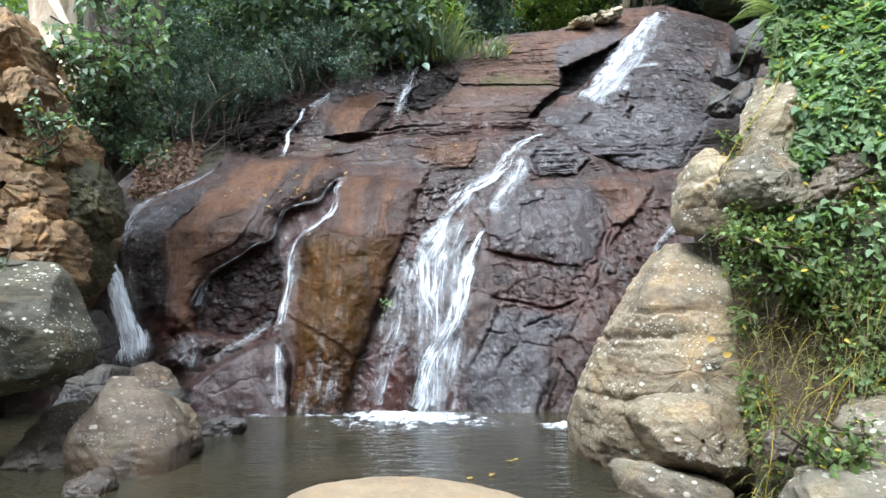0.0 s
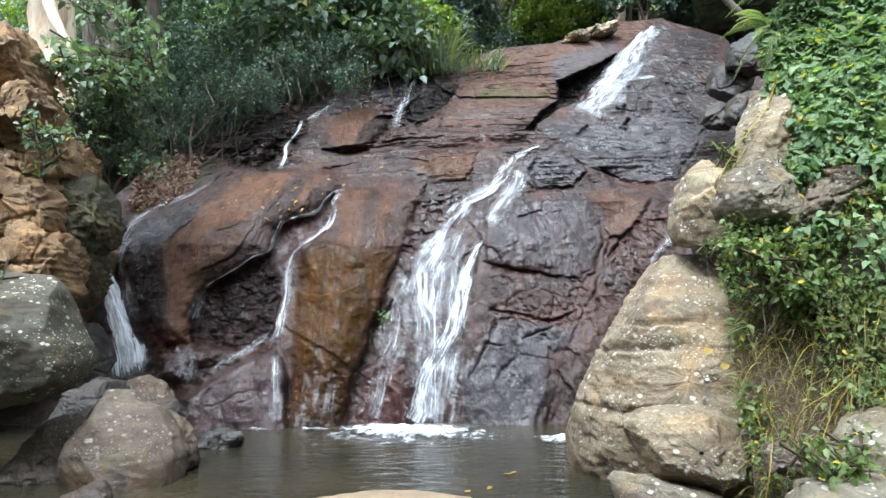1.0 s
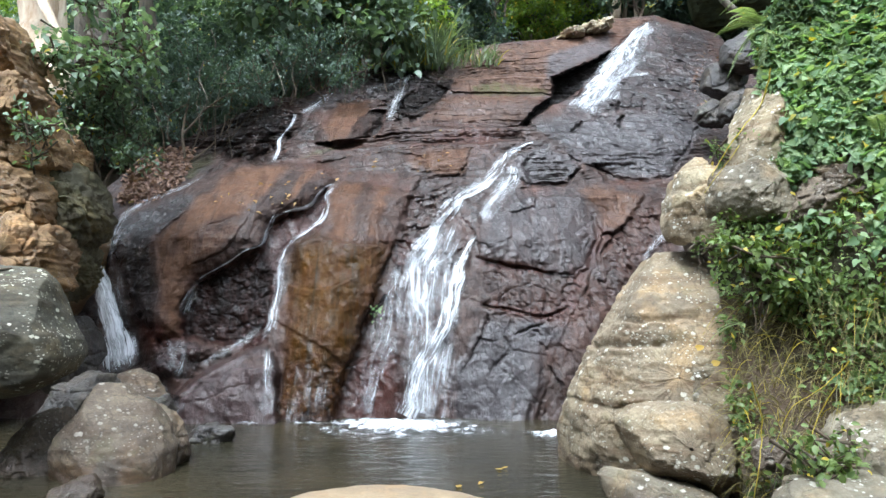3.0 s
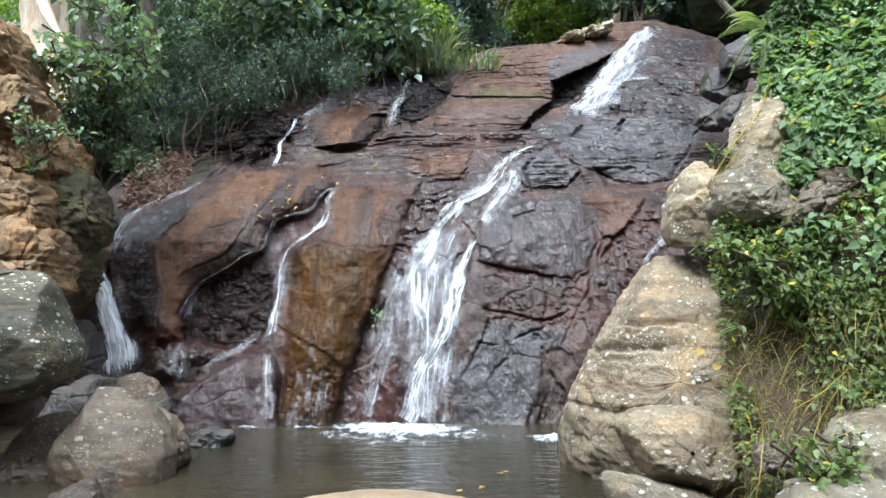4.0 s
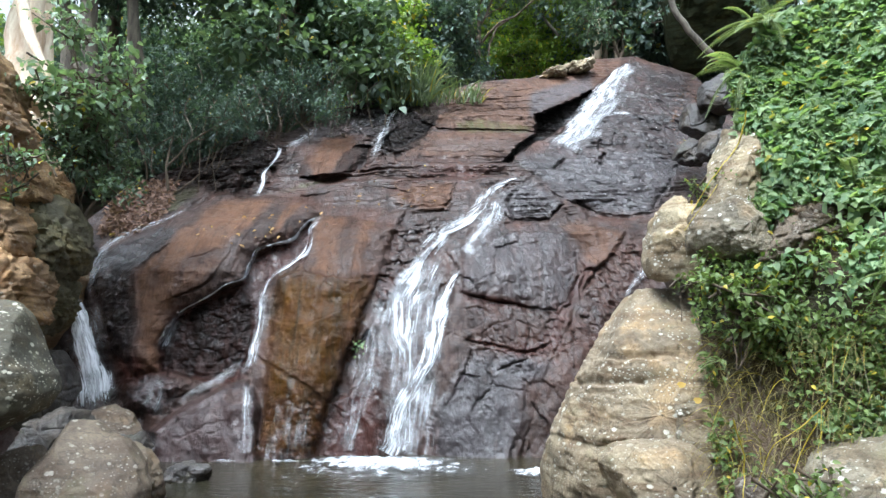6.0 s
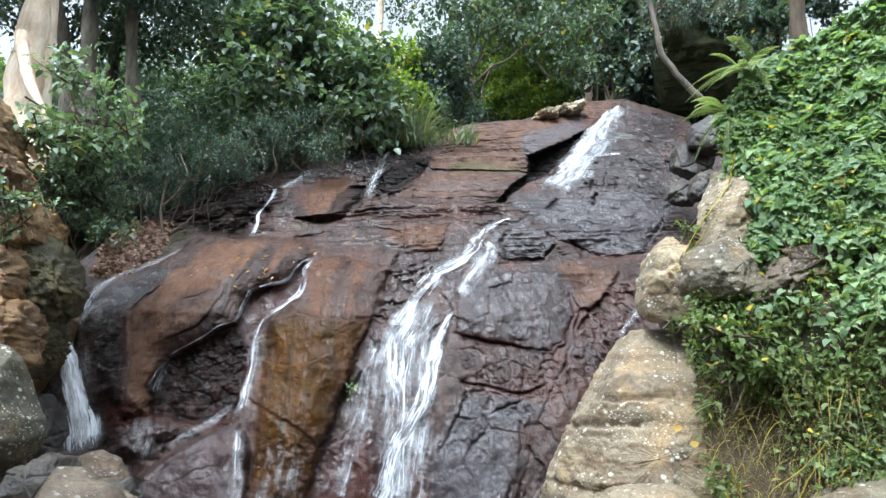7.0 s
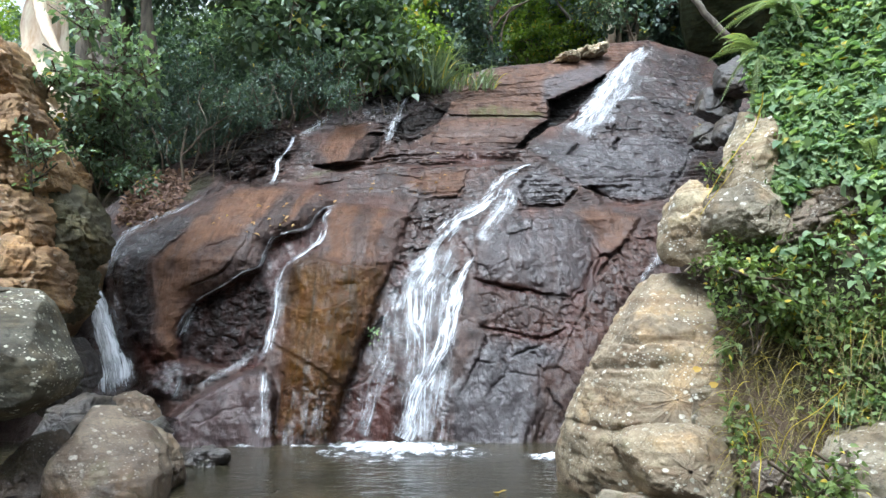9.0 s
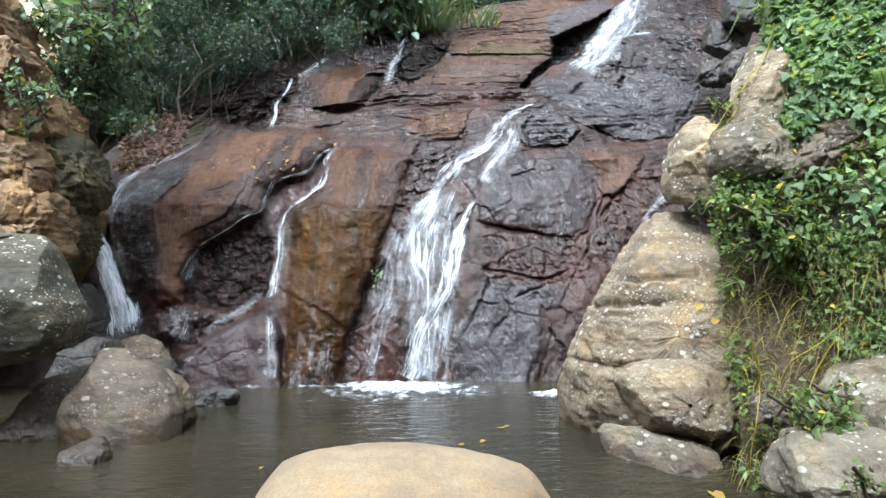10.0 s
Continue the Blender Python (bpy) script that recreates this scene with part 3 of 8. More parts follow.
step(0.07, 0.3, (-4.97, 1.37), (-5.10, 2.40), (-5.47, 3.25), (-5.18, 3.62))
step(0.03, 0.25, (-3.54, 3.99), (-3.20, 4.73), (-2.96, 4.77))
scallop(0.03, 4.0, 0.15, (-6.20, 2.89), (-5.50, 3.19), (-5.47, 2.84), (-5.10, 2.18), (-4.96, 1.31), (-5.41, 1.71), (-5.89, 2.56))
# dark gap beside the cliff: its darkness is put into the colour
stain_or_shade("black", 0.8, 0.2, (-7.57, 3.93), (-6.70, 4.28), (-6.26, 3.55), (-6.24, 2.83), (-6.15, 1.97), (-6.55, 1.56), (-7.26, 2.83))
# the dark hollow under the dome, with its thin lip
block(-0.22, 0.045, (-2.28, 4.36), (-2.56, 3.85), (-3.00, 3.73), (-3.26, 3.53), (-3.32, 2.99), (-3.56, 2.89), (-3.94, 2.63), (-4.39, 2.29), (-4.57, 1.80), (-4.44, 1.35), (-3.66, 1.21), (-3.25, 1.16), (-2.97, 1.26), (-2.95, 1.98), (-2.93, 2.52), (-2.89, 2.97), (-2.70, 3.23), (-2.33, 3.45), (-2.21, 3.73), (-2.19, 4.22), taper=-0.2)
stain_or_shade("wet", 0.95, 0.06, (-2.28, 4.36), (-2.56, 3.85), (-3.00, 3.73), (-3.26, 3.53), (-3.32, 2.99), (-3.56, 2.89), (-3.94, 2.63), (-4.39, 2.29), (-4.57, 1.80), (-4.44, 1.35), (-3.66, 1.21), (-3.25, 1.16), (-2.97, 1.26), (-2.95, 1.98), (-2.93, 2.52), (-2.89, 2.97), (-2.70, 3.23), (-2.33, 3.45), (-2.21, 3.73), (-2.19, 4.22))
stain_or_shade("tan", 0, 0.08, (-2.28, 4.36), (-2.56, 3.85), (-3.00, 3.73), (-3.26, 3.53), (-3.32, 2.99), (-3.56, 2.89), (-3.94, 2.63), (-4.39, 2.29), (-4.57, 1.80), (-4.44, 1.35), (-3.66, 1.21), (-3.25, 1.16), (-2.97, 1.26), (-2.95, 1.98), (-2.93, 2.52), (-2.89, 2.97), (-2.70, 3.23), (-2.33, 3.45), (-2.21, 3.73), (-2.19, 4.22))
stain_or_shade("moss", 0, 0.08, (-2.28, 4.36), (-2.56, 3.85), (-3.00, 3.73), (-3.26, 3.53), (-3.32, 2.99), (-3.56, 2.89), (-3.94, 2.63), (-4.39, 2.29), (-4.57, 1.80), (-4.44, 1.35), (-3.66, 1.21), (-3.25, 1.16), (-2.97, 1.26), (-2.95, 1.98), (-2.93, 2.52), (-2.89, 2.97), (-2.70, 3.23), (-2.33, 3.45), (-2.21, 3.73), (-2.19, 4.22))
stain_or_shade("red", 0.9, 0.09, (-2.28, 4.36), (-2.56, 3.85), (-3.00, 3.73), (-3.26, 3.53), (-3.32, 2.99), (-3.56, 2.89), (-3.94, 2.63), (-4.39, 2.29), (-4.57, 1.80), (-4.44, 1.35), (-3.66, 1.21), (-3.25, 1.16), (-2.97, 1.26), (-2.95, 1.98), (-2.93, 2.52), (-2.89, 2.97), (-2.70, 3.23), (-2.33, 3.45), (-2.21, 3.73), (-2.19, 4.22))
# black for dark wet rock and for the lip's shade, put into the colour
stain_or_shade("black", 0.42, 0.06, (-2.28, 4.36), (-2.56, 3.85), (-3.00, 3.73), (-3.26, 3.53), (-3.32, 2.99), (-3.56, 2.89), (-3.94, 2.63), (-4.39, 2.29), (-4.57, 1.80), (-4.44, 1.35), (-3.66, 1.21), (-3.25, 1.16), (-2.97, 1.26), (-2.95, 1.98), (-2.93, 2.52), (-2.89, 2.97), (-2.70, 3.23), (-2.33, 3.45), (-2.21, 3.73), (-2.19, 4.22))
stain_or_shade("black", 0.68, 0.1, (-4.57, 1.82), (-4.37, 2.27), (-3.88, 2.60), (-3.39, 2.86), (-3.08, 2.61), (-2.96, 1.98), (-3.01, 1.37), (-3.26, 1.20), (-4.38, 1.31))
stain_or_shade("moss", 0.35, 0.18, (-4.24, 2.08), (-3.88, 2.35), (-3.55, 2.30), (-3.75, 1.67), (-4.02, 1.52))
scallop(0.045, 5.0, 0.12, (-4.57, 1.82), (-4.37, 2.27), (-3.88, 2.60), (-3.39, 2.86), (-3.08, 2.61), (-2.96, 1.98), (-3.01, 1.37), (-3.26, 1.20), (-4.38, 1.31), seed=5)
stain_or_shade("red", 0.85, 0.18, (-5.41, 1.61), (-4.55, 1.62), (-4.36, 1.22), (-4.80, 0.98), (-5.19, 1.17))
# the golden buttress
block(0.16, 0.07, (-2.22, 4.25), (-2.04, 4.59), (-0.39, 4.35), (-0.64, 3.79), (-0.75, 3.29), (-0.85, 2.76), (-1.07, 2.10), (-1.18, 1.83), (-1.35, 1.66), (-1.39, 1.28), (-1.52, 0.88), (-1.57, 0.53), (-1.65, 0.10), (-1.60, -0.34), (-2.57, -0.35), (-2.62, 0.12), (-2.58, 0.99), (-2.61, 1.78), (-2.69, 2.75), (-2.68, 3.09), (-2.27, 3.45), (-2.18, 3.74), dome=0.45, taper=0.3)
stain_or_shade("wet", 0.55, 0.1, (-2.22, 4.25), (-2.04, 4.59), (-0.39, 4.35), (-0.64, 3.79), (-0.75, 3.29), (-0.85, 2.76), (-1.07, 2.10), (-1.18, 1.83), (-1.35, 1.66), (-1.39, 1.28), (-1.52, 0.88), (-1.57, 0.53), (-1.65, 0.10), (-1.60, -0.34), (-2.57, -0.35), (-2.62, 0.12), (-2.58, 0.99), (-2.61, 1.78), (-2.69, 2.75), (-2.68, 3.09), (-2.27, 3.45), (-2.18, 3.74))
stain_or_shade("tan", 0.4, 0.18, (-2.19, 4.22), (-2.04, 4.56), (-0.41, 4.33), (-0.66, 3.78), (-0.77, 3.25), (-2.29, 3.19), (-2.21, 3.59))
stain_or_shade("tan", 0.9, 0.11, (-2.14, 4.22), (-2.00, 4.50), (-1.55, 4.53), (-1.65, 3.85), (-1.65, 3.24), (-1.96, 3.24))
stain_or_shade("black", 0.4, 0.06, (-1.52, 4.49), (-1.28, 4.55), (-1.31, 3.66), (-1.41, 3.24), (-1.59, 3.24), (-1.61, 3.85))
stain_or_shade("tan", 0.85, 0.09, (-1.20, 4.49), (-0.94, 4.48), (-1.10, 3.85), (-1.17, 3.28), (-1.30, 3.28), (-1.31, 3.85))
stain_or_shade("grey", 0.4, 0.15, (-0.88, 4.45), (-0.41, 4.33), (-0.66, 3.78), (-0.77, 3.25), (-1.06, 3.28), (-1.01, 3.86))
stain_or_shade("gold", 1, 0.32, (-2.66, 3.09), (-2.30, 3.24), (-1.40, 3.10), (-0.85, 3.11), (-1.07, 2.12), (-1.20, 1.83), (-1.38, 1.66), (-1.41, 1.28), (-1.52, 0.90), (-1.96, 1.15), (-2.60, 1.50), (-2.70, 2.63))
stain_or_shade("tan", 0.35, 0.12, (-1.29, 2.76), (-0.86, 2.97), (-1.07, 2.12), (-1.22, 1.83), (-1.40, 1.68), (-1.41, 2.10))
stain_or_shade("gold", 0.85, 0.15, (-2.62, 1.48), (-1.95, 1.13), (-1.51, 0.86), (-1.55, 0.62), (-2.61, 0.80))
stain_or_shade("red", 0.6, 0.12, (-2.63, 0.94), (-2.04, 0.99), (-1.51, 0.81), (-1.62, 0.04), (-2.62, 0.03))
stain_or_shade("wet", 1, 0.08, (-2.63, 0.94), (-2.04, 0.99), (-1.51, 0.81), (-1.62, 0.04), (-2.62, 0.03))
stain_or_shade("gold", 0.7, 0.12, (-2.63, 0.94), (-2.04, 0.99), (-1.51, 0.81), (-1.62, 0.04), (-2.62, 0.03))
step(0.12, 0.4, (-1.34, 3.10), (-1.85, 3.17), (-2.36, 3.28), (-2.66, 3.09))
step(0.05, 0.45, (-2.62, 1.50), (-1.96, 1.15), (-1.52, 0.88))
step(0.05, 0.3, (-1.56, 2.42), (-2.07, 2.20), (-2.58, 2.28))
crack(0.05, 0.025, (-2.60, 2.28), (-2.18, 2.22), (-1.77, 2.36))
scallop(0.035, 4.5, 0.1, (-2.58, 0.99), (-2.03, 0.94), (-1.51, 0.81), (-1.62, 0.04), (-2.59, 0.03), seed=9)
# recess beside the fall, its shade put into the black colour
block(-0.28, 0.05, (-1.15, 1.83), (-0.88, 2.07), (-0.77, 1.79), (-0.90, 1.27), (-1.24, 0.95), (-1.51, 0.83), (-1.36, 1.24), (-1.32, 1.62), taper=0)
stain_or_shade("black", 0.85, 0.06, (-1.15, 1.83), (-0.88, 2.07), (-0.77, 1.79), (-0.90, 1.27), (-1.24, 0.95), (-1.51, 0.83), (-1.36, 1.24), (-1.32, 1.62))
# the channel of the main fall
block(-0.1, 0.07, (-0.24, 4.72), (-0.50, 4.31), (-0.65, 3.29), (-1.07, 2.32), (-1.35, 1.30), (-1.53, 0.73), (-1.55, -0.41), (0.31, -0.41), (0.28, 0.83), (0.44, 1.80), (0.74, 3.12), (1.01, 4.02), (1.17, 4.53), (0.45, 4.76), taper=0)
stain_or_shade("wet", 1, 0.1, (-0.24, 4.72), (-0.50, 4.31), (-0.65, 3.29), (-1.07, 2.32), (-1.35, 1.30), (-1.53, 0.73), (-1.55, -0.41), (0.31, -0.41), (0.28, 0.83), (0.44, 1.80), (0.74, 3.12), (1.01, 4.02), (1.17, 4.53), (0.45, 4.76))
stain_or_shade("black", 0.28, 0.15, (-0.24, 4.72), (-0.50, 4.31), (-0.65, 3.29), (-1.07, 2.32), (-1.35, 1.30), (-1.53, 0.73), (-1.55, -0.41), (0.31, -0.41), (0.28, 0.83), (0.44, 1.80), (0.74, 3.12), (1.01, 4.02), (1.17, 4.53), (0.45, 4.76))
stain_or_shade("red", 0.6, 0.22, (-0.70, 3.11), (-0.26, 3.36), (-0.46, 2.54), (-0.79, 2.77))
stain_or_shade("red", 0.85, 0.30, (-1.40, 0.91), (-0.62, 1.20), (-0.47, -0.41), (-1.48, -0.41))
crack(0.16, 0.03, (-0.20, 4.59), (-0.50, 4.31), (-0.59, 3.61), (-0.72, 3.11), (-1.04, 2.32))
crack(0.12, 0.03, (-1.07, 2.32), (-1.15, 1.69), (-1.37, 1.20), (-1.54, 0.82), (-1.55, -0.41))
crack(0.1, 0.05, (-0.40, 4.00), (-0.05, 4.14), (0.31, 4.29))
# crevice along the golden rock, its darkness put into the colour
stain_or_shade("black", 0.3, 0.1, (-1.09, 2.32), (-0.65, 3.23), (-0.76, 2.11), (-1.20, 0.91), (-1.48, -0.41), (-1.53, 0.73))
# the jointed slabs beside the main fall
block(0.14, 0.05, (0.94, 3.75), (1.50, 4.23), (2.38, 4.43), (2.97, 4.35), (3.23, 3.90), (3.25, 3.32), (2.96, 2.68), (2.66, 2.47), (2.13, 2.56), (0.89, 2.82), dome=0.25)
stain_or_shade("grey", 0.6, 0.30, (0.94, 3.75), (1.50, 4.23), (2.38, 4.43), (2.97, 4.35), (3.23, 3.90), (3.25, 3.32), (2.96, 2.68), (2.66, 2.47), (2.13, 2.56), (0.89, 2.82))
stain_or_shade("wet", 0.7, 0.2, (0.94, 3.75), (1.50, 4.23), (2.38, 4.43), (2.97, 4.35), (3.23, 3.90), (3.25, 3.32), (2.96, 2.68), (2.66, 2.47), (2.13, 2.56), (0.89, 2.82))
block(0.22, 0.05, (2.93, 4.44), (3.54, 4.66), (4.16, 4.48), (4.45, 4.25), (3.64, 3.41), (3.38, 3.38), (3.27, 3.83))
stain_or_shade("tan", 0.6, 0.12, (3.10, 4.39), (3.52, 4.60), (4.37, 4.21), (3.65, 3.45), (3.45, 3.57), (3.36, 3.97))
block(-0.2, 0.05, (4.45, 4.25), (4.82, 4.12), (4.72, 3.39), (4.18, 3.03), (3.64, 3.39))
stain_or_shade("red", 0.9, 0.08, (0.86, 2.87), (1.49, 2.78), (2.13, 2.61), (2.12, 2.51), (1.48, 2.58), (0.89, 2.69))
stain_or_shade("red", 0.7, 0.12, (0.91, 1.96), (1.64, 1.86), (2.37, 1.91), (2.61, 2.13), (2.79, 1.92), (2.34, 1.61), (1.42, 1.70))
stain_or_shade("red", 0.6, 0.12, (2.57, 2.67), (2.79, 2.67), (3.38, 3.51), (3.58, 3.39), (2.94, 2.56), (2.56, 1.71), (2.42, 1.81))
crack(0.14, 0.04, (0.86, 2.83), (1.49, 2.69), (2.13, 2.56), (2.66, 2.51), (2.97, 2.79), (3.28, 3.32))
crack(0.1, 0.03, (2.11, 3.38), (2.33, 2.90), (2.37, 2.79))
crack(0.16, 0.04, (0.91, 1.89), (1.53, 1.81), (2.04, 1.73), (2.47, 1.86))
crack(0.12, 0.03, (2.07, 2.56), (2.09, 2.02), (2.03, 1.81))
block(0.16, 0.04, (0.98, 1.68), (1.31, 1.65), (1.99, 1.73), (2.43, 1.51), (2.25, 1.21), (1.97, 1.16), (1.90, 0.74), (1.77, 0.28), (1.45, -0.41), (0.68, -0.41), (0.31, -0.41), (0.33, 0.73), (0.69, 1.30))
stain_or_shade("grey", 0.85, 0.22, (0.98, 1.68), (1.31, 1.65), (1.99, 1.73), (2.43, 1.51), (2.25, 1.21), (1.97, 1.16), (1.90, 0.74), (1.77, 0.28), (1.45, -0.41), (0.68, -0.41), (0.31, -0.41), (0.33, 0.73), (0.69, 1.30))
stain_or_shade("wet", 0.75, 0.15, (0.98, 1.68), (1.31, 1.65), (1.99, 1.73), (2.43, 1.51), (2.25, 1.21), (1.97, 1.16), (1.90, 0.74), (1.77, 0.28), (1.45, -0.41), (0.68, -0.41), (0.31, -0.41), (0.33, 0.73), (0.69, 1.30))
crack(0.16, 0.028, (0.98, 1.68), (0.81, 1.30), (0.52, 0.73), (0.37, 0.46))
crack(0.14, 0.028, (0.79, 1.35), (1.14, 1.30), (1.40, 1.38), (1.98, 1.58))
crack(0.14, 0.03, (1.44, 1.31), (1.33, 1.06), (1.09, 0.87), (0.91, 0.55), (0.84, 0.41))
crack(0.22, 0.04, (1.94, 1.21), (1.91, 0.83), (1.78, 0.42), (1.47, -0.41))
crack(0.2, 0.04, (3.36, 3.32), (2.96, 2.34), (2.62, 1.81), (2.25, 1.21), (1.98, 0.55), (1.66, -0.41))
crack(0.24, 0.05, (3.64, 3.41), (3.27, 2.91), (2.98, 2.45), (2.82, 2.13), (3.11, 1.79), (3.46, 1.82))
crack(0.14, 0.03, (0.23, 0.48), (0.64, 0.41))
crack(0.1, 0.03, (2.15, 1.31), (2.39, 1.11), (2.18, 0.55), (1.89, 0.02))
block(-0.1, 0.06, (2.96, 2.34), (3.62, 3.32), (4.72, 3.39), (3.95, 2.46), (3.46, 1.82), (2.89, 1.86))
stain_or_shade("wet", 0.9, 0.15, (2.96, 2.34), (3.62, 3.32), (4.72, 3.39), (3.95, 2.46), (3.46, 1.82), (2.89, 1.86))
stain_or_shade("wet", 0.7, 0.2, (0.95, 2.78), (2.55, 2.45), (2.78, 1.81), (2.30, 1.21), (0.90, 1.70))
block(0.14, 0.05, (2.43, 1.51), (3.09, 1.76), (2.99, 1.12), (2.31, -0.41), (1.84, -0.41), (2.20, 0.74))
# the boulder at the foot of the face
block(0.5, 0.08, (-4.22, -0.41), (-4.37, 0.38), (-4.13, 0.59), (-3.83, 0.80), (-3.48, 1.00), (-3.20, 1.13), (-2.93, 1.16), (-2.75, 0.91), (-2.51, -0.41), dome=0.2, taper=0.1)
stain_or_shade("black", 0.12, 0.08, (-4.22, -0.41), (-4.37, 0.38), (-4.13, 0.59), (-3.83, 0.80), (-3.48, 1.00), (-3.20, 1.13), (-2.93, 1.16), (-2.75, 0.91), (-2.51, -0.41))
stain_or_shade("red", 0.4, 0.12, (-4.22, -0.41), (-4.37, 0.38), (-4.13, 0.59), (-3.83, 0.80), (-3.48, 1.00), (-3.20, 1.13), (-2.93, 1.16), (-2.75, 0.91), (-2.51, -0.41))
stain_or_shade("grey", 0.72, 0.12, (-4.22, -0.41), (-4.37, 0.38), (-4.13, 0.59), (-3.83, 0.80), (-3.48, 1.00), (-3.20, 1.13), (-2.93, 1.16), (-2.75, 0.91), (-2.51, -0.41))
stain_or_shade("wet", 0.55, 0.08, (-4.22, -0.41), (-4.37, 0.38), (-4.13, 0.59), (-3.83, 0.80), (-3.48, 1.00), (-3.20, 1.13), (-2.93, 1.16), (-2.75, 0.91), (-2.51, -0.41))
stain_or_shade("tan", 0.35, 0.09, (-3.44, 0.82), (-3.19, 1.05), (-2.90, 1.10), (-2.78, 0.82), (-3.15, 0.82))
step(0.05, 0.3, (-2.86, 0.82), (-3.53, 0.74), (-3.84, 0.59), (-4.13, 0.38))
crack(0.05, 0.03, (-4.13, 0.41), (-3.89, 0.61), (-3.53, 0.78))
crack(0.05, 0.03, (-3.97, 0.27), (-3.48, 0.47), (-3.11, 0.52))
crack(0.05, 0.03, (-3.45, 0.32), (-2.99, 0.41), (-2.72, 0.38))
block(0.2, 0.2, (-4.95, 0.72), (-4.87, 1.02), (-4.69, 1.24), (-4.27, 1.27), (-4.07, 1.14), (-4.17, 0.81), (-4.47, 0.61), dome=0.12, taper=0)
block(0.1, 0.12, (-5.17, 0.72), (-5.09, 1.19), (-4.63, 1.33), (-3.91, 1.19), (-3.83, 0.82), (-4.41, 0.36), (-5.00, 0.45), taper=0)
stain_or_shade("black", 0.2, 0.07, (-4.95, 0.72), (-4.87, 1.02), (-4.69, 1.24), (-4.27, 1.27), (-4.07, 1.14), (-4.17, 0.81), (-4.47, 0.61))
stain_or_shade("red", 0.5, 0.11, (-4.95, 0.72), (-4.87, 1.02), (-4.69, 1.24), (-4.27, 1.27), (-4.07, 1.14), (-4.17, 0.81), (-4.47, 0.61))
stain_or_shade("grey", 0.6, 0.11, (-4.95, 0.72), (-4.87, 1.02), (-4.69, 1.24), (-4.27, 1.27), (-4.07, 1.14), (-4.17, 0.81), (-4.47, 0.61))
stain_or_shade("wet", 0.95, 0.07, (-4.95, 0.72), (-4.87, 1.02), (-4.69, 1.24), (-4.27, 1.27), (-4.07, 1.14), (-4.17, 0.81), (-4.47, 0.61))
crack(0.12, 0.03, (-4.43, 1.24), (-4.31, 1.00), (-4.32, 0.72))
step(0.08, 0.2, (-4.13, 1.10), (-4.56, 1.02), (-4.88, 0.81))
# the ledges above the first lip
block(-0.16, 0.12, (-2.60, 5.09), (-1.65, 5.60), (-0.90, 6.31), (-0.07, 6.38), (2.34, 6.42), (3.00, 5.86), (1.77, 5.37), (1.06, 4.68), (-0.30, 4.75), (-2.03, 4.76))
stain_or_shade("wet", 0.55, 0.2, (-2.60, 5.09), (-1.65, 5.60), (-0.90, 6.31), (-0.07, 6.38), (2.34, 6.42), (3.00, 5.86), (1.77, 5.37), (1.06, 4.68), (-0.30, 4.75), (-2.03, 4.76))
stain_or_shade("tan", 0.85, 0.15, (-0.63, 5.16), (-0.06, 5.62), (0.81, 5.64), (0.64, 4.84), (0.26, 4.76), (-0.31, 5.00))
block(0.1, 0.05, (-0.82, 5.08), (-0.06, 5.66), (0.85, 5.67), (0.63, 4.79), (0.26, 4.72))
stain_or_shade("red", 0.5, 0.22, (-0.06, 6.22), (1.91, 6.41), (2.30, 6.15), (1.14, 5.64), (-0.06, 5.72))
crack(0.18, 0.04, (0.87, 5.64), (0.69, 5.09), (0.51, 4.76))
crack(0.12, 0.035, (-2.59, 5.06), (-1.86, 5.27), (-0.84, 5.43), (-0.25, 5.29))
stain_or_shade("moss", 0.6, 0.15, (-3.14, 5.26), (-2.70, 5.59), (-2.18, 5.60), (-2.51, 5.32), (-2.99, 5.14))
step(0.08, 0.5, (2.78, 6.51), (1.63, 6.41), (-0.07, 6.38), (-1.18, 6.24))
step(0.1, 0.4, (2.24, 5.81), (1.03, 5.93), (-0.06, 5.97), (-1.40, 5.76))
# the grey shelf under the upper fall
block(0.08, 0.06, (2.48, 6.42), (3.45, 6.91), (4.64, 6.92), (6.17, 7.06), (6.72, 6.31), (5.83, 5.33), (5.21, 4.78), (4.29, 4.67), (3.74, 4.93), (3.07, 5.30), (3.00, 5.86))
stain_or_shade("grey", 0.8, 0.22, (2.48, 6.42), (3.45, 6.91), (4.64, 6.92), (6.17, 7.06), (6.72, 6.31), (5.83, 5.33), (5.21, 4.78), (4.29, 4.67), (3.74, 4.93), (3.07, 5.30), (3.00, 5.86))
stain_or_shade("wet", 0.85, 0.15, (2.48, 6.42), (3.45, 6.91), (4.64, 6.92), (6.17, 7.06), (6.72, 6.31), (5.83, 5.33), (5.21, 4.78), (4.29, 4.67), (3.74, 4.93), (3.07, 5.30), (3.00, 5.86))
step(0.1, 0.4, (4.44, 5.87), (3.29, 6.22), (2.44, 6.15))
step(0.08, 0.3, (6.42, 5.71), (5.19, 5.69), (3.91, 5.49), (2.98, 5.76))
crack(0.36, 0.05, (3.14, 5.33), (3.41, 5.12), (3.74, 4.93), (3.99, 4.70), (4.32, 4.58), (4.78, 4.64), (5.27, 4.78))
crack(0.22, 0.04, (2.95, 5.66), (3.20, 5.30), (3.24, 5.04), (2.90, 4.59), (2.51, 4.49), (2.03, 4.54))
crack(0.24, 0.045, (6.55, 6.41), (6.01, 5.70), (5.49, 5.15), (5.19, 4.73), (4.75, 4.26), (4.34, 4.11))
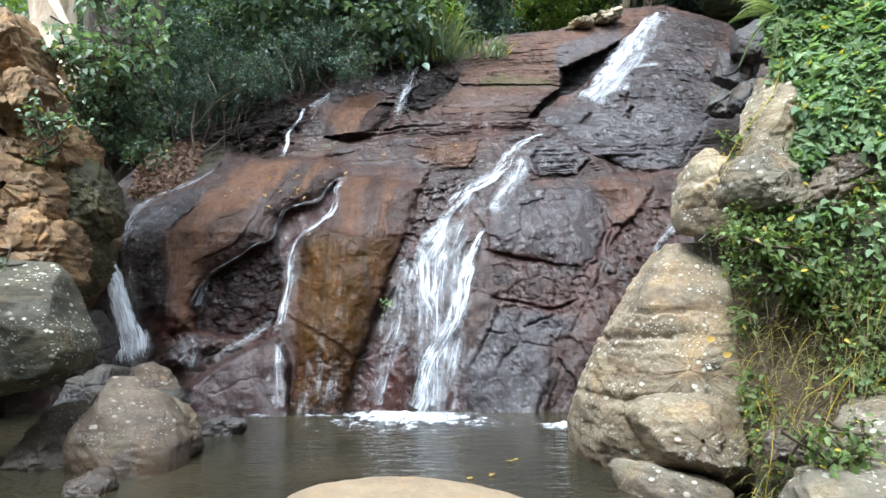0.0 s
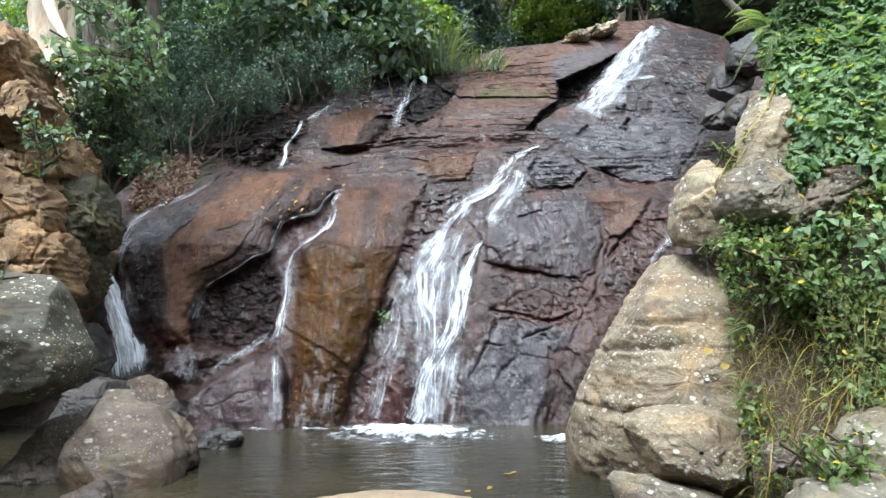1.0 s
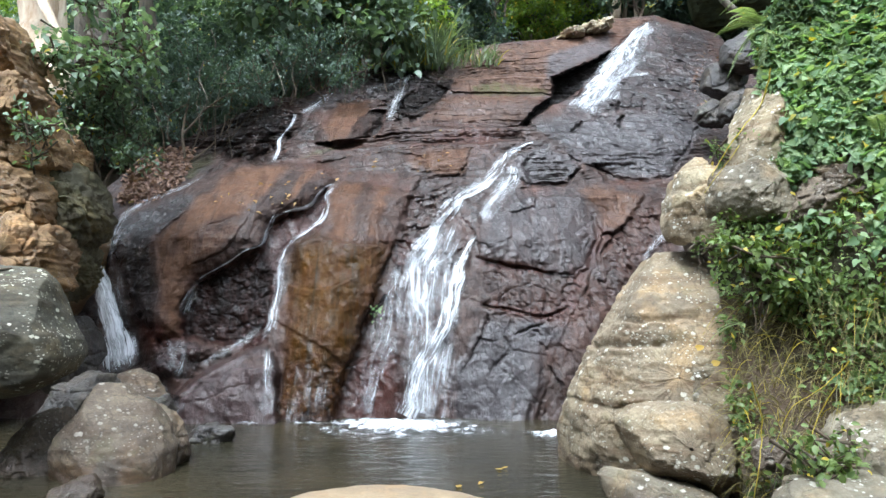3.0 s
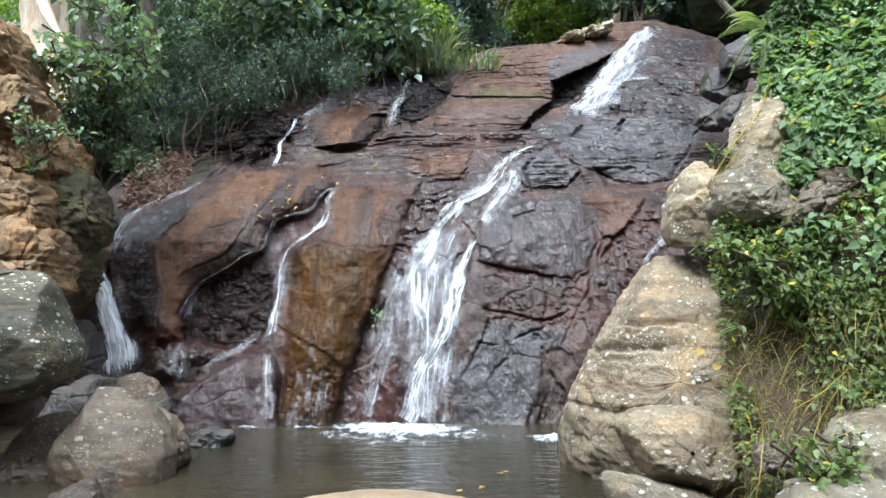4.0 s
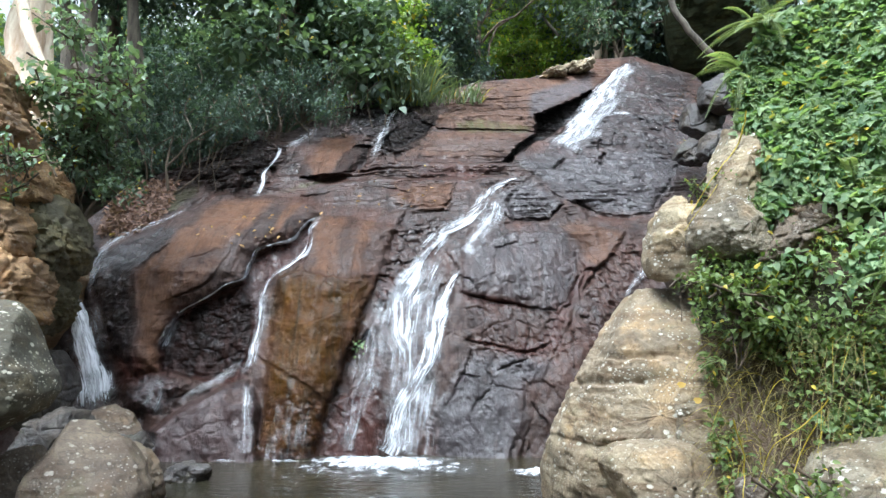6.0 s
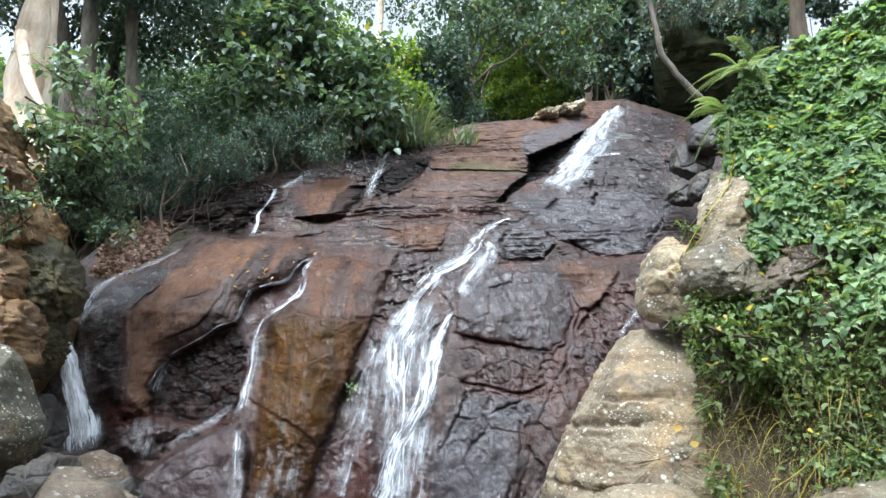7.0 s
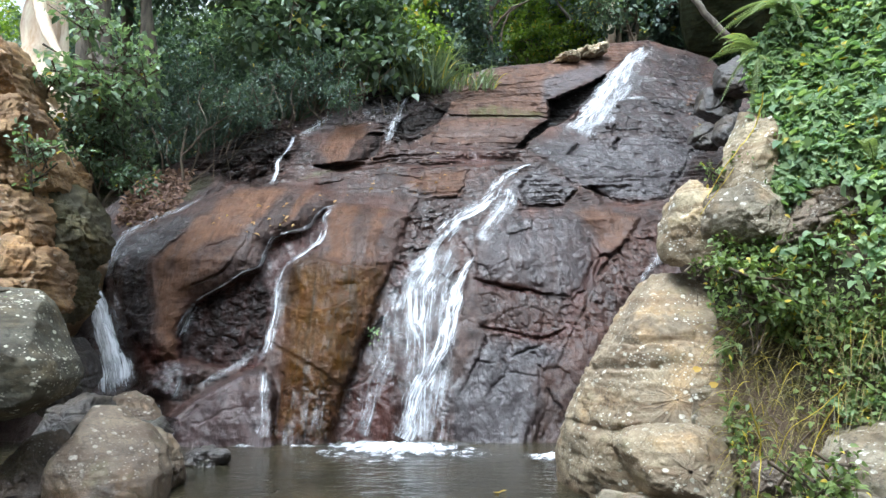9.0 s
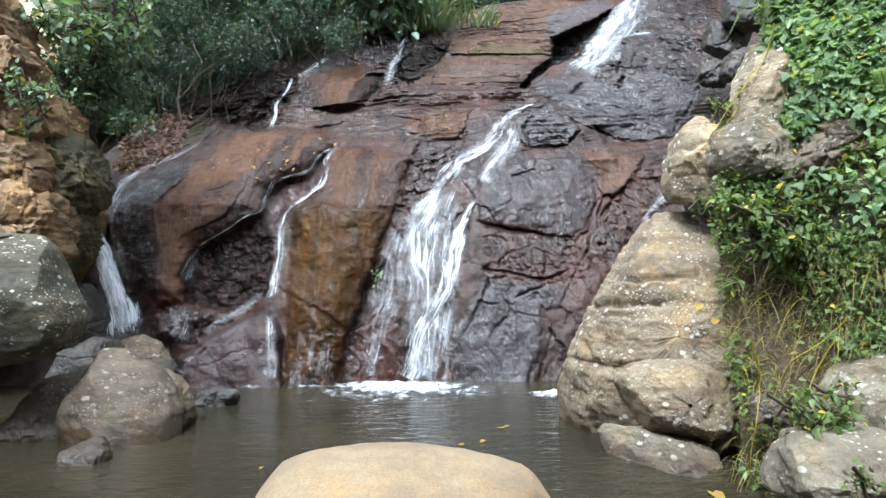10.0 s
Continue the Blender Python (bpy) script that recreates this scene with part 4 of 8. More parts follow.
block(0.2, 0.05, (1.84, 5.37), (2.64, 5.75), (3.13, 5.30), (3.20, 5.04), (2.84, 4.59), (2.03, 4.52), (1.70, 4.85))
stain_or_shade("grey", 0.7, 0.15, (1.84, 5.37), (2.64, 5.75), (3.13, 5.30), (3.20, 5.04), (2.84, 4.59), (2.03, 4.52), (1.70, 4.85))
stain_or_shade("wet", 0.95, 0.1, (1.41, 5.64), (2.66, 5.85), (3.26, 5.30), (2.89, 4.55), (1.29, 4.45))
crack(0.12, 0.03, (3.97, 5.68), (4.02, 5.34))
crack(0.12, 0.04, (4.49, 6.45), (4.80, 6.75))
# the upper slabs
block(0.2, 0.05, (-0.33, 8.64), (0.58, 9.21), (1.67, 9.99), (3.52, 10.39), (4.55, 10.92), (6.06, 11.60), (7.27, 11.74), (5.34, 9.79), (4.29, 9.08), (3.42, 8.51), (3.19, 7.65), (2.09, 7.71), (0.54, 7.68), (0.08, 8.05))
stain_or_shade("tan", 0.52, 0.24, (-0.33, 8.64), (0.58, 9.21), (1.67, 9.99), (3.52, 10.39), (4.55, 10.92), (6.06, 11.60), (7.27, 11.74), (5.34, 9.79), (4.29, 9.08), (3.42, 8.51), (3.19, 7.65), (2.09, 7.71), (0.54, 7.68), (0.08, 8.05))
stain_or_shade("wet", 0.2, 0.12, (-0.33, 8.64), (0.58, 9.21), (1.67, 9.99), (3.52, 10.39), (4.55, 10.92), (6.06, 11.60), (7.27, 11.74), (5.34, 9.79), (4.29, 9.08), (3.42, 8.51), (3.19, 7.65), (2.09, 7.71), (0.54, 7.68), (0.08, 8.05))
stain_or_shade("grey", 0.7, 0.15, (3.35, 9.51), (5.65, 10.84), (5.43, 9.79), (3.92, 8.94), (3.12, 8.24))
stain_or_shade("tan", 0.2, 0.12, (3.44, 9.51), (5.69, 10.67), (5.43, 9.79), (3.89, 8.80), (3.09, 8.11))
stain_or_shade("moss", 0.42, 0.30, (1.02, 7.94), (2.14, 8.09), (3.31, 7.98), (3.22, 7.55), (1.76, 7.53), (0.99, 7.57))
crack(0.1, 0.03, (0.56, 8.33), (2.20, 8.57), (3.22, 8.78))
crack(0.07, 0.03, (0.92, 9.16), (2.31, 9.48), (4.15, 9.98))
step(0.1, 0.5, (3.39, 8.38), (2.18, 8.41), (0.72, 8.28), (-0.08, 8.45))
block(0.09, 0.04, (0.08, 7.50), (1.30, 7.57), (2.99, 7.55), (2.51, 7.00), (2.28, 6.50), (1.07, 6.48), (-0.35, 6.52), (-0.22, 6.96))
stain_or_shade("tan", 0.48, 0.15, (0.08, 7.50), (1.30, 7.57), (2.99, 7.55), (2.51, 7.00), (2.28, 6.50), (1.07, 6.48), (-0.35, 6.52), (-0.22, 6.96))
stain_or_shade("wet", 0.4, 0.1, (0.08, 7.50), (1.30, 7.57), (2.99, 7.55), (2.51, 7.00), (2.28, 6.50), (1.07, 6.48), (-0.35, 6.52), (-0.22, 6.96))
step(0.08, 0.25, (2.73, 7.01), (1.26, 7.05), (-0.22, 6.90))
stain_or_shade("grey", 0.55, 0.18, (0.37, 7.20), (2.62, 7.24), (2.40, 6.78), (0.36, 6.75))
block(-0.7, 0.03, (3.34, 8.38), (4.27, 9.00), (5.37, 9.76), (5.15, 9.25), (4.33, 8.26), (3.59, 7.49), (3.15, 7.24), (2.46, 6.67), (2.31, 6.42), (2.13, 6.41), (2.51, 7.00), (3.17, 7.55), taper=0)
stain_or_shade("wet", 1, 0.1, (7.50, 11.82), (5.35, 9.70), (4.33, 8.26), (3.53, 7.25), (3.14, 6.51), (4.60, 6.81), (6.17, 7.06), (6.72, 6.31), (7.97, 7.93), (8.67, 10.91), (7.79, 11.06))
stain_or_shade("black", 0.4, 0.2, (7.50, 11.82), (5.35, 9.70), (4.33, 8.26), (3.53, 7.25), (3.14, 6.51), (4.60, 6.81), (6.17, 7.06), (6.72, 6.31), (7.97, 7.93), (8.67, 10.91), (7.79, 11.06))
stain_or_shade("grey", 0.5, 0.30, (7.50, 11.82), (5.35, 9.70), (4.33, 8.26), (3.53, 7.25), (3.14, 6.51), (4.60, 6.81), (6.17, 7.06), (6.72, 6.31), (7.97, 7.93), (8.67, 10.91), (7.79, 11.06))
step(0.2, 0.5, (7.90, 8.46), (6.33, 8.65), (4.82, 8.27), (3.96, 7.74))
step(0.18, 0.4, (8.41, 9.92), (7.20, 9.58), (6.25, 9.87), (5.05, 9.39))
crack(0.2, 0.05, (4.65, 7.20), (4.99, 7.11), (5.63, 7.21))
# sunk dark slot: the shade of its side is put into the colour
stain_or_shade("grey", 0, 0.06, (3.34, 8.38), (4.27, 9.00), (5.37, 9.76), (5.15, 9.25), (4.33, 8.26), (3.59, 7.49), (3.15, 7.24), (2.46, 6.67), (2.31, 6.42), (2.13, 6.41), (2.51, 7.00), (3.17, 7.55))
stain_or_shade("tan", 0, 0.06, (3.34, 8.38), (4.27, 9.00), (5.37, 9.76), (5.15, 9.25), (4.33, 8.26), (3.59, 7.49), (3.15, 7.24), (2.46, 6.67), (2.31, 6.42), (2.13, 6.41), (2.51, 7.00), (3.17, 7.55))
stain_or_shade("red", 0, 0.06, (3.34, 8.38), (4.27, 9.00), (5.37, 9.76), (5.15, 9.25), (4.33, 8.26), (3.59, 7.49), (3.15, 7.24), (2.46, 6.67), (2.31, 6.42), (2.13, 6.41), (2.51, 7.00), (3.17, 7.55))
stain_or_shade("wet", 1, 0.04, (3.34, 8.38), (4.27, 9.00), (5.37, 9.76), (5.15, 9.25), (4.33, 8.26), (3.59, 7.49), (3.15, 7.24), (2.46, 6.67), (2.31, 6.42), (2.13, 6.41), (2.51, 7.00), (3.17, 7.55))
stain_or_shade("black", 1.2, 0.04, (3.34, 8.38), (4.27, 9.00), (5.37, 9.76), (5.15, 9.25), (4.33, 8.26), (3.59, 7.49), (3.15, 7.24), (2.46, 6.67), (2.31, 6.42), (2.13, 6.41), (2.51, 7.00), (3.17, 7.55))
# the dark blocks round the small streams
block(0.24, 0.1, (-1.15, 7.65), (-0.32, 8.31), (0.56, 8.46), (0.98, 8.74), (0.39, 7.93), (0.00, 6.97), (-0.64, 6.67), (-1.02, 6.95))
stain_or_shade("wet", 1, 0.1, (-2.03, 8.55), (0.57, 8.60), (0.08, 6.86), (-1.06, 6.51), (-2.46, 7.27))
stain_or_shade("black", 0.6, 0.1, (-1.78, 7.77), (-0.32, 8.31), (0.40, 8.38), (0.00, 6.85), (-0.92, 6.52))
block(-0.2, 0.06, (-0.94, 6.80), (0.00, 6.90), (-0.28, 6.46), (-1.05, 6.37))
block(0.3, 0.14, (-2.78, 6.28), (-2.44, 7.16), (-1.88, 7.40), (-1.44, 7.17), (-1.38, 6.62), (-1.69, 5.89), (-2.44, 5.59), (-2.81, 5.78), dome=0.1)
stain_or_shade("tan", 0.35, 0.22, (-2.78, 6.28), (-2.44, 7.16), (-1.72, 7.28), (-1.76, 6.40), (-2.19, 5.69))
stain_or_shade("wet", 0.4, 0.15, (-2.78, 6.28), (-2.44, 7.16), (-1.72, 7.28), (-1.76, 6.40), (-2.19, 5.69))
stain_or_shade("grey", 0.5, 0.15, (-3.25, 6.81), (-2.70, 7.75), (-2.00, 8.28), (-0.75, 8.85), (-1.02, 8.03), (-2.22, 7.64), (-2.82, 6.81))
stain_or_shade("wet", 1, 0.15, (-5.19, 5.56), (-5.13, 6.46), (-4.27, 7.36), (-3.50, 7.25), (-2.87, 6.38), (-2.92, 5.40), (-3.72, 5.04), (-4.66, 5.20))
block(0.25, 0.08, (-4.11, 6.79), (-3.93, 7.20), (-3.57, 6.91), (-3.63, 6.33), (-3.87, 6.20))
block(0.2, 0.08, (-4.86, 5.56), (-4.78, 6.25), (-4.13, 6.37), (-3.82, 5.58), (-4.25, 5.12))
block(-0.25, 0.06, (-4.63, 5.12), (-4.37, 5.48), (-3.88, 5.58), (-3.81, 5.13))
stain_or_shade("moss", 0.6, 0.30, (-5.50, 4.54), (-5.62, 5.37), (-4.93, 5.56), (-4.85, 5.03), (-5.22, 4.46))
block(-0.25, 0.15, (-6.88, 2.08), (-6.55, 3.08), (-6.25, 2.68), (-5.37, 1.48), (-4.90, 0.81), (-5.60, 0.54), (-6.41, 0.72), taper=0)
stain_or_shade("wet", 0.8, 0.2, (-6.88, 2.08), (-6.55, 3.08), (-6.25, 2.68), (-5.37, 1.48), (-4.90, 0.81), (-5.60, 0.54), (-6.41, 0.72))
stain_or_shade("black", 0.35, 0.25, (-6.88, 2.08), (-6.55, 3.08), (-6.25, 2.68), (-5.37, 1.48), (-4.90, 0.81), (-5.60, 0.54), (-6.41, 0.72))
stain_or_shade("grey", 0.4, 0.30, (-6.88, 2.08), (-6.55, 3.08), (-6.25, 2.68), (-5.37, 1.48), (-4.90, 0.81), (-5.60, 0.54), (-6.41, 0.72))

# broken and water-worn places
scallop(0.075, 3.6, 0.1, (-0.39, 4.32), (0.39, 4.55), (0.88, 4.50), (0.26, 3.61), (-0.24, 2.99), (-0.55, 2.54), (-0.68, 2.21), (-0.81, 2.65), (-0.72, 3.22), (-0.58, 3.79), seed=11)
scallop(0.06, 4.0, 0.1, (3.46, 3.32), (4.38, 4.06), (4.92, 3.88), (4.48, 3.14), (3.65, 2.24), (3.16, 1.81), (3.00, 2.18), seed=12)
scallop(0.09, 2.6, 0.12, (-3.02, 6.87), (-2.29, 7.82), (-1.46, 8.75), (-0.16, 9.19), (0.50, 8.93), (0.32, 7.87), (-0.42, 6.91), (-0.12, 6.39), (-1.08, 6.17), (-1.43, 6.90), (-1.92, 7.34), seed=13)
scallop(0.13, 2.0, 0.15, (-5.37, 6.11), (-4.88, 6.85), (-3.98, 7.24), (-3.32, 6.65), (-3.45, 5.55), (-3.64, 5.16), (-4.67, 5.15), (-5.09, 5.57), seed=14)
scallop(0.04, 4.4, 0.1, (0.90, 2.60), (2.96, 2.62), (2.85, 1.81), (2.17, 1.32), (1.37, 1.48), (0.87, 1.80), seed=15)
scallop(0.05, 4.0, 0.1, (-5.17, 1.27), (-3.77, 1.25), (-3.25, 1.13), (-3.80, 0.89), (-4.21, 0.52), (-4.83, 0.70), seed=16)
scallop(0.07, 2.4, 0.12, (6.89, 10.08), (8.84, 10.44), (7.44, 7.15), (6.30, 6.58), (5.79, 7.12), seed=17)
scallop(0.05, 3.0, 0.1, (1.00, 4.51), (2.01, 4.76), (1.78, 3.95), (0.95, 3.74), seed=18)
# the tan boulder over the ledges, the shade of its side painted black
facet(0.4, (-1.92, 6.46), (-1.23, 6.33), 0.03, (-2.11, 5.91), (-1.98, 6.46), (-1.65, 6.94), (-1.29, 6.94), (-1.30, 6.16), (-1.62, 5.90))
stain_or_shade("black", 0.6, 0.03, (-2.11, 5.91), (-1.98, 6.46), (-1.65, 6.94), (-1.29, 6.94), (-1.30, 6.16), (-1.62, 5.90))
stain_or_shade("tan", 0.8, 0.09, (-2.71, 6.23), (-2.46, 7.17), (-1.80, 7.28), (-1.69, 6.92), (-2.00, 6.44), (-2.14, 5.91), (-2.48, 5.75))
# the black block beside the small streams
facet(0.45, (-0.30, 8.11), (-0.34, 6.81), 0.03, (-0.99, 7.20), (-0.45, 7.93), (0.04, 8.19), (0.52, 8.36), (0.41, 7.84), (0.09, 7.31), (-0.42, 6.87), (-0.92, 6.86))
stain_or_shade("black", 0.85, 0.03, (-0.99, 7.20), (-0.45, 7.93), (0.04, 8.19), (0.52, 8.36), (0.41, 7.84), (0.09, 7.31), (-0.42, 6.87), (-0.92, 6.86))
crack(0.14, 0.035, (-1.04, 7.43), (-0.15, 8.22), (1.01, 8.50), (1.41, 8.70))
crack(0.12, 0.03, (0.49, 8.25), (0.17, 7.50), (-0.42, 6.85), (-0.99, 6.80))
# thin layers of the ledge
step(0.035, 0.16, (0.09, 7.26), (0.91, 7.23), (1.81, 7.31), (2.63, 7.28))
step(0.035, 0.16, (0.09, 7.03), (0.89, 7.00), (1.78, 7.08), (2.59, 7.05))
step(0.035, 0.16, (0.09, 6.79), (0.88, 6.76), (1.75, 6.84), (2.55, 6.81))
step(0.035, 0.16, (0.09, 6.58), (0.87, 6.55), (1.73, 6.62), (2.30, 6.59))
step(0.035, 0.16, (0.09, 6.37), (0.86, 6.34), (1.71, 6.41), (2.26, 6.38))
crack(0.1, 0.03, (0.02, 6.35), (1.14, 6.32), (2.26, 6.36))
crack(0.06, 0.025, (0.97, 8.47), (2.15, 8.87), (3.61, 9.18), (5.03, 9.74))
step(0.05, 0.3, (0.83, 8.85), (2.18, 9.15), (3.78, 9.59))
# steep fronts of the ledges
facet(0.12, (2.10, 8.50), (1.98, 7.48), 0.05, (0.90, 8.26), (1.46, 8.54), (2.61, 8.61), (3.31, 8.41), (3.14, 7.55), (1.98, 7.48), (0.95, 7.46))
facet(0.1, (1.37, 7.47), (1.28, 6.32), 0.05, (0.09, 7.03), (0.47, 7.45), (1.98, 7.48), (3.01, 7.50), (2.61, 7.07), (2.26, 6.34), (1.13, 6.30), (-0.01, 6.35))
facet(0.75, (4.46, 9.20), (3.63, 7.41), 0.04, (3.31, 8.41), (4.35, 9.08), (5.24, 9.74), (4.64, 8.81), (3.80, 7.51), (3.15, 7.45))
facet(0.3, (-0.12, 6.18), (-0.11, 5.75), 0.05, (-2.77, 5.71), (-1.21, 6.05), (0.02, 6.26), (2.25, 6.30), (2.11, 5.86), (0.82, 5.76), (-0.91, 5.74), (-2.20, 5.48))
facet(0.3, (3.08, 5.10), (2.80, 4.42), 0.05, (2.00, 5.09), (2.35, 5.67), (3.11, 5.79), (3.15, 5.28), (2.83, 4.53), (2.08, 4.45))
facet(0.3, (4.62, 5.12), (4.42, 4.55), 0.05, (3.60, 5.11), (4.29, 5.29), (5.40, 5.13), (5.25, 4.76), (4.42, 4.53), (3.77, 4.62))
facet(0.25, (-4.22, 6.12), (-4.05, 5.19), 0.08, (-5.02, 5.72), (-4.66, 6.63), (-3.59, 6.86), (-3.34, 6.44), (-3.49, 5.46), (-3.79, 5.16), (-4.67, 5.15))
facet(0.14, (-3.94, 2.63), (-3.68, 1.32), 0.06, (-4.57, 1.82), (-4.37, 2.27), (-3.88, 2.60), (-3.39, 2.86), (-3.08, 2.61), (-2.96, 1.98), (-3.01, 1.37), (-3.26, 1.20), (-4.38, 1.31))
stain_or_shade("moss", 0.55, 0.12, (0.98, 8.00), (1.60, 8.27), (2.13, 8.07), (3.09, 7.91), (2.99, 7.54), (1.00, 7.51))
stain_or_shade("black", 0.5, 0.12, (-1.29, 8.75), (0.51, 9.12), (0.98, 8.53), (0.17, 8.25), (-1.03, 7.36), (-1.92, 7.34), (-1.88, 8.21))
stain_or_shade("grey", 0.6, 0.15, (-1.29, 8.75), (0.51, 9.12), (0.98, 8.53), (0.17, 8.25), (-1.03, 7.36), (-1.92, 7.34), (-1.88, 8.21))
stain_or_shade("black", 0.4, 0.2, (7.01, 10.40), (9.03, 10.78), (7.23, 6.29), (6.12, 5.87), (5.79, 7.12))
# dark slots where the shelf drips
crack(0.4, 0.06, (4.91, 7.38), (4.73, 6.97))
crack(0.4, 0.06, (5.40, 7.68), (5.16, 7.16))
crack(0.4, 0.06, (5.61, 7.49), (5.41, 7.03))
crack(0.4, 0.06, (4.81, 6.77), (4.56, 6.41))
crack(0.4, 0.06, (3.71, 6.54), (3.38, 6.23))


def finish_face():
    rough = (0.25 + 0.75 * tone["wet"]) * 0.021 * fbm(np.stack([diag * 1.4, 0 * diag, slope * 0.8], 1), 4.0, 5, 0.62, seed=51, ridge=True)
    h = lift + rough
    p = np.stack([fx, profile(fz), fz], 1)
    eye = np.array(EYE)
    way = p - eye
    way /= np.linalg.norm(way, axis=1)[:, None]
    p = p - way * h[:, None]
    top = p[-COLS:]
    rows = [p]
    for k in range(1, BACK + 1):
        r = k / BACK
        q = top.copy()
        q[:, 1] += 6 * r ** 1.3
        q[:, 2] += 0.25 * r - 0.25 * min(1, 6 * r) * 0.3 + 0.08 * r * fbm(q, 1.2, 3, seed=60)
        rows.append(q)
    extra = {key: np.concatenate([val, np.tile(val[-COLS:], BACK)]) for key, val in tone.items()}
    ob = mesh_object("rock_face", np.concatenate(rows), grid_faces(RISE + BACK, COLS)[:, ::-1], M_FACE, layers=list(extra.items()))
    tagged(ob, "layered brown and dark grey rock face, wet under the streams", "rock face", kind="structure")
    return p.reshape(RISE, COLS, 3)


FACE = finish_face()


def on_face(x, z, out=0.0):
    """The place on the carved face at x and z, and some way out of it."""
    x, z = np.atleast_1d(x).astype(float), np.atleast_1d(z).astype(float)
    c = np.clip((x - gx[0]) / (gx[1] - gx[0]), 0, COLS - 1.001)
    top = np.interp(x, gx, rim)
    r = np.clip((z + 0.8) / (top + 0.8) * (RISE - 1), 0, RISE - 1.001)
    ci, ri = c.astype(int), r.astype(int)
    cf, rf = (c - ci)[:, None], (r - ri)[:, None]
    p = (FACE[ri, ci] * (1 - cf) * (1 - rf) + FACE[ri, ci + 1] * cf * (1 - rf)
         + FACE[ri + 1, ci] * (1 - cf) * rf + FACE[ri + 1, ci + 1] * cf * rf)
    way = np.array(EYE) - p
    return p + way / np.linalg.norm(way, axis=1)[:, None] * out


# ---- pool and ground ----
def pool():
    n = 90
    x, y = np.meshgrid(np.linspace(-9, 9, n), np.linspace(-6, 13, n))
    p = np.stack([x, y, 0 * x], -1).reshape(-1, 3)
    p[:, 2] += 0.004 * fbm(p, 2.0, 2, seed=71)
    ob = mesh_object("pool_water", p, grid_faces(n, n), M_POOL)
    tagged(ob, "murky grey-brown pool water with faint ripples", "water", kind="structure")


def ground_z(x, y):
    """The height of the land: the valley that holds the pool, the wooded hill behind the rim, the near shore."""
    x, y = np.atleast_1d(x).astype(float), np.atleast_1d(y).astype(float)
    p = np.stack([x, y, 0 * x], 1)
    top = np.interp(x, RIM_X, RIM_Z)
    behind = y - profile(top)
    back = np.where(behind > 0.9, np.minimum(top - 0.5 + np.interp(x, (-5, 0), (0.42, 0.10)) * (behind - 0.9), 16 + 0.06 * behind), -0.8)
    left = np.interp(-x - 0.15 * np.clip(y - 6, 0, 9), (6.6, 8.2, 11, 60), (-0.8, 3.2, 5.2, 11.0))
    right = np.interp(x - 0.42 * np.clip(y - 5, 0, 12), (5.6, 6.8, 8.9, 60), (-0.8, 2.6, 4.6, 14.0))
    front = np.interp(-y, (-3.0, -1.6, 3.0, 40.0), (-0.8, 0.15, 0.4, 2.5))
    z = np.maximum.reduce([back, left, right, front])
    return z + fbm(p, 0.35, 4, seed=81) * 0.22 * np.clip(z + 0.8, 0, 1)


def ground():
    """One sheet to the horizon."""
    n = 300
    s = np.linspace(-1, 1, n)
    s = np.sign(s) * (0.07 * np.abs(s) + 0.93 * np.abs(s) ** 3.4) * 400
    x, y = np.meshgrid(s, s + 12)
    x, y = x.ravel(), y.ravel()
    ob = mesh_object("ground", np.stack([x, y, ground_z(x, y)], 1), grid_faces(n, n), M_SOIL)
    tagged(ob, "dark forest soil with leaf litter round the pool", "ground", kind="structure")


pool()
ground()


# ---- stones ----
def unit_vector(a):
    return a / np.linalg.norm(a)


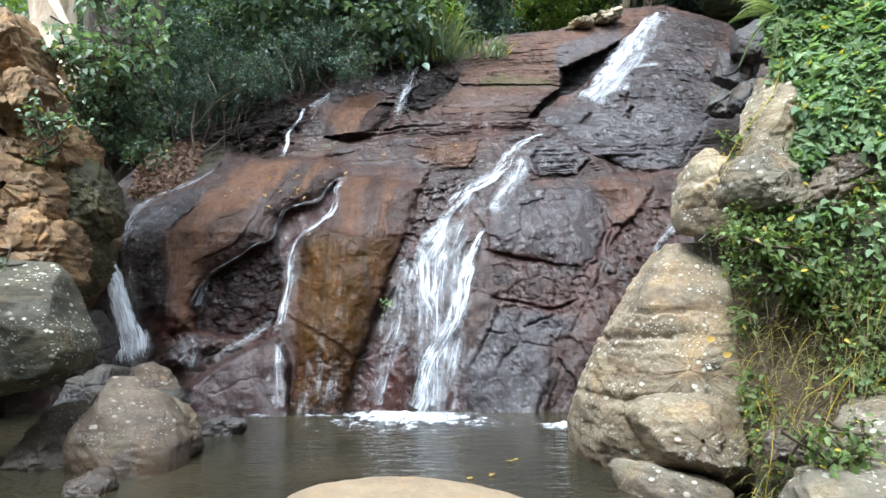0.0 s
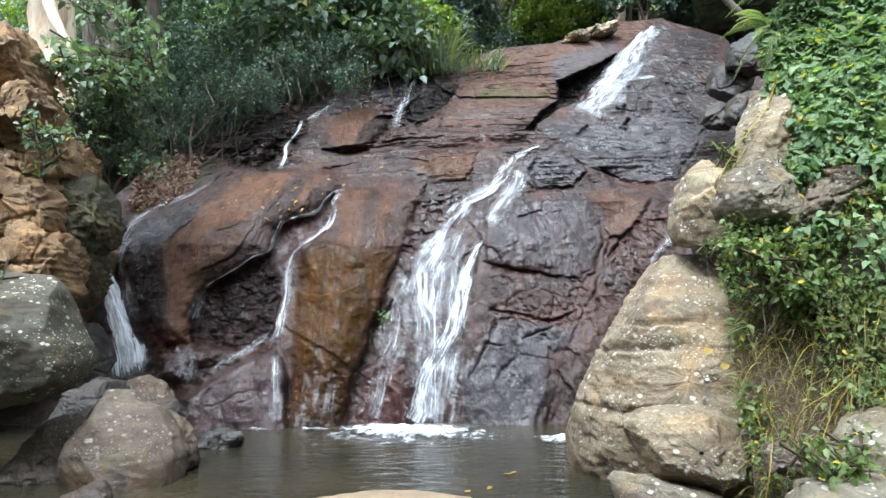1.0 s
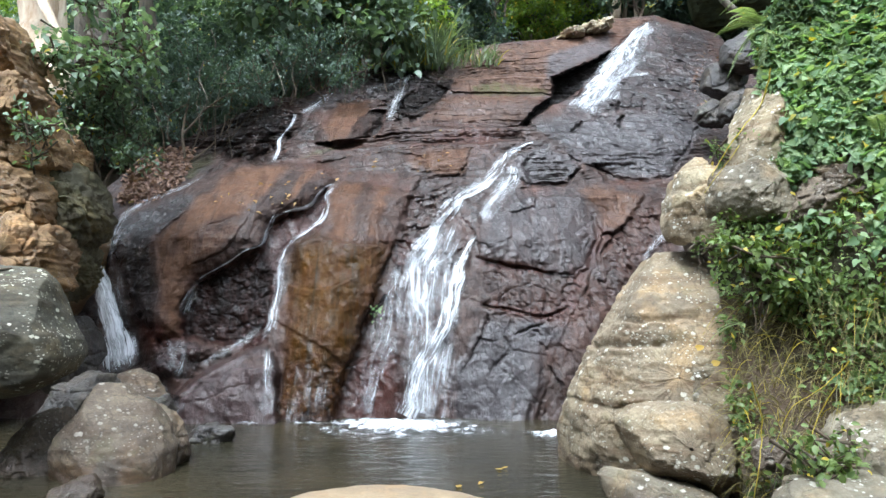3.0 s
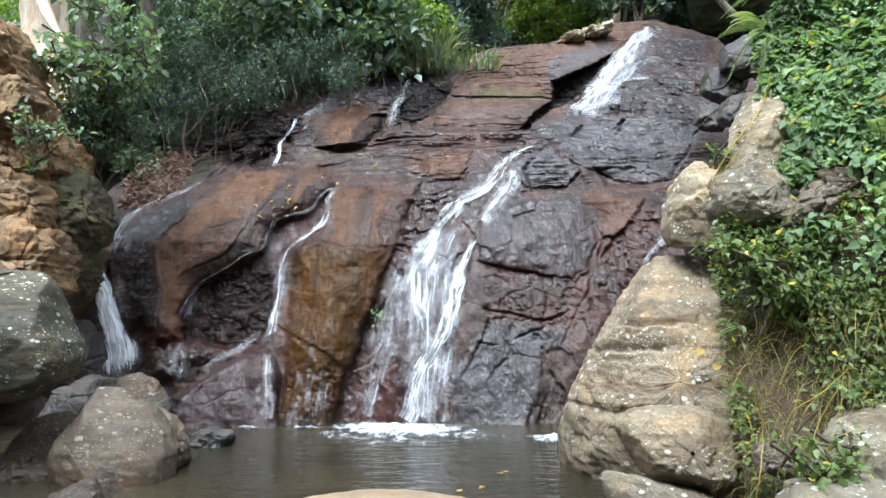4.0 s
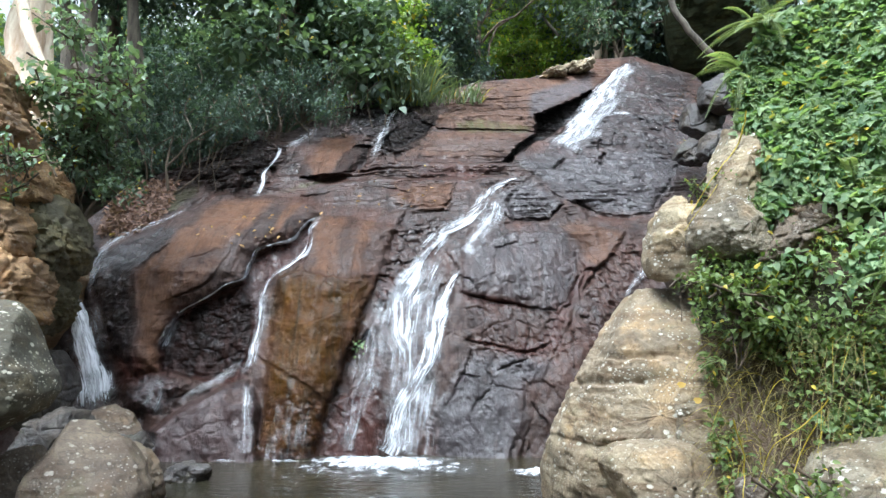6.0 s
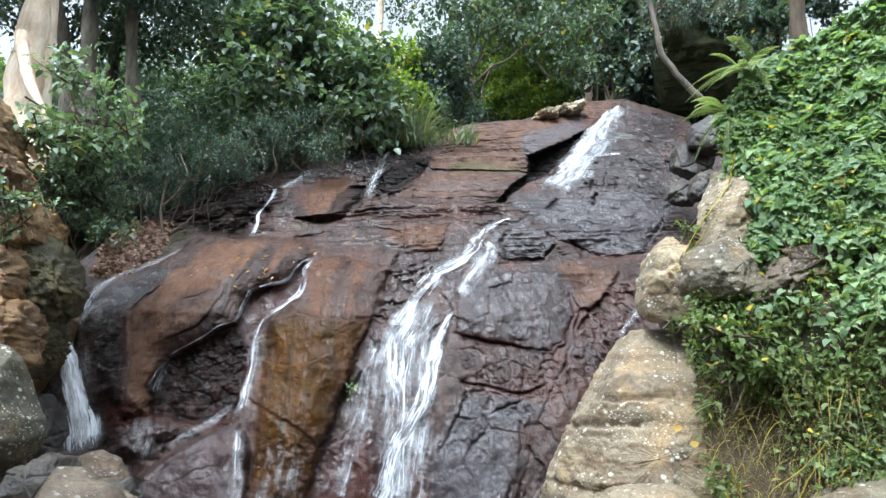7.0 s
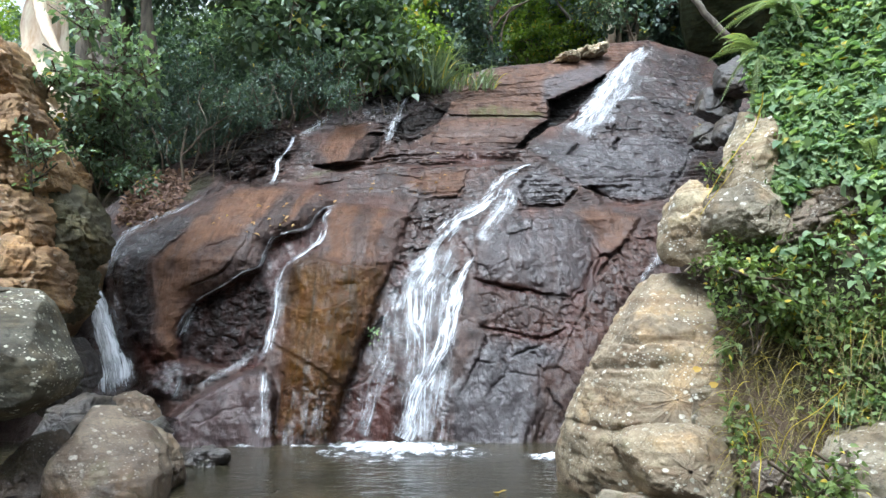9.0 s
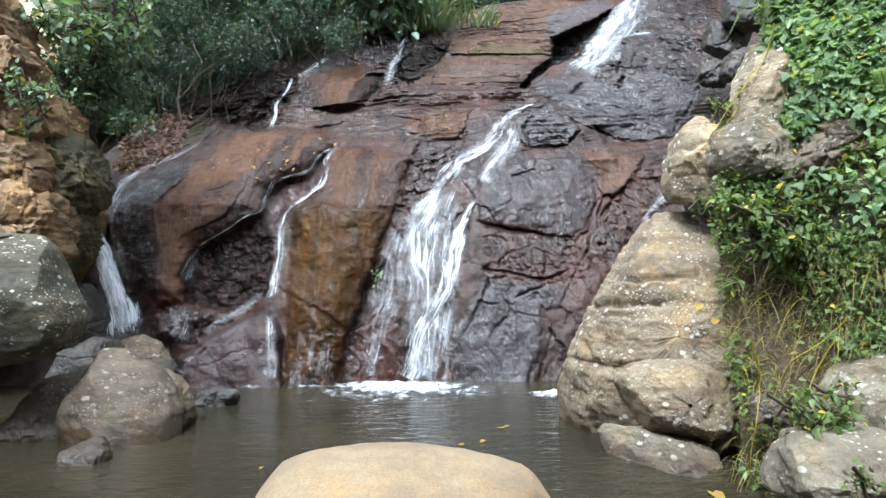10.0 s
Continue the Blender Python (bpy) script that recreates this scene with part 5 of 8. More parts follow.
def stone(name, label, material, y, outline, front=0.4, back=0.5, box=0.55, lean=0.0, slant=0.0, rough=0.05,
          strata=0.0, seed=0, n=(150, 90), sharp=0.0, facets=9, tall=1.0, crag=0.35, group="", cut=(0.74, 0.93), notches=()):
    """A boulder whose upright section at depth y is the outline in x and z; front and back are its depths."""
    q = np.array(outline, float)
    c = (q.min(0) + q.max(0)) / 2
    k = np.linspace(0, 1, 60, endpoint=False)[:, None]
    edge = np.concatenate([a + (b - a) * k for a, b in zip(q, np.roll(q, -1, 0))]) - c
    ang, rad = np.arctan2(edge[:, 1], edge[:, 0]), np.hypot(edge[:, 0], edge[:, 1])
    o = np.argsort(ang)
    th = np.linspace(-np.pi, np.pi, n[0], endpoint=False)
    r = np.interp(th, ang[o], rad[o], period=2 * np.pi)
    for _ in range(2):
        r = 0.25 * np.roll(r, 1) + 0.5 * r + 0.25 * np.roll(r, -1)
    ph = np.linspace(-np.pi / 2, np.pi / 2, n[1])[:, None]
    kr = np.cos(ph).clip(1e-4) ** box
    ks = np.sign(np.sin(ph)) * np.abs(np.sin(ph)) ** (0.5 + 0.5 * box)
    even = r.mean() + (r - r.mean()) * kr ** 1.5
    x, z = (even * kr * np.cos(th)).ravel(), (even * kr * np.sin(th)).ravel()
    depth = np.where(ks > 0, ks * front, ks * back) * np.ones((1, n[0]))
    p = np.stack([x, -depth.ravel(), z], 1)
    rng = np.random.default_rng(seed + 1000)
    for _ in range(facets):
        a = unit_vector(rng.normal(size=3) * np.array([1, 0.7, 1]) + np.array([0, -0.8, 0.25]))
        over = p @ a - rng.uniform(*cut) * (p @ a).max()
        p = p - np.outer(np.where(over > 0, over * 0.88, 0), a)
    nrm = p / np.array([r.mean(), 0.5 * (front + back), r.mean()]) ** 2
    nrm /= np.linalg.norm(nrm, axis=1)[:, None] + 1e-9
    w = p + np.array([c[0], y, c[1]])
    size = min(1.0, r.mean())
    d = rough * fbm(w, 1.3 / size, 4, 0.5, seed=seed) + crag * rough * fbm(w, 5 / size, 5, 0.6, seed=seed + 5, ridge=True)
    if sharp:
        f1, f2, rnd = cells(w[:, 0] * 1.9 + 0.5 * w[:, 1] + 0.25 * grain(w * 2.0, seed), w[:, 2] * 2.3 * tall + 0.4 * w[:, 1] + 0.25 * grain(w * 2.0, seed + 1), seed)
        d += sharp * (0.6 * (rnd - 0.5) - 0.5 * np.exp(-((f2 - f1) / 0.06) ** 2))
    if strata:
        lay = w[:, 2] + 0.07 * w[:, 0] + 0.10 * fbm(w, 1.5, 4, seed=seed + 9)
        d += strata * smooth(fbm(w, 1.1, 3, seed=seed + 2), -0.3, 0.5) * (1.3 * np.mod(lay * 3.3, 1) + 0.7 * np.mod(lay * 8.3 + 0.4, 1) - 1.0)
    for z0, tilt, depth, width in notches:   # worn grooves between two layers
        off = (w[:, 2] - z0 - tilt * w[:, 0] + 0.06 * fbm(w, 1.6, 3, seed=seed + 31)) / width
        d -= depth * np.exp(-np.where(off > 0, off * 0.45, off) ** 2) * smooth(fbm(w, 0.9, 3, seed=seed + 33), -0.7, 0.2)
    d -= 0.5 * rough + 0.25 * sharp
    p = p + nrm * d[:, None]
    push = lean * p[:, 2] + slant * p[:, 0]
    p += np.array([c[0], y, c[1]])
    eye = np.array(EYE)
    p = eye + (p - eye) * (1 + push / y)[:, None]
    ob = mesh_object(name, p, grid_faces(n[1], n[0], True), material)
    return tagged(ob, label, "rock", group)


# the tan buttress of boulders beside the pool
stone("buttress_boulder", "large tan sandstone boulder with lichen, standing in the pool", M_TAN, 7.2, ((1.39, 0.02), (1.45, 0.41), (1.58, 0.87), (1.70, 1.18), (1.75, 1.49), (2.04, 1.78), (2.18, 2.00), (2.45, 2.36), (2.79, 2.69), (2.96, 2.74), (3.18, 2.56), (3.43, 2.20), (3.60, 1.75), (3.62, 1.12), (3.52, 0.50), (3.36, -0.10), (3.03, -0.45), (1.48, -0.45)), front=0.75, back=1.0, slant=-0.45, lean=0.2, strata=0.018, rough=0.05, seed=3, n=(280, 180), facets=14, notches=((1.62, 0.04, 0.07, 0.022), (1.40, 0.03, 0.07, 0.022), (1.02, -0.12, 0.05, 0.02), (2.05, 0.1, 0.04, 0.02)), cut=(0.72, 0.93), box=0.5, crag=0.7)
stone("grey_ledge_boulder", "rounded grey-green stone resting against the tan boulder", M_GREY, 6.5, ((2.42, 1.17), (2.46, 1.38), (2.55, 1.55), (2.66, 1.65), (2.84, 1.69), (3.04, 1.63), (3.11, 1.43), (3.19, 1.17), (3.27, 0.98), (3.13, 0.79), (2.67, 0.77), (2.47, 0.94)), front=0.3, back=0.6, slant=-0.3, lean=0.3, seed=8, box=0.4, cut=(0.6, 0.9), facets=12)
stone("lower_boulder", "blocky tan boulder with white lichen spots over the pool", M_TAN, 6.2, ((1.83, 0.56), (1.87, 0.74), (1.99, 0.88), (2.19, 0.93), (2.55, 0.97), (2.88, 0.89), (2.94, 0.70), (2.91, 0.32), (2.83, 0.18), (2.58, 0.13), (2.34, 0.17), (2.09, 0.25), (1.88, 0.37)), front=0.3, back=0.7, slant=-0.3, lean=0.1, seed=12, n=(180, 110), box=0.34, facets=16, cut=(0.62, 0.92))
stone("foot_boulder", "grey wet boulder lying at the waterline", M_GREY, 6, ((1.42, 0.17), (1.45, 0.30), (1.62, 0.34), (1.92, 0.30), (2.29, 0.19), (2.60, 0.11), (2.82, 0.04), (2.87, -0.11), (2.81, -0.26), (2.54, -0.31), (2.01, -0.20), (1.64, -0.09), (1.46, 0.04)), front=0.35, back=0.6, slant=-0.55, seed=15, box=0.45, cut=(0.62, 0.9), facets=14)
stone("top_boulder", "layered tan sandstone block on top of the buttress", M_LICHEN, 7, ((2.64, 2.81), (2.69, 3.05), (2.80, 3.36), (2.98, 3.58), (3.25, 3.69), (3.38, 3.62), (3.32, 3.15), (3.27, 2.76), (3.35, 2.56), (3.12, 2.47), (2.87, 2.53), (2.70, 2.66)), front=0.45, back=0.6, slant=-0.3, lean=0.15, strata=0.025, seed=21, box=0.4, cut=(0.62, 0.9), facets=16, notches=((3.02, 0.05, 0.07, 0.04),))
stone("top_grey_boulder", "squat grey boulder with pale lichen on the buttress", M_GREY, 6.25, ((2.85, 2.92), (2.93, 3.21), (3.05, 3.39), (3.34, 3.48), (3.60, 3.34), (3.67, 2.96), (3.63, 2.67), (3.35, 2.62), (3.06, 2.67), (2.88, 2.72)), front=0.42, back=0.6, slant=-0.3, lean=0.15, seed=25, box=0.4, cut=(0.62, 0.9), facets=16)
stone("upright_stone", "pale upright slab of stone under the ivy", M_LICHEN, 6.6, ((3.01, 3.35), (3.19, 3.63), (3.35, 3.89), (3.52, 4.36), (3.62, 4.55), (3.71, 4.42), (3.79, 4.03), (3.91, 3.58), (3.95, 3.27), (3.57, 3.17), (3.08, 3.23)), front=0.3, back=0.5, lean=0.2, seed=29, box=0.45, cut=(0.6, 0.9), facets=14)
stone("bank_boulder", "grey-green lichened boulder under the plants", M_GREY, 4.3, ((2.41, 0.19), (2.41, 0.57), (2.44, 0.64), (2.64, 0.67), (2.95, 0.70), (3.18, 0.67), (3.33, 0.56), (3.31, 0.18)), front=0.4, back=0.6, lean=0.3, seed=33, box=0.38, cut=(0.62, 0.9), facets=14)
stone("bank_boulder", "pale lichened boulder against the plant bank", M_GREY, 4.8, ((3.03, 0.55), (3.12, 0.76), (3.26, 0.97), (3.44, 1.14), (3.75, 1.27), (3.99, 0.84), (3.93, 0.46), (3.37, 0.47)), front=0.35, back=0.6, lean=0.3, seed=36, box=0.42, cut=(0.62, 0.9), facets=14)
stone("bank_stone", "small brown stone lying in the dry grass", M_BROWN, 5.2, ((2.63, 0.53), (2.66, 0.71), (2.78, 0.78), (2.85, 0.69), (2.82, 0.50)), front=0.15, back=0.2, seed=38, n=(60, 40))
stone("bank_stone", "small brown stone lying in the dry grass", M_BROWN, 4.7, ((2.50, 0.25), (2.54, 0.38), (2.65, 0.41), (2.68, 0.25)), front=0.12, back=0.2, seed=39, n=(60, 40))
stone("crevice_rock", "dark rock in the cleft behind the ivy", M_BROWN, 7, ((2.88, 2.70), (3.24, 2.83), (4.21, 2.90), (4.44, 2.51), (4.24, 1.51), (3.54, 1.51), (3.13, 2.00)), front=0.3, back=0.8, slant=-0.5, lean=0.2, seed=41)
stone("bank_boulder", "weathered brown boulder half hidden by creepers", M_BROWN, 6, ((3.39, 2.65), (3.46, 2.90), (3.66, 3.24), (3.87, 3.45), (4.22, 3.50), (4.47, 3.40), (4.56, 3.05), (4.46, 2.74), (4.22, 2.68), (3.84, 2.76)), front=0.25, back=0.7, lean=0.25, strata=0.04, sharp=0.1, seed=43, n=(180, 110))
# the pale stone at the near edge of the pool
stone("foreground_boulder", "smooth pale sand-coloured boulder at the pool edge", M_SAND, 4.3, ((-1.31, 0.02), (-1.20, 0.31), (-1.13, 0.44), (-1.03, 0.55), (-0.84, 0.60), (-0.56, 0.62), (-0.22, 0.62), (0.12, 0.60), (0.34, 0.57), (0.61, 0.49), (0.70, 0.40), (0.81, 0.25), (0.90, -0.01), (0.78, -0.52), (-1.23, -0.49)), front=0.75, back=0.45, rough=0.02, facets=4, lean=0.6, seed=44, n=(180, 110), box=0.7)
# boulders on the far side of the pool
stone("shore_boulder", "big peaked grey-brown boulder standing in the pool", M_BROWN, 7.3, ((-4.19, -0.11), (-4.18, 0.30), (-3.98, 0.58), (-3.82, 0.78), (-3.72, 1.01), (-3.57, 1.02), (-3.38, 0.84), (-3.19, 0.77), (-3.01, 0.51), (-2.93, 0.25), (-2.93, 0.00), (-3.00, -0.38), (-4.01, -0.43)), front=0.5, back=0.5, lean=0.3, rough=0.03, seed=51, n=(180, 110), facets=9, box=0.62, cut=(0.8, 0.95), slant=0.0)
stone("shore_boulder", "rounded brown boulder behind the peaked one", M_BROWN, 7.75, ((-3.54, 0.71), (-3.30, 0.72), (-3.13, 0.62), (-3.02, 0.46), (-2.94, 0.21), (-2.93, -0.04), (-3.05, -0.24), (-3.52, -0.24)), front=0.3, back=0.3, lean=0.2, seed=54, cut=(0.65, 0.9), box=0.5)
stone("leaning_boulder", "huge dark olive boulder speckled with pale lichen", M_OLIVE, 7, ((-5.62, 2.40), (-4.76, 2.37), (-4.51, 2.33), (-4.37, 2.20), (-4.26, 1.94), (-4.15, 1.63), (-4.03, 1.48), (-3.97, 1.30), (-4.02, 1.11), (-4.21, 0.99), (-4.39, 0.87), (-4.59, 0.58), (-5.44, 0.40)), front=0.6, back=0.9, rough=0.04, lean=-0.1, seed=57, n=(180, 110), facets=14, box=0.5, cut=(0.66, 0.92))
stone("low_boulder", "low dark brown boulder wet at the waterline", M_BROWN, 7.5, ((-5.16, -0.15), (-4.98, 0.07), (-4.86, 0.20), (-4.66, 0.42), (-4.45, 0.66), (-4.27, 0.72), (-4.17, 0.63), (-4.12, 0.42), (-4.17, 0.22), (-4.26, -0.16)), front=0.35, back=0.4, seed=61, lean=0.4, cut=(0.7, 0.92), facets=12, box=0.5)
stone("pool_stone", "small grey stone half sunk in the pool", M_BROWN, 6.3, ((-3.73, 0.03), (-3.63, 0.12), (-3.36, 0.21), (-3.25, 0.23), (-3.17, 0.14), (-3.17, 0.02), (-3.24, -0.18), (-3.62, -0.18)), front=0.22, back=0.25, seed=64, lean=0.4, n=(90, 60), cut=(0.62, 0.9))
stone("pool_stone", "flat dark wet stone in the pool", M_DARK, 9, ((-3.43, 0.02), (-3.33, 0.18), (-3.16, 0.24), (-2.73, 0.21), (-2.69, 0.04), (-2.92, -0.10), (-3.32, -0.10)), front=0.16, back=0.2, seed=66, sharp=0.05, lean=0.3, n=(90, 60))
stone("splash_rock", "rounded olive stone below the narrow fall", M_BROWN, 9.6, ((-4.76, 0.54), (-4.68, 0.83), (-4.39, 0.94), (-4.14, 0.83), (-4.01, 0.53), (-4.13, 0.28), (-4.63, 0.20)), front=0.35, back=0.4, seed=68, lean=0.3, cut=(0.62, 0.9), facets=12)
stone("splash_rock", "brown stone in the water at the foot of the fall", M_DARK, 9.3, ((-4.20, 0.25), (-4.13, 0.53), (-3.84, 0.57), (-3.72, 0.37), (-3.75, 0.17)), front=0.3, back=0.3, seed=70, lean=0.3, n=(90, 60))
stone("splash_rock", "dark wet rock beside the narrow fall", M_DARK, 9.8, ((-6.03, 0.68), (-5.95, 1.27), (-5.73, 1.65), (-5.40, 1.74), (-5.16, 1.42), (-5.04, 0.94), (-5.22, 0.60), (-5.76, 0.52)), front=0.5, back=0.6, seed=72, lean=0.3, sharp=0.06)
stone("splash_rock", "dark wet rock low on the shore", M_DARK, 8.8, ((-5.30, 0.36), (-5.11, 0.80), (-4.68, 1.02), (-4.37, 0.95), (-4.27, 0.61), (-4.62, 0.28)), front=0.3, back=0.5, seed=74, lean=0.4, sharp=0.05)
# the orange cliff
stone("cliff_wall", "tall weathered cliff of orange and brown rock", M_CLIFF, 9.9, ((-8.51, -0.80), (-9.44, 6.59), (-7.45, 6.72), (-6.88, 6.43), (-6.65, 5.95), (-6.55, 5.38), (-6.23, 4.82), (-6.06, 4.36), (-5.77, 4.09), (-5.47, 3.63), (-5.40, 3.27), (-5.58, 2.74), (-5.71, 2.21), (-5.83, 1.69), (-5.72, 0.34), (-6.04, -0.80)), front=0.5, back=2.0, rough=0.1, strata=0.04, seed=81, n=(300, 220), sharp=0.16, tall=0.3, crag=0.6, slant=0.3, lean=0.1, box=0.3, facets=26, cut=(0.55, 0.92))
stone("cliff_block", "pale cliff slab under the tree", M_CLIFF, 9, ((-6.85, 4.88), (-7.00, 6.28), (-6.35, 6.14), (-6.10, 5.68), (-6.02, 5.24), (-6.15, 4.94)), front=0.4, back=0.9, rough=0.07, seed=85, sharp=0.1, tall=0.5, crag=0.7, strata=0.03, box=0.25, lean=0.1, facets=7, cut=(0.66, 0.92))
stone("cliff_block", "bright orange rounded cliff block", M_CLIFF, 8.6, ((-6.36, 4.43), (-6.35, 4.80), (-5.93, 4.97), (-5.62, 4.93), (-5.54, 4.72), (-5.66, 4.48), (-6.01, 4.36)), front=0.4, back=0.9, rough=0.07, seed=92, sharp=0.1, tall=0.5, crag=0.7, strata=0.03, box=0.25, lean=0.1, facets=7, cut=(0.66, 0.92))
stone("cliff_block", "brown layered cliff block", M_CLIFF, 9, ((-6.68, 3.82), (-6.76, 4.59), (-6.13, 4.61), (-5.71, 4.55), (-5.54, 4.21), (-5.57, 3.87), (-5.96, 3.78)), front=0.4, back=0.9, rough=0.07, seed=99, sharp=0.1, tall=0.5, crag=0.7, strata=0.03, box=0.25, lean=0.1, facets=7, cut=(0.66, 0.92))
stone("cliff_block", "orange layered cliff block", M_CLIFF, 8.8, ((-6.45, 2.96), (-6.54, 3.89), (-5.93, 3.94), (-5.52, 3.80), (-5.39, 3.38), (-5.39, 2.97), (-5.83, 2.88)), front=0.4, back=0.9, rough=0.07, seed=106, sharp=0.1, tall=0.5, crag=0.7, strata=0.03, box=0.25, lean=0.1, facets=7, cut=(0.66, 0.92))
stone("cliff_block", "brown cliff block over the dark boulder", M_CLIFF, 8.6, ((-6.25, 2.27), (-6.32, 3.02), (-5.73, 3.06), (-5.25, 2.98), (-5.11, 2.62), (-5.04, 2.10), (-5.13, 1.97), (-5.66, 2.31)), front=0.4, back=0.9, rough=0.07, seed=113, sharp=0.1, tall=0.5, crag=0.7, strata=0.03, box=0.25, lean=0.1, facets=7, cut=(0.66, 0.92))
stone("cliff_block", "mossy brown cliff column beside the fall", M_MOSSY, 9.5, ((-5.93, 2.69), (-6.04, 3.38), (-5.99, 3.93), (-5.78, 4.21), (-5.45, 4.04), (-5.18, 3.59), (-5.09, 3.19), (-5.23, 2.84), (-5.60, 2.60)), front=0.4, back=0.9, rough=0.07, seed=120, sharp=0.1, tall=0.5, crag=0.7, strata=0.03, box=0.25, lean=0.1, facets=7, cut=(0.66, 0.92))
stone("cliff_block", "dark cliff block beside the fall", M_MOSSY, 9.6, ((-5.96, 1.97), (-6.03, 2.75), (-5.71, 2.90), (-5.36, 2.85), (-5.30, 2.56), (-5.48, 2.12), (-5.72, 1.87)), front=0.4, back=0.9, rough=0.07, seed=127, sharp=0.1, tall=0.5, crag=0.7, strata=0.03, box=0.25, lean=0.1, facets=7, cut=(0.66, 0.92))
stone("cliff_block", "orange cliff edge block", M_CLIFF, 9.3, ((-5.95, 3.91), (-5.91, 4.51), (-5.69, 4.66), (-5.54, 4.31), (-5.49, 3.91), (-5.66, 3.76)), front=0.4, back=0.9, rough=0.07, seed=134, sharp=0.1, tall=0.5, crag=0.7, strata=0.03, box=0.25, lean=0.1, facets=7, cut=(0.66, 0.92))
# the overhanging rock above the falls
stone("overhang_rock", "huge dark mossy rock that overhangs the top of the falls", M_OVER, 19.5, ((7.31, 10.62), (7.45, 11.14), (8.03, 11.25), (9.79, 11.38), (10.36, 11.28), (11.22, 12.03), (14.59, 12.08), (15.94, 21.61), (8.37, 21.36), (8.01, 16.34), (8.13, 13.89), (7.73, 12.39), (7.09, 11.65)), front=1.2, back=3, rough=0.15, seed=95, n=(200, 140), facets=22, box=0.35, sharp=0.12, cut=(0.6, 0.9), strata=0.12)
stone("rim_slab", "pale weathered broken slab lying on the rock rim", M_LICHEN, 19.2, ((3.54, 10.33), (3.85, 10.59), (4.13, 10.74), (4.79, 10.79), (5.01, 10.67), (4.78, 10.47), (3.93, 10.29)), front=0.5, back=0.7, rough=0.10, seed=99, sharp=0.22, strata=0.10, facets=10, n=(120, 80), box=0.4)
stone("rim_slab", "flat pale slab with broken edges on the rock rim", M_LICHEN, 19.4, ((4.55, 10.71), (4.69, 10.96), (5.33, 11.11), (5.73, 11.10), (5.83, 10.92), (5.41, 10.71), (4.83, 10.60)), front=0.5, back=0.7, rough=0.10, seed=103, sharp=0.22, strata=0.10, facets=10, n=(120, 80), box=0.4)
stone("ledge_rock", "dark broken rock beside the upper fall", M_DARK, 14.2, ((6.21, 7.02), (6.33, 7.57), (6.89, 7.68), (7.43, 7.47), (7.37, 6.89), (6.81, 6.74)), front=0.3, back=0.5, seed=194, lean=0.4, sharp=0.08, n=(90, 60))
stone("ledge_rock", "dark broken rock beside the upper fall", M_DARK, 13.2, ((6.11, 6.07), (6.28, 6.53), (6.68, 6.67), (6.96, 6.27), (6.79, 5.88), (6.28, 5.85)), front=0.3, back=0.5, seed=195, lean=0.4, sharp=0.08, n=(90, 60))
stone("ledge_rock", "dark broken rock beside the upper fall", M_DARK, 14, ((5.92, 6.11), (6.02, 6.52), (6.37, 6.67), (6.68, 6.39), (6.58, 5.95)), front=0.3, back=0.5, seed=196, lean=0.4, sharp=0.08, n=(90, 60))
stone("ledge_rock", "dark broken rock beside the upper fall", M_DARK, 13.8, ((6.56, 7.44), (6.61, 8.02), (7.18, 8.31), (7.54, 7.74), (7.34, 7.17)), front=0.3, back=0.5, seed=197, lean=0.4, sharp=0.08, n=(90, 60))


# ---- water ----
def curve_through(pts, steps):
    """A smooth line through rows of numbers, steps points between two rows."""
    q = np.array(pts, float)
    q = np.concatenate([[2 * q[0] - q[1]], q, [2 * q[-1] - q[-2]]])
    t = np.linspace(0, 1, steps, endpoint=False)[:, None]
    out = []
    for a, b, c, d in zip(q[:-3], q[1:-2], q[2:-1], q[3:]):
        out.append(0.5 * (2 * b + (c - a) * t + (2 * a - 5 * b + 4 * c - d) * t ** 2 + (3 * b - a - 3 * c + d) * t ** 3))
    return np.concatenate(out + [q[-2:-1]])


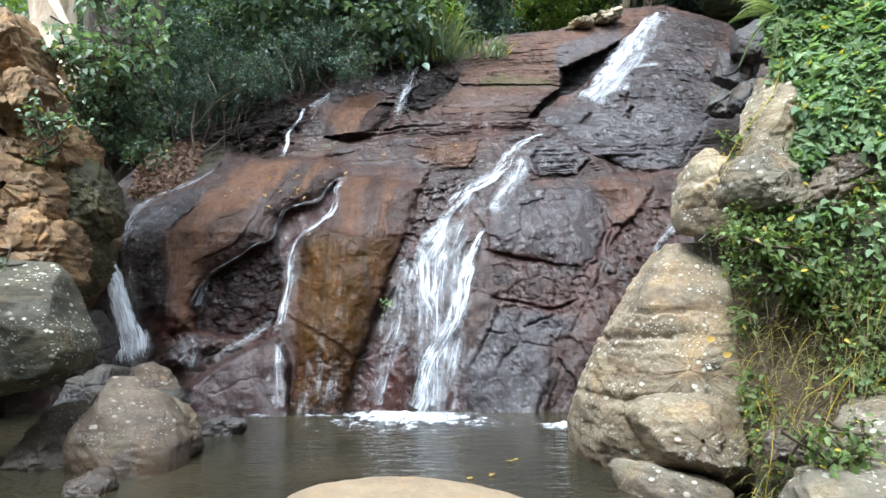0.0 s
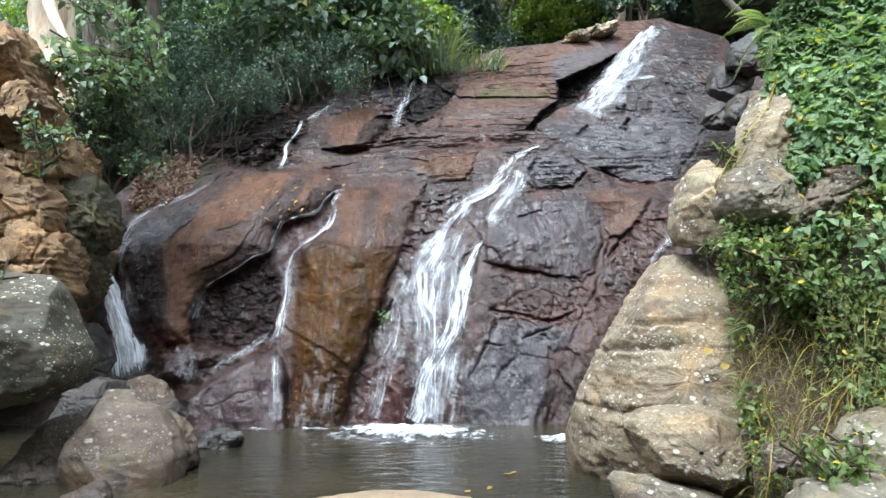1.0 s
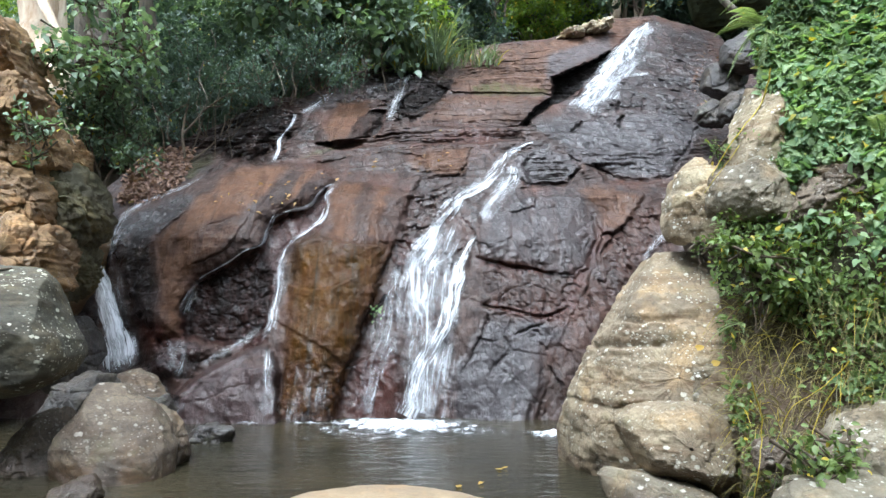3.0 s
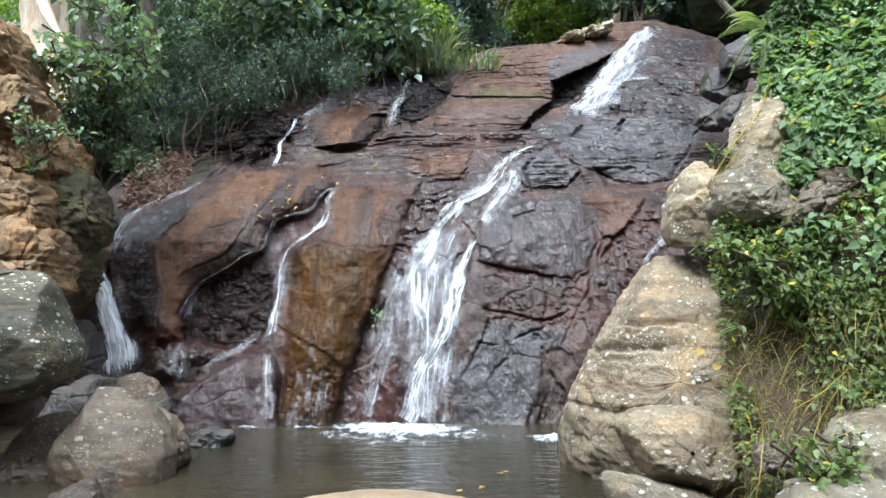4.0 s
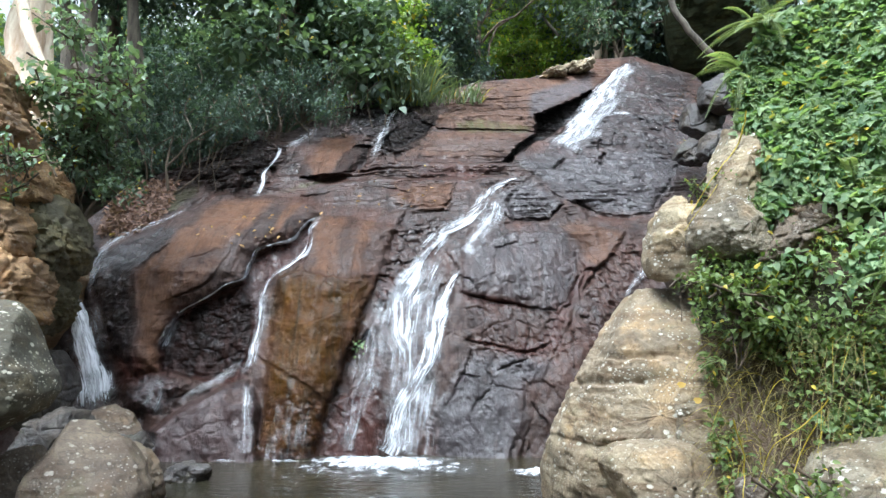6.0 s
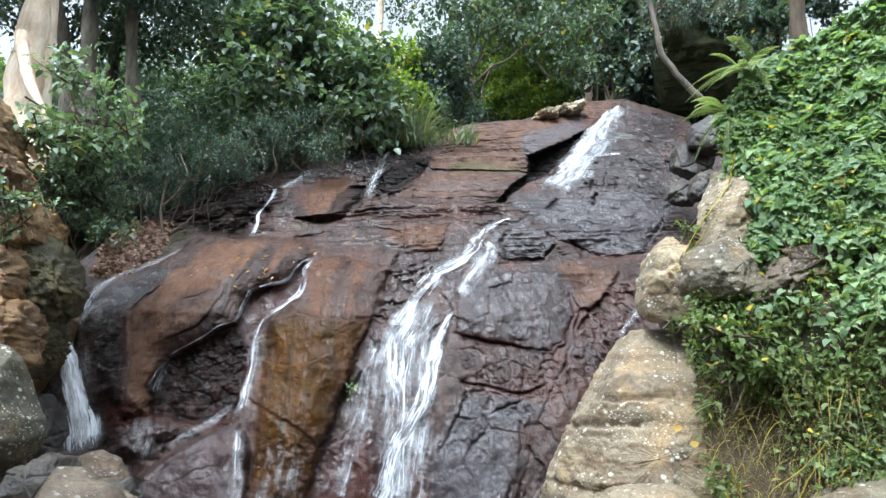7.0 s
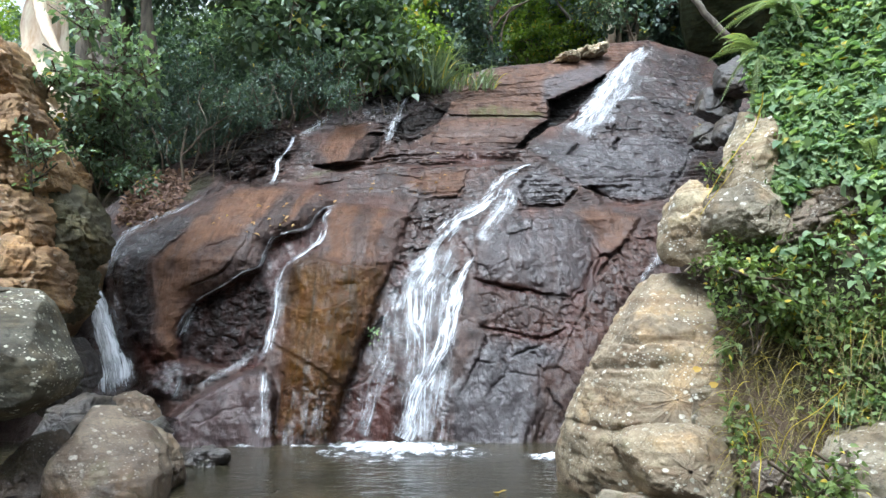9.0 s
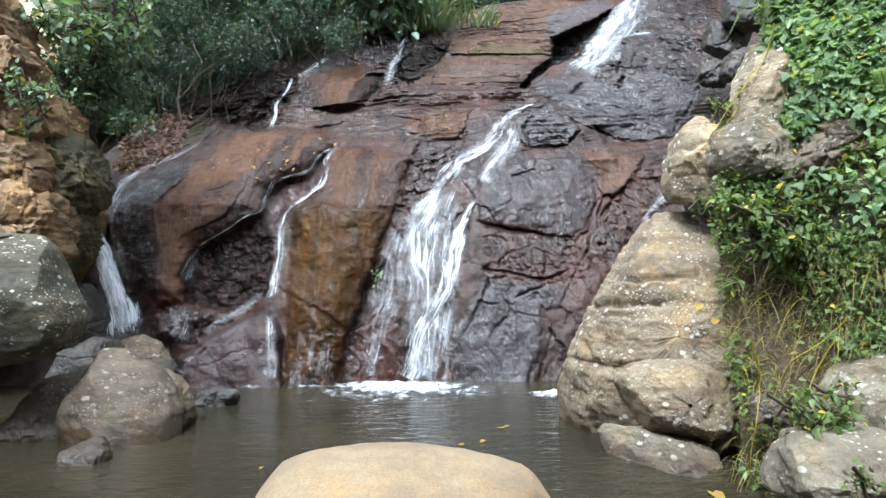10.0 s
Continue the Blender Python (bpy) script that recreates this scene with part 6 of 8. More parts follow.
def stream(name, label, material, *pts, out=0.05, body=1.0, seed=0, parent=None):
    """A sheet of water down the face; pts: x, z and width."""
    line = curve_through(pts, 16)
    line[:, 0] += np.minimum(0.2 * line[:, 2], 0.03) * grain(np.stack([line[:, 1] * 4.5, line[:, 0] * 4.5, 0 * line[:, 0] + seed], 1), seed + 7)
    n, m = len(line), 17
    s = np.concatenate([[0], np.cumsum(np.hypot(*np.diff(line[:, :2], axis=0).T))])
    tx, tz = np.gradient(line[:, 0]), np.gradient(line[:, 1])
    ln = np.hypot(tx, tz) + 1e-9
    k = np.linspace(-0.5, 0.5, m)
    wob = 1 + 0.42 * grain(np.stack([s * 2.2, 0 * s + seed, 0 * s], 1), seed)
    u = k[None, :] * (line[:, 2] * wob)[:, None]
    x = line[:, 0][:, None] + u * (-tz / ln)[:, None]
    z = line[:, 1][:, None] + u * (tx / ln)[:, None]
    p = on_face(x.ravel(), z.ravel(), 0.0).reshape(n, m, 3)
    eye = np.array(EYE)
    way = eye - p
    way /= np.linalg.norm(way, axis=2)[:, :, None]
    near = np.linalg.norm(eye - p, axis=2)
    lift_over = near.copy()
    for _ in range(3):
        pad = np.pad(lift_over, ((2, 2), (1, 1)), "edge")
        lift_over = np.minimum(lift_over, sum(pad[i:i + n, j:j + m] for i in range(5) for j in range(3)) / 15)
    p = p + way * (near - lift_over + out * (1 - 1.2 * np.abs(k) ** 2)[None, :])[:, :, None]
    cover = body * (1 - (2 * np.abs(k)) ** 3.2)[None, :] * np.ones((n, 1))
    ramp = np.linspace(0, 1, n)
    cover *= (0.4 + 0.6 * smooth(ramp, 0, 0.06))[:, None]
    if line[-1, 1] > 0.5:
        cover *= (1 - smooth(ramp, 0.8, 1.0))[:, None]
    uv = np.stack([u + 0.37 * seed, np.repeat(s[:, None], m, 1) + 1.7 * seed], -1).reshape(-1, 2)
    ob = mesh_object(name, p.reshape(-1, 3), grid_faces(n, m), material, parent, layers=[("cover", cover.ravel())], uv=uv)
    return ob if parent else tagged(ob, label, "waterfall")


def foam(label, x, y, rx, ry, body, seed):
    n, m = 30, 48
    r = np.linspace(0.02, 1, n)[:, None]
    a = np.linspace(0, 2 * np.pi, m, endpoint=False)[None, :]
    edge = 1 + 0.25 * grain(np.stack([2 * np.cos(a[0]), 2 * np.sin(a[0]), 0 * a[0] + seed], 1), seed)
    px, py = x + rx * r * np.cos(a) * edge, y + ry * r * np.sin(a) * edge
    p = np.stack([px, py, 0 * px], -1).reshape(-1, 3)
    p[:, 2] = 0.012 + (0.05 * (1 - np.repeat(r, m, 1).ravel()) ** 1.5) * (1 + fbm(p, 9, 3, seed=seed))
    cover = body * (1 - r ** 1.1) * np.ones((1, m))
    ob = mesh_object("foam", p, grid_faces(n, m, True), M_FOAM, layers=[("cover", cover.ravel())], uv=p[:, :2] * np.array([0.7, 1.9]))
    tagged(ob, label, "foam")


def waterfall(label, *sheets):
    base = new("waterfall")
    tagged(base, label, "waterfall")
    x, z = sheets[0][1][-1][:2]
    base.location = on_face(x, z)[0]
    bpy.context.view_layer.update()
    for i, (material, pts, out, body) in enumerate(sheets):
        ob = stream("water_sheet", "", material, *pts, out=out, body=body, seed=i + len(label), parent=base)
        ob.matrix_parent_inverse = base.matrix_world.inverted()


waterfall("white main cascade tumbling over dark rock into the pool",
          (M_FALL, ((2.52, 5.88, 0.10), (2.09, 5.70, 0.16), (1.67, 5.38, 0.24), (1.35, 4.88, 0.28), (0.97, 4.48, 0.36), (0.56, 4.19, 0.46), (0.23, 3.79, 0.52), (-0.02, 3.35, 0.56), (-0.27, 2.88, 0.62), (-0.41, 2.32, 0.50)), 0.06, 0.9),
          (M_FALL, ((0.82, 3.30, 0.10), (0.65, 3.00, 0.20), (0.47, 2.54, 0.30), (0.32, 2.00, 0.36), (0.17, 1.47, 0.42), (-0.10, 1.00, 0.50), (-0.31, 0.53, 0.52), (-0.44, 0.04, 0.60)), 0.08, 0.92),
          (M_FALL, ((0.03, 3.23, 0.40), (-0.23, 2.65, 0.55), (-0.25, 2.00, 0.50), (-0.06, 1.39, 0.36)), 0.06, 0.84),
          (M_VEIL, ((-0.56, 2.65, 0.50), (-0.80, 2.00, 0.60), (-0.87, 1.39, 0.60), (-1.03, 0.71, 0.55), (-1.19, 0.13, 0.50)), 0.05, 0.75),
          (M_VEIL, ((0.25, 1.49, 0.40), (0.10, 0.81, 0.80), (-0.03, 0.04, 0.95)), 0.06, 0.84),
          (M_VEIL, ((0.26, 3.61, 0.70), (-0.02, 2.77, 1.30), (-0.15, 1.90, 1.30), (-0.20, 1.00, 1.05), (-0.23, 0.04, 1.15)), 0.06, 0.84),
          (M_VEIL, ((1.74, 5.09, 0.30), (1.55, 4.52, 0.60), (1.18, 4.01, 0.62), (0.88, 3.48, 0.50)), 0.05, 0.95))
waterfall("white upper fall sliding over black rock",
          (M_FALL, ((7.28, 11.57, 0.16), (6.53, 10.86, 0.30), (5.77, 9.90, 0.36), (5.04, 8.87, 0.42), (4.38, 7.94, 0.44), (3.79, 7.32, 0.50), (3.39, 7.02, 0.50)), 0.08, 0.98),
          (M_VEIL, ((7.23, 11.43, 0.30), (6.23, 10.23, 0.80), (5.54, 9.16, 1.00), (4.80, 8.20, 1.00), (4.10, 7.21, 0.90), (3.73, 6.61, 0.80)), 0.06, 1.05),
          (M_VEIL, ((6.83, 10.66, 0.35), (6.34, 9.76, 0.70), (5.78, 8.61, 0.90)), 0.05, 0.62),
          (M_VEIL, ((6.19, 8.62, 0.20), (5.52, 8.56, 0.22), (4.80, 8.33, 0.20)), 0.05, 0.85))
waterfall("narrow white fall dropping beside the mossy cliff",
          (M_FALL, ((-6.49, 2.68, 0.25), (-6.21, 2.30, 0.35), (-5.94, 1.83, 0.39), (-5.68, 1.38, 0.44), (-5.50, 1.04, 0.59), (-5.36, 0.67, 0.86),), 0.7, 1.5),
          (M_FALL, ((-6.45, 2.62, 0.19), (-6.13, 2.19, 0.27), (-5.83, 1.68, 0.30), (-5.58, 1.19, 0.49), (-5.33, 0.63, 1.06),), 0.8, 1.2),
          (M_VEIL, ((-4.92, 4.75, 0.10), (-5.31, 4.39, 0.19), (-5.77, 4.09, 0.21), (-6.14, 3.80, 0.27), (-6.23, 3.46, 0.20), (-6.22, 3.08, 0.17), (-6.23, 2.62, 0.21),), 0.05, 0.95),
          (M_VEIL, ((-6.14, 3.44, 0.22), (-6.20, 2.85, 0.54), (-5.90, 2.09, 0.62), (-5.56, 1.28, 0.69), (-5.31, 0.72, 0.77),), 0.09, 0.7))
waterfall("thin white trickle down the golden rock",
          (M_FALL, ((-2.03, 4.53, 0.12), (-2.20, 4.25, 0.12), (-2.21, 3.95, 0.12), (-2.25, 3.69, 0.15), (-2.46, 3.43, 0.15), (-2.70, 3.23, 0.11), (-2.88, 3.02, 0.11), (-2.93, 2.74, 0.11), (-2.94, 2.41, 0.11), (-2.94, 1.98, 0.11), (-2.95, 1.62, 0.13), (-3.01, 1.37, 0.11), (-3.15, 1.26, 0.12), (-3.26, 1.20, 0.11)), 0.05, 0.9),
          (M_FALL, ((-2.96, 1.20, 0.08), (-2.92, 0.89, 0.12), (-2.90, 0.52, 0.12), (-2.88, 0.12, 0.15)), 0.05, 0.66),
          (M_VEIL, ((-2.89, 2.92, 0.22), (-2.88, 2.30, 0.30), (-2.89, 1.78, 0.34), (-2.90, 1.33, 0.36)), 0.04, 0.8))
# white strands draw thin water and also the glints of wet rock
waterfall("glinting film of water in the dark hollow",
          (M_VEIL, ((-4.41, 2.31, 0.17), (-4.48, 1.99, 0.29), (-4.50, 1.68, 0.24),), 0.04, 0.95),
          (M_VEIL, ((-2.99, 1.69, 0.10), (-3.33, 1.29, 0.18), (-3.77, 0.98, 0.22), (-4.10, 0.72, 0.23),), 0.04, 0.7))
# thin water here too, with glints drawn as white strands
waterfall("thin film of water over the low wet rocks",
          (M_VEIL, ((-4.62, 1.29, 0.60), (-4.55, 1.00, 0.78), (-4.62, 0.68, 0.67),), 0.04, 0.72),
          (M_VEIL, ((-4.63, 0.58, 0.17), (-4.55, 0.32, 0.23), (-4.34, 0.06, 0.37),), 0.06, 1),
          (M_VEIL, ((-2.91, 1.15, 0.24), (-2.87, 0.73, 0.35), (-2.77, 0.06, 0.38),), 0.04, 0.72))
# wrinkled glints near the waterline, drawn as white strands in a thin film
waterfall("thin wrinkled film of water at the foot of the golden rock",
          (M_VEIL, ((-2.18, 0.82, 0.68), (-2.18, 0.45, 0.87), (-2.17, -0.03, 0.94),), 0.03, 0.6))
waterfall("thin trickle along the lip of the dark hollow",
          (M_FALL, ((-2.05, 4.51, 0.10), (-2.32, 4.39, 0.11), (-2.55, 3.96, 0.11), (-2.94, 3.82, 0.10), (-3.22, 3.68, 0.12), (-3.29, 3.38, 0.11), (-3.38, 3.07, 0.12), (-3.65, 2.94, 0.10), (-3.95, 2.69, 0.10), (-4.39, 2.37, 0.12), (-4.56, 1.92, 0.20), (-4.56, 1.77, 0.20)), 0.07, 1.05))
waterfall("small white trickle between dark boulders",
          (M_FALL, ((-3.55, 6.84, 0.12), (-3.55, 6.42, 0.11), (-3.65, 5.93, 0.17), (-3.62, 5.43, 0.19), (-3.67, 5.04, 0.23),), 0.05, 0.95),
          (M_VEIL, ((-2.68, 7.80, 0.12), (-2.90, 7.36, 0.30), (-3.17, 6.98, 0.38), (-3.48, 6.67, 0.23),), 0.04, 0.9))
waterfall("thin glinting film of water over black blocks",
          (M_VEIL, ((-0.39, 9.14, 0.13), (-0.79, 8.30, 0.22), (-0.94, 7.49, 0.30), (-1.09, 6.88, 0.41), (-1.18, 6.28, 0.25),), 0.04, 0.9),
          (M_VEIL, ((-1.93, 7.76, 0.31), (-1.18, 8.03, 0.47), (-0.42, 8.72, 0.43), (0.08, 8.92, 0.23),), 0.03, 0.62))
waterfall("short white spout beside the tan boulders",
          (M_VEIL, ((5.03, 3.63, 0.12), (4.73, 3.42, 0.18), (4.44, 3.22, 0.23), (4.15, 2.91, 0.18), (3.92, 2.57, 0.13),), 0.05, 0.8))
foam("white foam where the main cascade meets the pool", -0.58, 10.30, 1.55, 0.66, 1.6, 48)
foam("faint ripples of foam drifting from the main cascade", -0.49, 10.08, 1.93, 1.10, 1, 52)
foam("white foam at the foot of the jointed rock", 1.76, 9.46, 0.50, 0.40, 1.5, 42)
foam("thin foam by the shore stones", -4.63, 10.30, 0.47, 0.25, 1.25, 29)
foam("faint foam under the trickle", -2.87, 10.30, 0.50, 0.12, 0.7, 28)
foam("faint foam streaks under the golden rock", -2.00, 10.30, 0.69, 0.14, 0.72, 40)


# ---- plant helpers ----
def unit(a):
    return a / (np.linalg.norm(a, axis=-1, keepdims=True) + 1e-9)


def leaf_arrays(c, axis, nrm, length, width, heart=False, curl=0.25):
    """Leaves folded along the midrib: verts and triangles."""
    axis = unit(axis)
    side = unit(np.cross(axis, nrm))
    nrm = np.cross(side, axis)
    L, W = np.broadcast_to(length, len(c))[:, None], np.broadcast_to(width, len(c))[:, None]
    if heart:
        shape = [(0.40, 0, -0.07), (0, 0, 0), (-0.10, 0.28, 0.05), (0.2, 0.5, 0.08), (0.6, 0.33, 0), (1, 0, -curl),
                 (0.6, -0.33, 0), (0.2, -0.5, 0.08), (-0.10, -0.28, 0.05)]
        tri = [(0, i, i % 8 + 1) for i in range(1, 9)]
    else:
        shape = [(0.5, 0, -0.05), (0, 0, 0), (0.28, 0.42, 0.06), (0.68, 0.36, 0.03), (1, 0, -curl), (0.68, -0.36, 0.03), (0.28, -0.42, 0.06)]
        tri = [(0, i, i % 6 + 1) for i in range(1, 7)]
    v = np.stack([c + a * L * axis + b * W * side + h * L * nrm for a, b, h in shape], 1)
    k = len(shape)
    f = np.array(tri)[None] + (np.arange(len(c)) * k)[:, None, None]
    return v.reshape(-1, 3), f.reshape(-1, 3)


def leaves_object(name, material, c, axis, nrm, length, width, parent=None, heart=False, curl=0.25, label=""):
    v, f = leaf_arrays(c, axis, nrm, length, width, heart, curl)
    return mesh_object(name, v, f, material, parent, label)


def tube_arrays(path, radii, sides=8):
    path, radii = np.asarray(path, float), np.asarray(radii, float)
    t = unit(np.gradient(path, axis=0))
    ref = np.array([0.3, 0.9, 0.2])
    a = unit(np.cross(t, ref))
    b = np.cross(t, a)
    th = np.linspace(0, 2 * np.pi, sides, endpoint=False)
    ring = path[:, None] + radii[:, None, None] * (np.cos(th)[None, :, None] * a[:, None] + np.sin(th)[None, :, None] * b[:, None])
    v = np.concatenate([ring.reshape(-1, 3), path[-1:] + t[-1:] * radii[-1]])
    n = len(path)
    cap = np.stack([(n - 1) * sides + np.arange(sides), (n - 1) * sides + (np.arange(sides) + 1) % sides, np.full(sides, n * sides)], 1)
    return v, [grid_faces(n, sides, True), cap]


def join_arrays(items):
    vs, quads, tris, o = [], [], [], 0
    for v, fs in items:
        vs.append(v)
        for f in fs:
            (quads if f.shape[1] == 4 else tris).append(f + o)
        o += len(v)
    return np.concatenate(vs), [np.concatenate(g) for g in (quads, tris) if g]


def blades(rng, roots, heading, length, width, droop=0.7, spread=0.5):
    """Long grass blades: ribbons that rise and bow over."""
    n, k = len(roots), 6
    d = unit(heading + spread * rng.normal(size=(n, 3)))
    L = length * rng.uniform(0.5, 1.15, n)
    side = unit(np.cross(d, rng.normal(size=(n, 3))))
    v = np.zeros((n, k, 2, 3))
    for i in range(k):
        s = i / (k - 1)
        c = roots + d * (L * s)[:, None]
        c[:, 2] -= droop * L * s * s
        w = width * (1 - s) ** 0.6 + 0.001
        v[:, i, 0], v[:, i, 1] = c - side * w / 2, c + side * w / 2
    q = np.array([(2 * i, 2 * i + 1, 2 * i + 3, 2 * i + 2) for i in range(k - 1)])
    return v.reshape(-1, 3), (q[None] + (np.arange(n) * 2 * k)[:, None, None]).reshape(-1, 4)


def crooked(rng, a, b, n=8, wander=0.06):
    a, b = np.array(a, float), np.array(b, float)
    s = np.linspace(0, 1, n)[:, None]
    ph = rng.uniform(0, 6.3, 6)
    amp = wander * np.linalg.norm(b - a)
    w = np.stack([np.sin(s[:, 0] * 5 + ph[i]) * np.sin(s[:, 0] * np.pi) + 0.5 * np.sin(s[:, 0] * 11 + ph[i + 3]) * np.sin(s[:, 0] * np.pi) for i in range(3)], 1)
    return a + (b - a) * s + amp * w


def plant(name, label, category, base, lobes, leaf, count, leaf_material, bark=None, stem=0.05, seed=0, group="",
          droop=0.35, twig=14, narrow=0.45, heart=False, stems=1, density=0.55, deep=True):
    """A shrub or tree: stems from its base to lobes (x, y, z, radius) given from the base, and leaves on twigs in the lobes."""
    rng = np.random.default_rng(seed)
    root = new(name)
    root.location = base
    tagged(root, label, category, group)
    lobes = np.array(lobes, float)
    wood, limbs, twigs = [], [], []
    for i in range(stems):
        tgt = lobes[i % len(lobes), :3]
        foot = np.array([rng.normal() * stem * 2, rng.normal() * stem * 2, (min(0.0, ground_z(base[0], base[1])[0] - base[2]) if deep else 0.0) - 0.3])
        path = crooked(rng, foot, tgt, 12)
        wood.append(tube_arrays(path, np.linspace(stem, stem * 0.3, 12), 9))
        for lb in lobes:
            k = rng.integers(3, 9)
            limbs.append(tube_arrays(crooked(rng, path[k], lb[:3] + rng.normal(size=3) * lb[3] * 0.4, 8), np.linspace(stem * 0.42, stem * 0.08, 8), 6))
    share = lobes[:, 3] ** 2
    which = rng.choice(len(lobes), max(count // twig, 1), p=share / share.sum())
    d = unit(rng.normal(size=(len(which), 3)))
    r = rng.uniform(0.35, 1.0, len(which)) ** density
    squash = np.array([1, 1, 0.8])
    tips = lobes[which, :3] + d * squash * (r * lobes[which, 3])[:, None] * (1 + 0.35 * grain(d * 2.1 + which[:, None] * 3.7, seed))[:, None]
    aim = unit(d + np.array([0, 0, 0.15]) + 0.5 * rng.normal(size=d.shape))
    for j in rng.choice(len(tips), min(60, len(tips)), replace=False):
        twigs.append(tube_arrays(np.stack([tips[j] - aim[j] * leaf * 3.5, tips[j] - aim[j] * leaf * 1.5, tips[j] + aim[j] * leaf]), np.array([0.012, 0.009, 0.004]) * (1 + leaf * 4), 4))
    v, f = join_arrays(wood)
    trunk = mesh_object("trunk", v, f, bark or M_TWIG, root)
    for v, f in limbs:
        mesh_object("limb", v, f, bark or M_TWIG, trunk)
    tagged(mesh_object("twig_spray", *join_arrays(twigs), bark or M_TWIG, trunk), kind="stuff")
    k = np.repeat(np.arange(len(tips)), twig)
    s = rng.uniform(-1, 1.0, len(k))
    c = tips[k] + aim[k] * (s * leaf * 2.0)[:, None] + rng.normal(size=(len(k), 3)) * leaf * 0.55
    ax = unit(aim[k] * 0.6 + 0.8 * rng.normal(size=(len(k), 3)) - np.array([0, 0, droop]))
    nr = unit(np.array([0, -0.25, 1.0]) + 0.55 * rng.normal(size=(len(k), 3)))
    L = leaf * rng.uniform(0.55, 1.2, len(k))
    tagged(leaves_object("crown", leaf_material, c, ax, nr, L, L * narrow * 1.5, root, heart), kind="stuff")
    return root


def fern(label, base, heading, fronds, length, seed=0):
    rng = np.random.default_rng(seed)
    root = new("fern")
    root.location = base
    tagged(root, label, "fern", "ferns")
    h = np.array(heading, float)
    for i in range(fronds):
        d = unit(h + 0.75 * rng.normal(size=3) * np.array([1, 1, 0.5]))
        L = length * rng.uniform(0.7, 1.1)
        s = np.linspace(0, 1, 36)
        path = d * (L * s)[:, None] + np.array([0, 0, 1.0]) * (L * (0.25 * s - 0.62 * s ** 2))[:, None]
        t = unit(np.gradient(path, axis=0))
        side = unit(np.cross(t, np.array([0, 0, 1.0]) + 0.2 * rng.normal(size=3)))
        up = np.cross(side, t)
        k = np.arange(3, 36)
        span = L * 0.11 * np.sin(np.pi * (0.14 + 0.86 * s[k])) ** 0.8
        va, fa = leaf_arrays(np.concatenate([path[k], path[k]]), np.concatenate([side[k] + 0.45 * t[k], -side[k] + 0.45 * t[k]]),
                             np.concatenate([up[k], up[k]]), np.tile(span, 2), np.full(2 * len(k), L * 0.017), curl=0.15)
        frond = mesh_object("frond", *tube_arrays(path, np.linspace(0.006, 0.002, 36) * (0.5 + L), 5), M_FERN, root)
        tagged(mesh_object("frond_blade", va, fa, M_FERN, frond), kind="stuff")


def vine(label, material, radius, *pts, name="vine", category="vine", group="dry vines"):
    path = curve_through(pts, 8)
    path = path + 0.012 * np.stack([fbm(path, 6.0, 2, seed=i) for i in range(3)], 1)
    base = path[0]
    ob = mesh_object(name, *tube_arrays(path - base, np.linspace(radius, radius * 0.5, len(path)), 6), material)
    ob.location = base
    tagged(ob, label, category, group)


M_IVY = leaf_stuff("bright_ivy_leaf", (0.115, 0.2, 0.1), (0.37, 0.46, 0.24), 0.025, 0.4, 0.6)
M_SMALL = leaf_stuff("bank_herb_leaf", (0.085, 0.13, 0.04), (0.22, 0.29, 0.1), 0.05, 0.35)
M_FERN = leaf_stuff("fern_leaf", (0.17, 0.22, 0.1), (0.29, 0.35, 0.17), 0.02, 0.4)
M_SHRUB = leaf_stuff("pale_shrub_leaf", (0.11, 0.17, 0.105), (0.26, 0.345, 0.22), 0.01, 0.35)
M_BROAD = leaf_stuff("broad_dull_leaf", (0.062, 0.098, 0.066), (0.175, 0.235, 0.155), 0.015, 0.35)
M_DEEP = leaf_stuff("deep_green_leaf", (0.036, 0.064, 0.054), (0.115, 0.165, 0.125), 0.005, 0.3)
M_LIME = leaf_stuff("lime_green_leaf", (0.10, 0.17, 0.025), (0.24, 0.32, 0.05), 0.06, 0.45)
M_REED = leaf_stuff("reed_blade", (0.09, 0.125, 0.065), (0.21, 0.26, 0.15), 0.05, 0.35)
M_STRAW = leaf_stuff("dry_grass_blade", (0.11, 0.10, 0.03), (0.30, 0.24, 0.09), 0.1, 0.3)
M_DEAD = leaf_stuff("dead_leaf", (0.11, 0.06, 0.042), (0.27, 0.165, 0.115), 0.005, 0.15, 0.7)
M_AMBER = leaf_stuff("amber_leaf", (0.3, 0.16, 0.05), (0.44, 0.27, 0.09), 0.05, 0.3, 0.5)


# ---- the bank of earth beside the buttress ----
def bank_y(x, z):
    y = 5.7 - 0.85 * (x - 2.6) + 0.5 * z
    y = np.maximum(y, 3.6 + 0.45 * z - 0.25 * (x - 5))
    p = np.stack([x, z, 0 * x], 1)
    return y + 0.2 * fbm(p, 0.8, 4, seed=91)


# the edge of the bank against the boulders, and its brow
LEFT_Z = (-0.18, 0.65, 1.65, 2.34, 2.85, 3.51, 4.48, 5.08, 5.63)
LEFT_X = (2.58, 2.78, 2.94, 2.96, 3.10, 3.33, 3.73, 3.82, 4.14)
TOP_X = (4.14, 4.55, 4.99, 5.44)
TOP_Z = (5.63, 5.81, 6.05, 6.26)


def bank_left(z):
    return np.interp(z, LEFT_Z, LEFT_X)


def bank_top(x):
    return np.interp(x, TOP_X, TOP_Z)


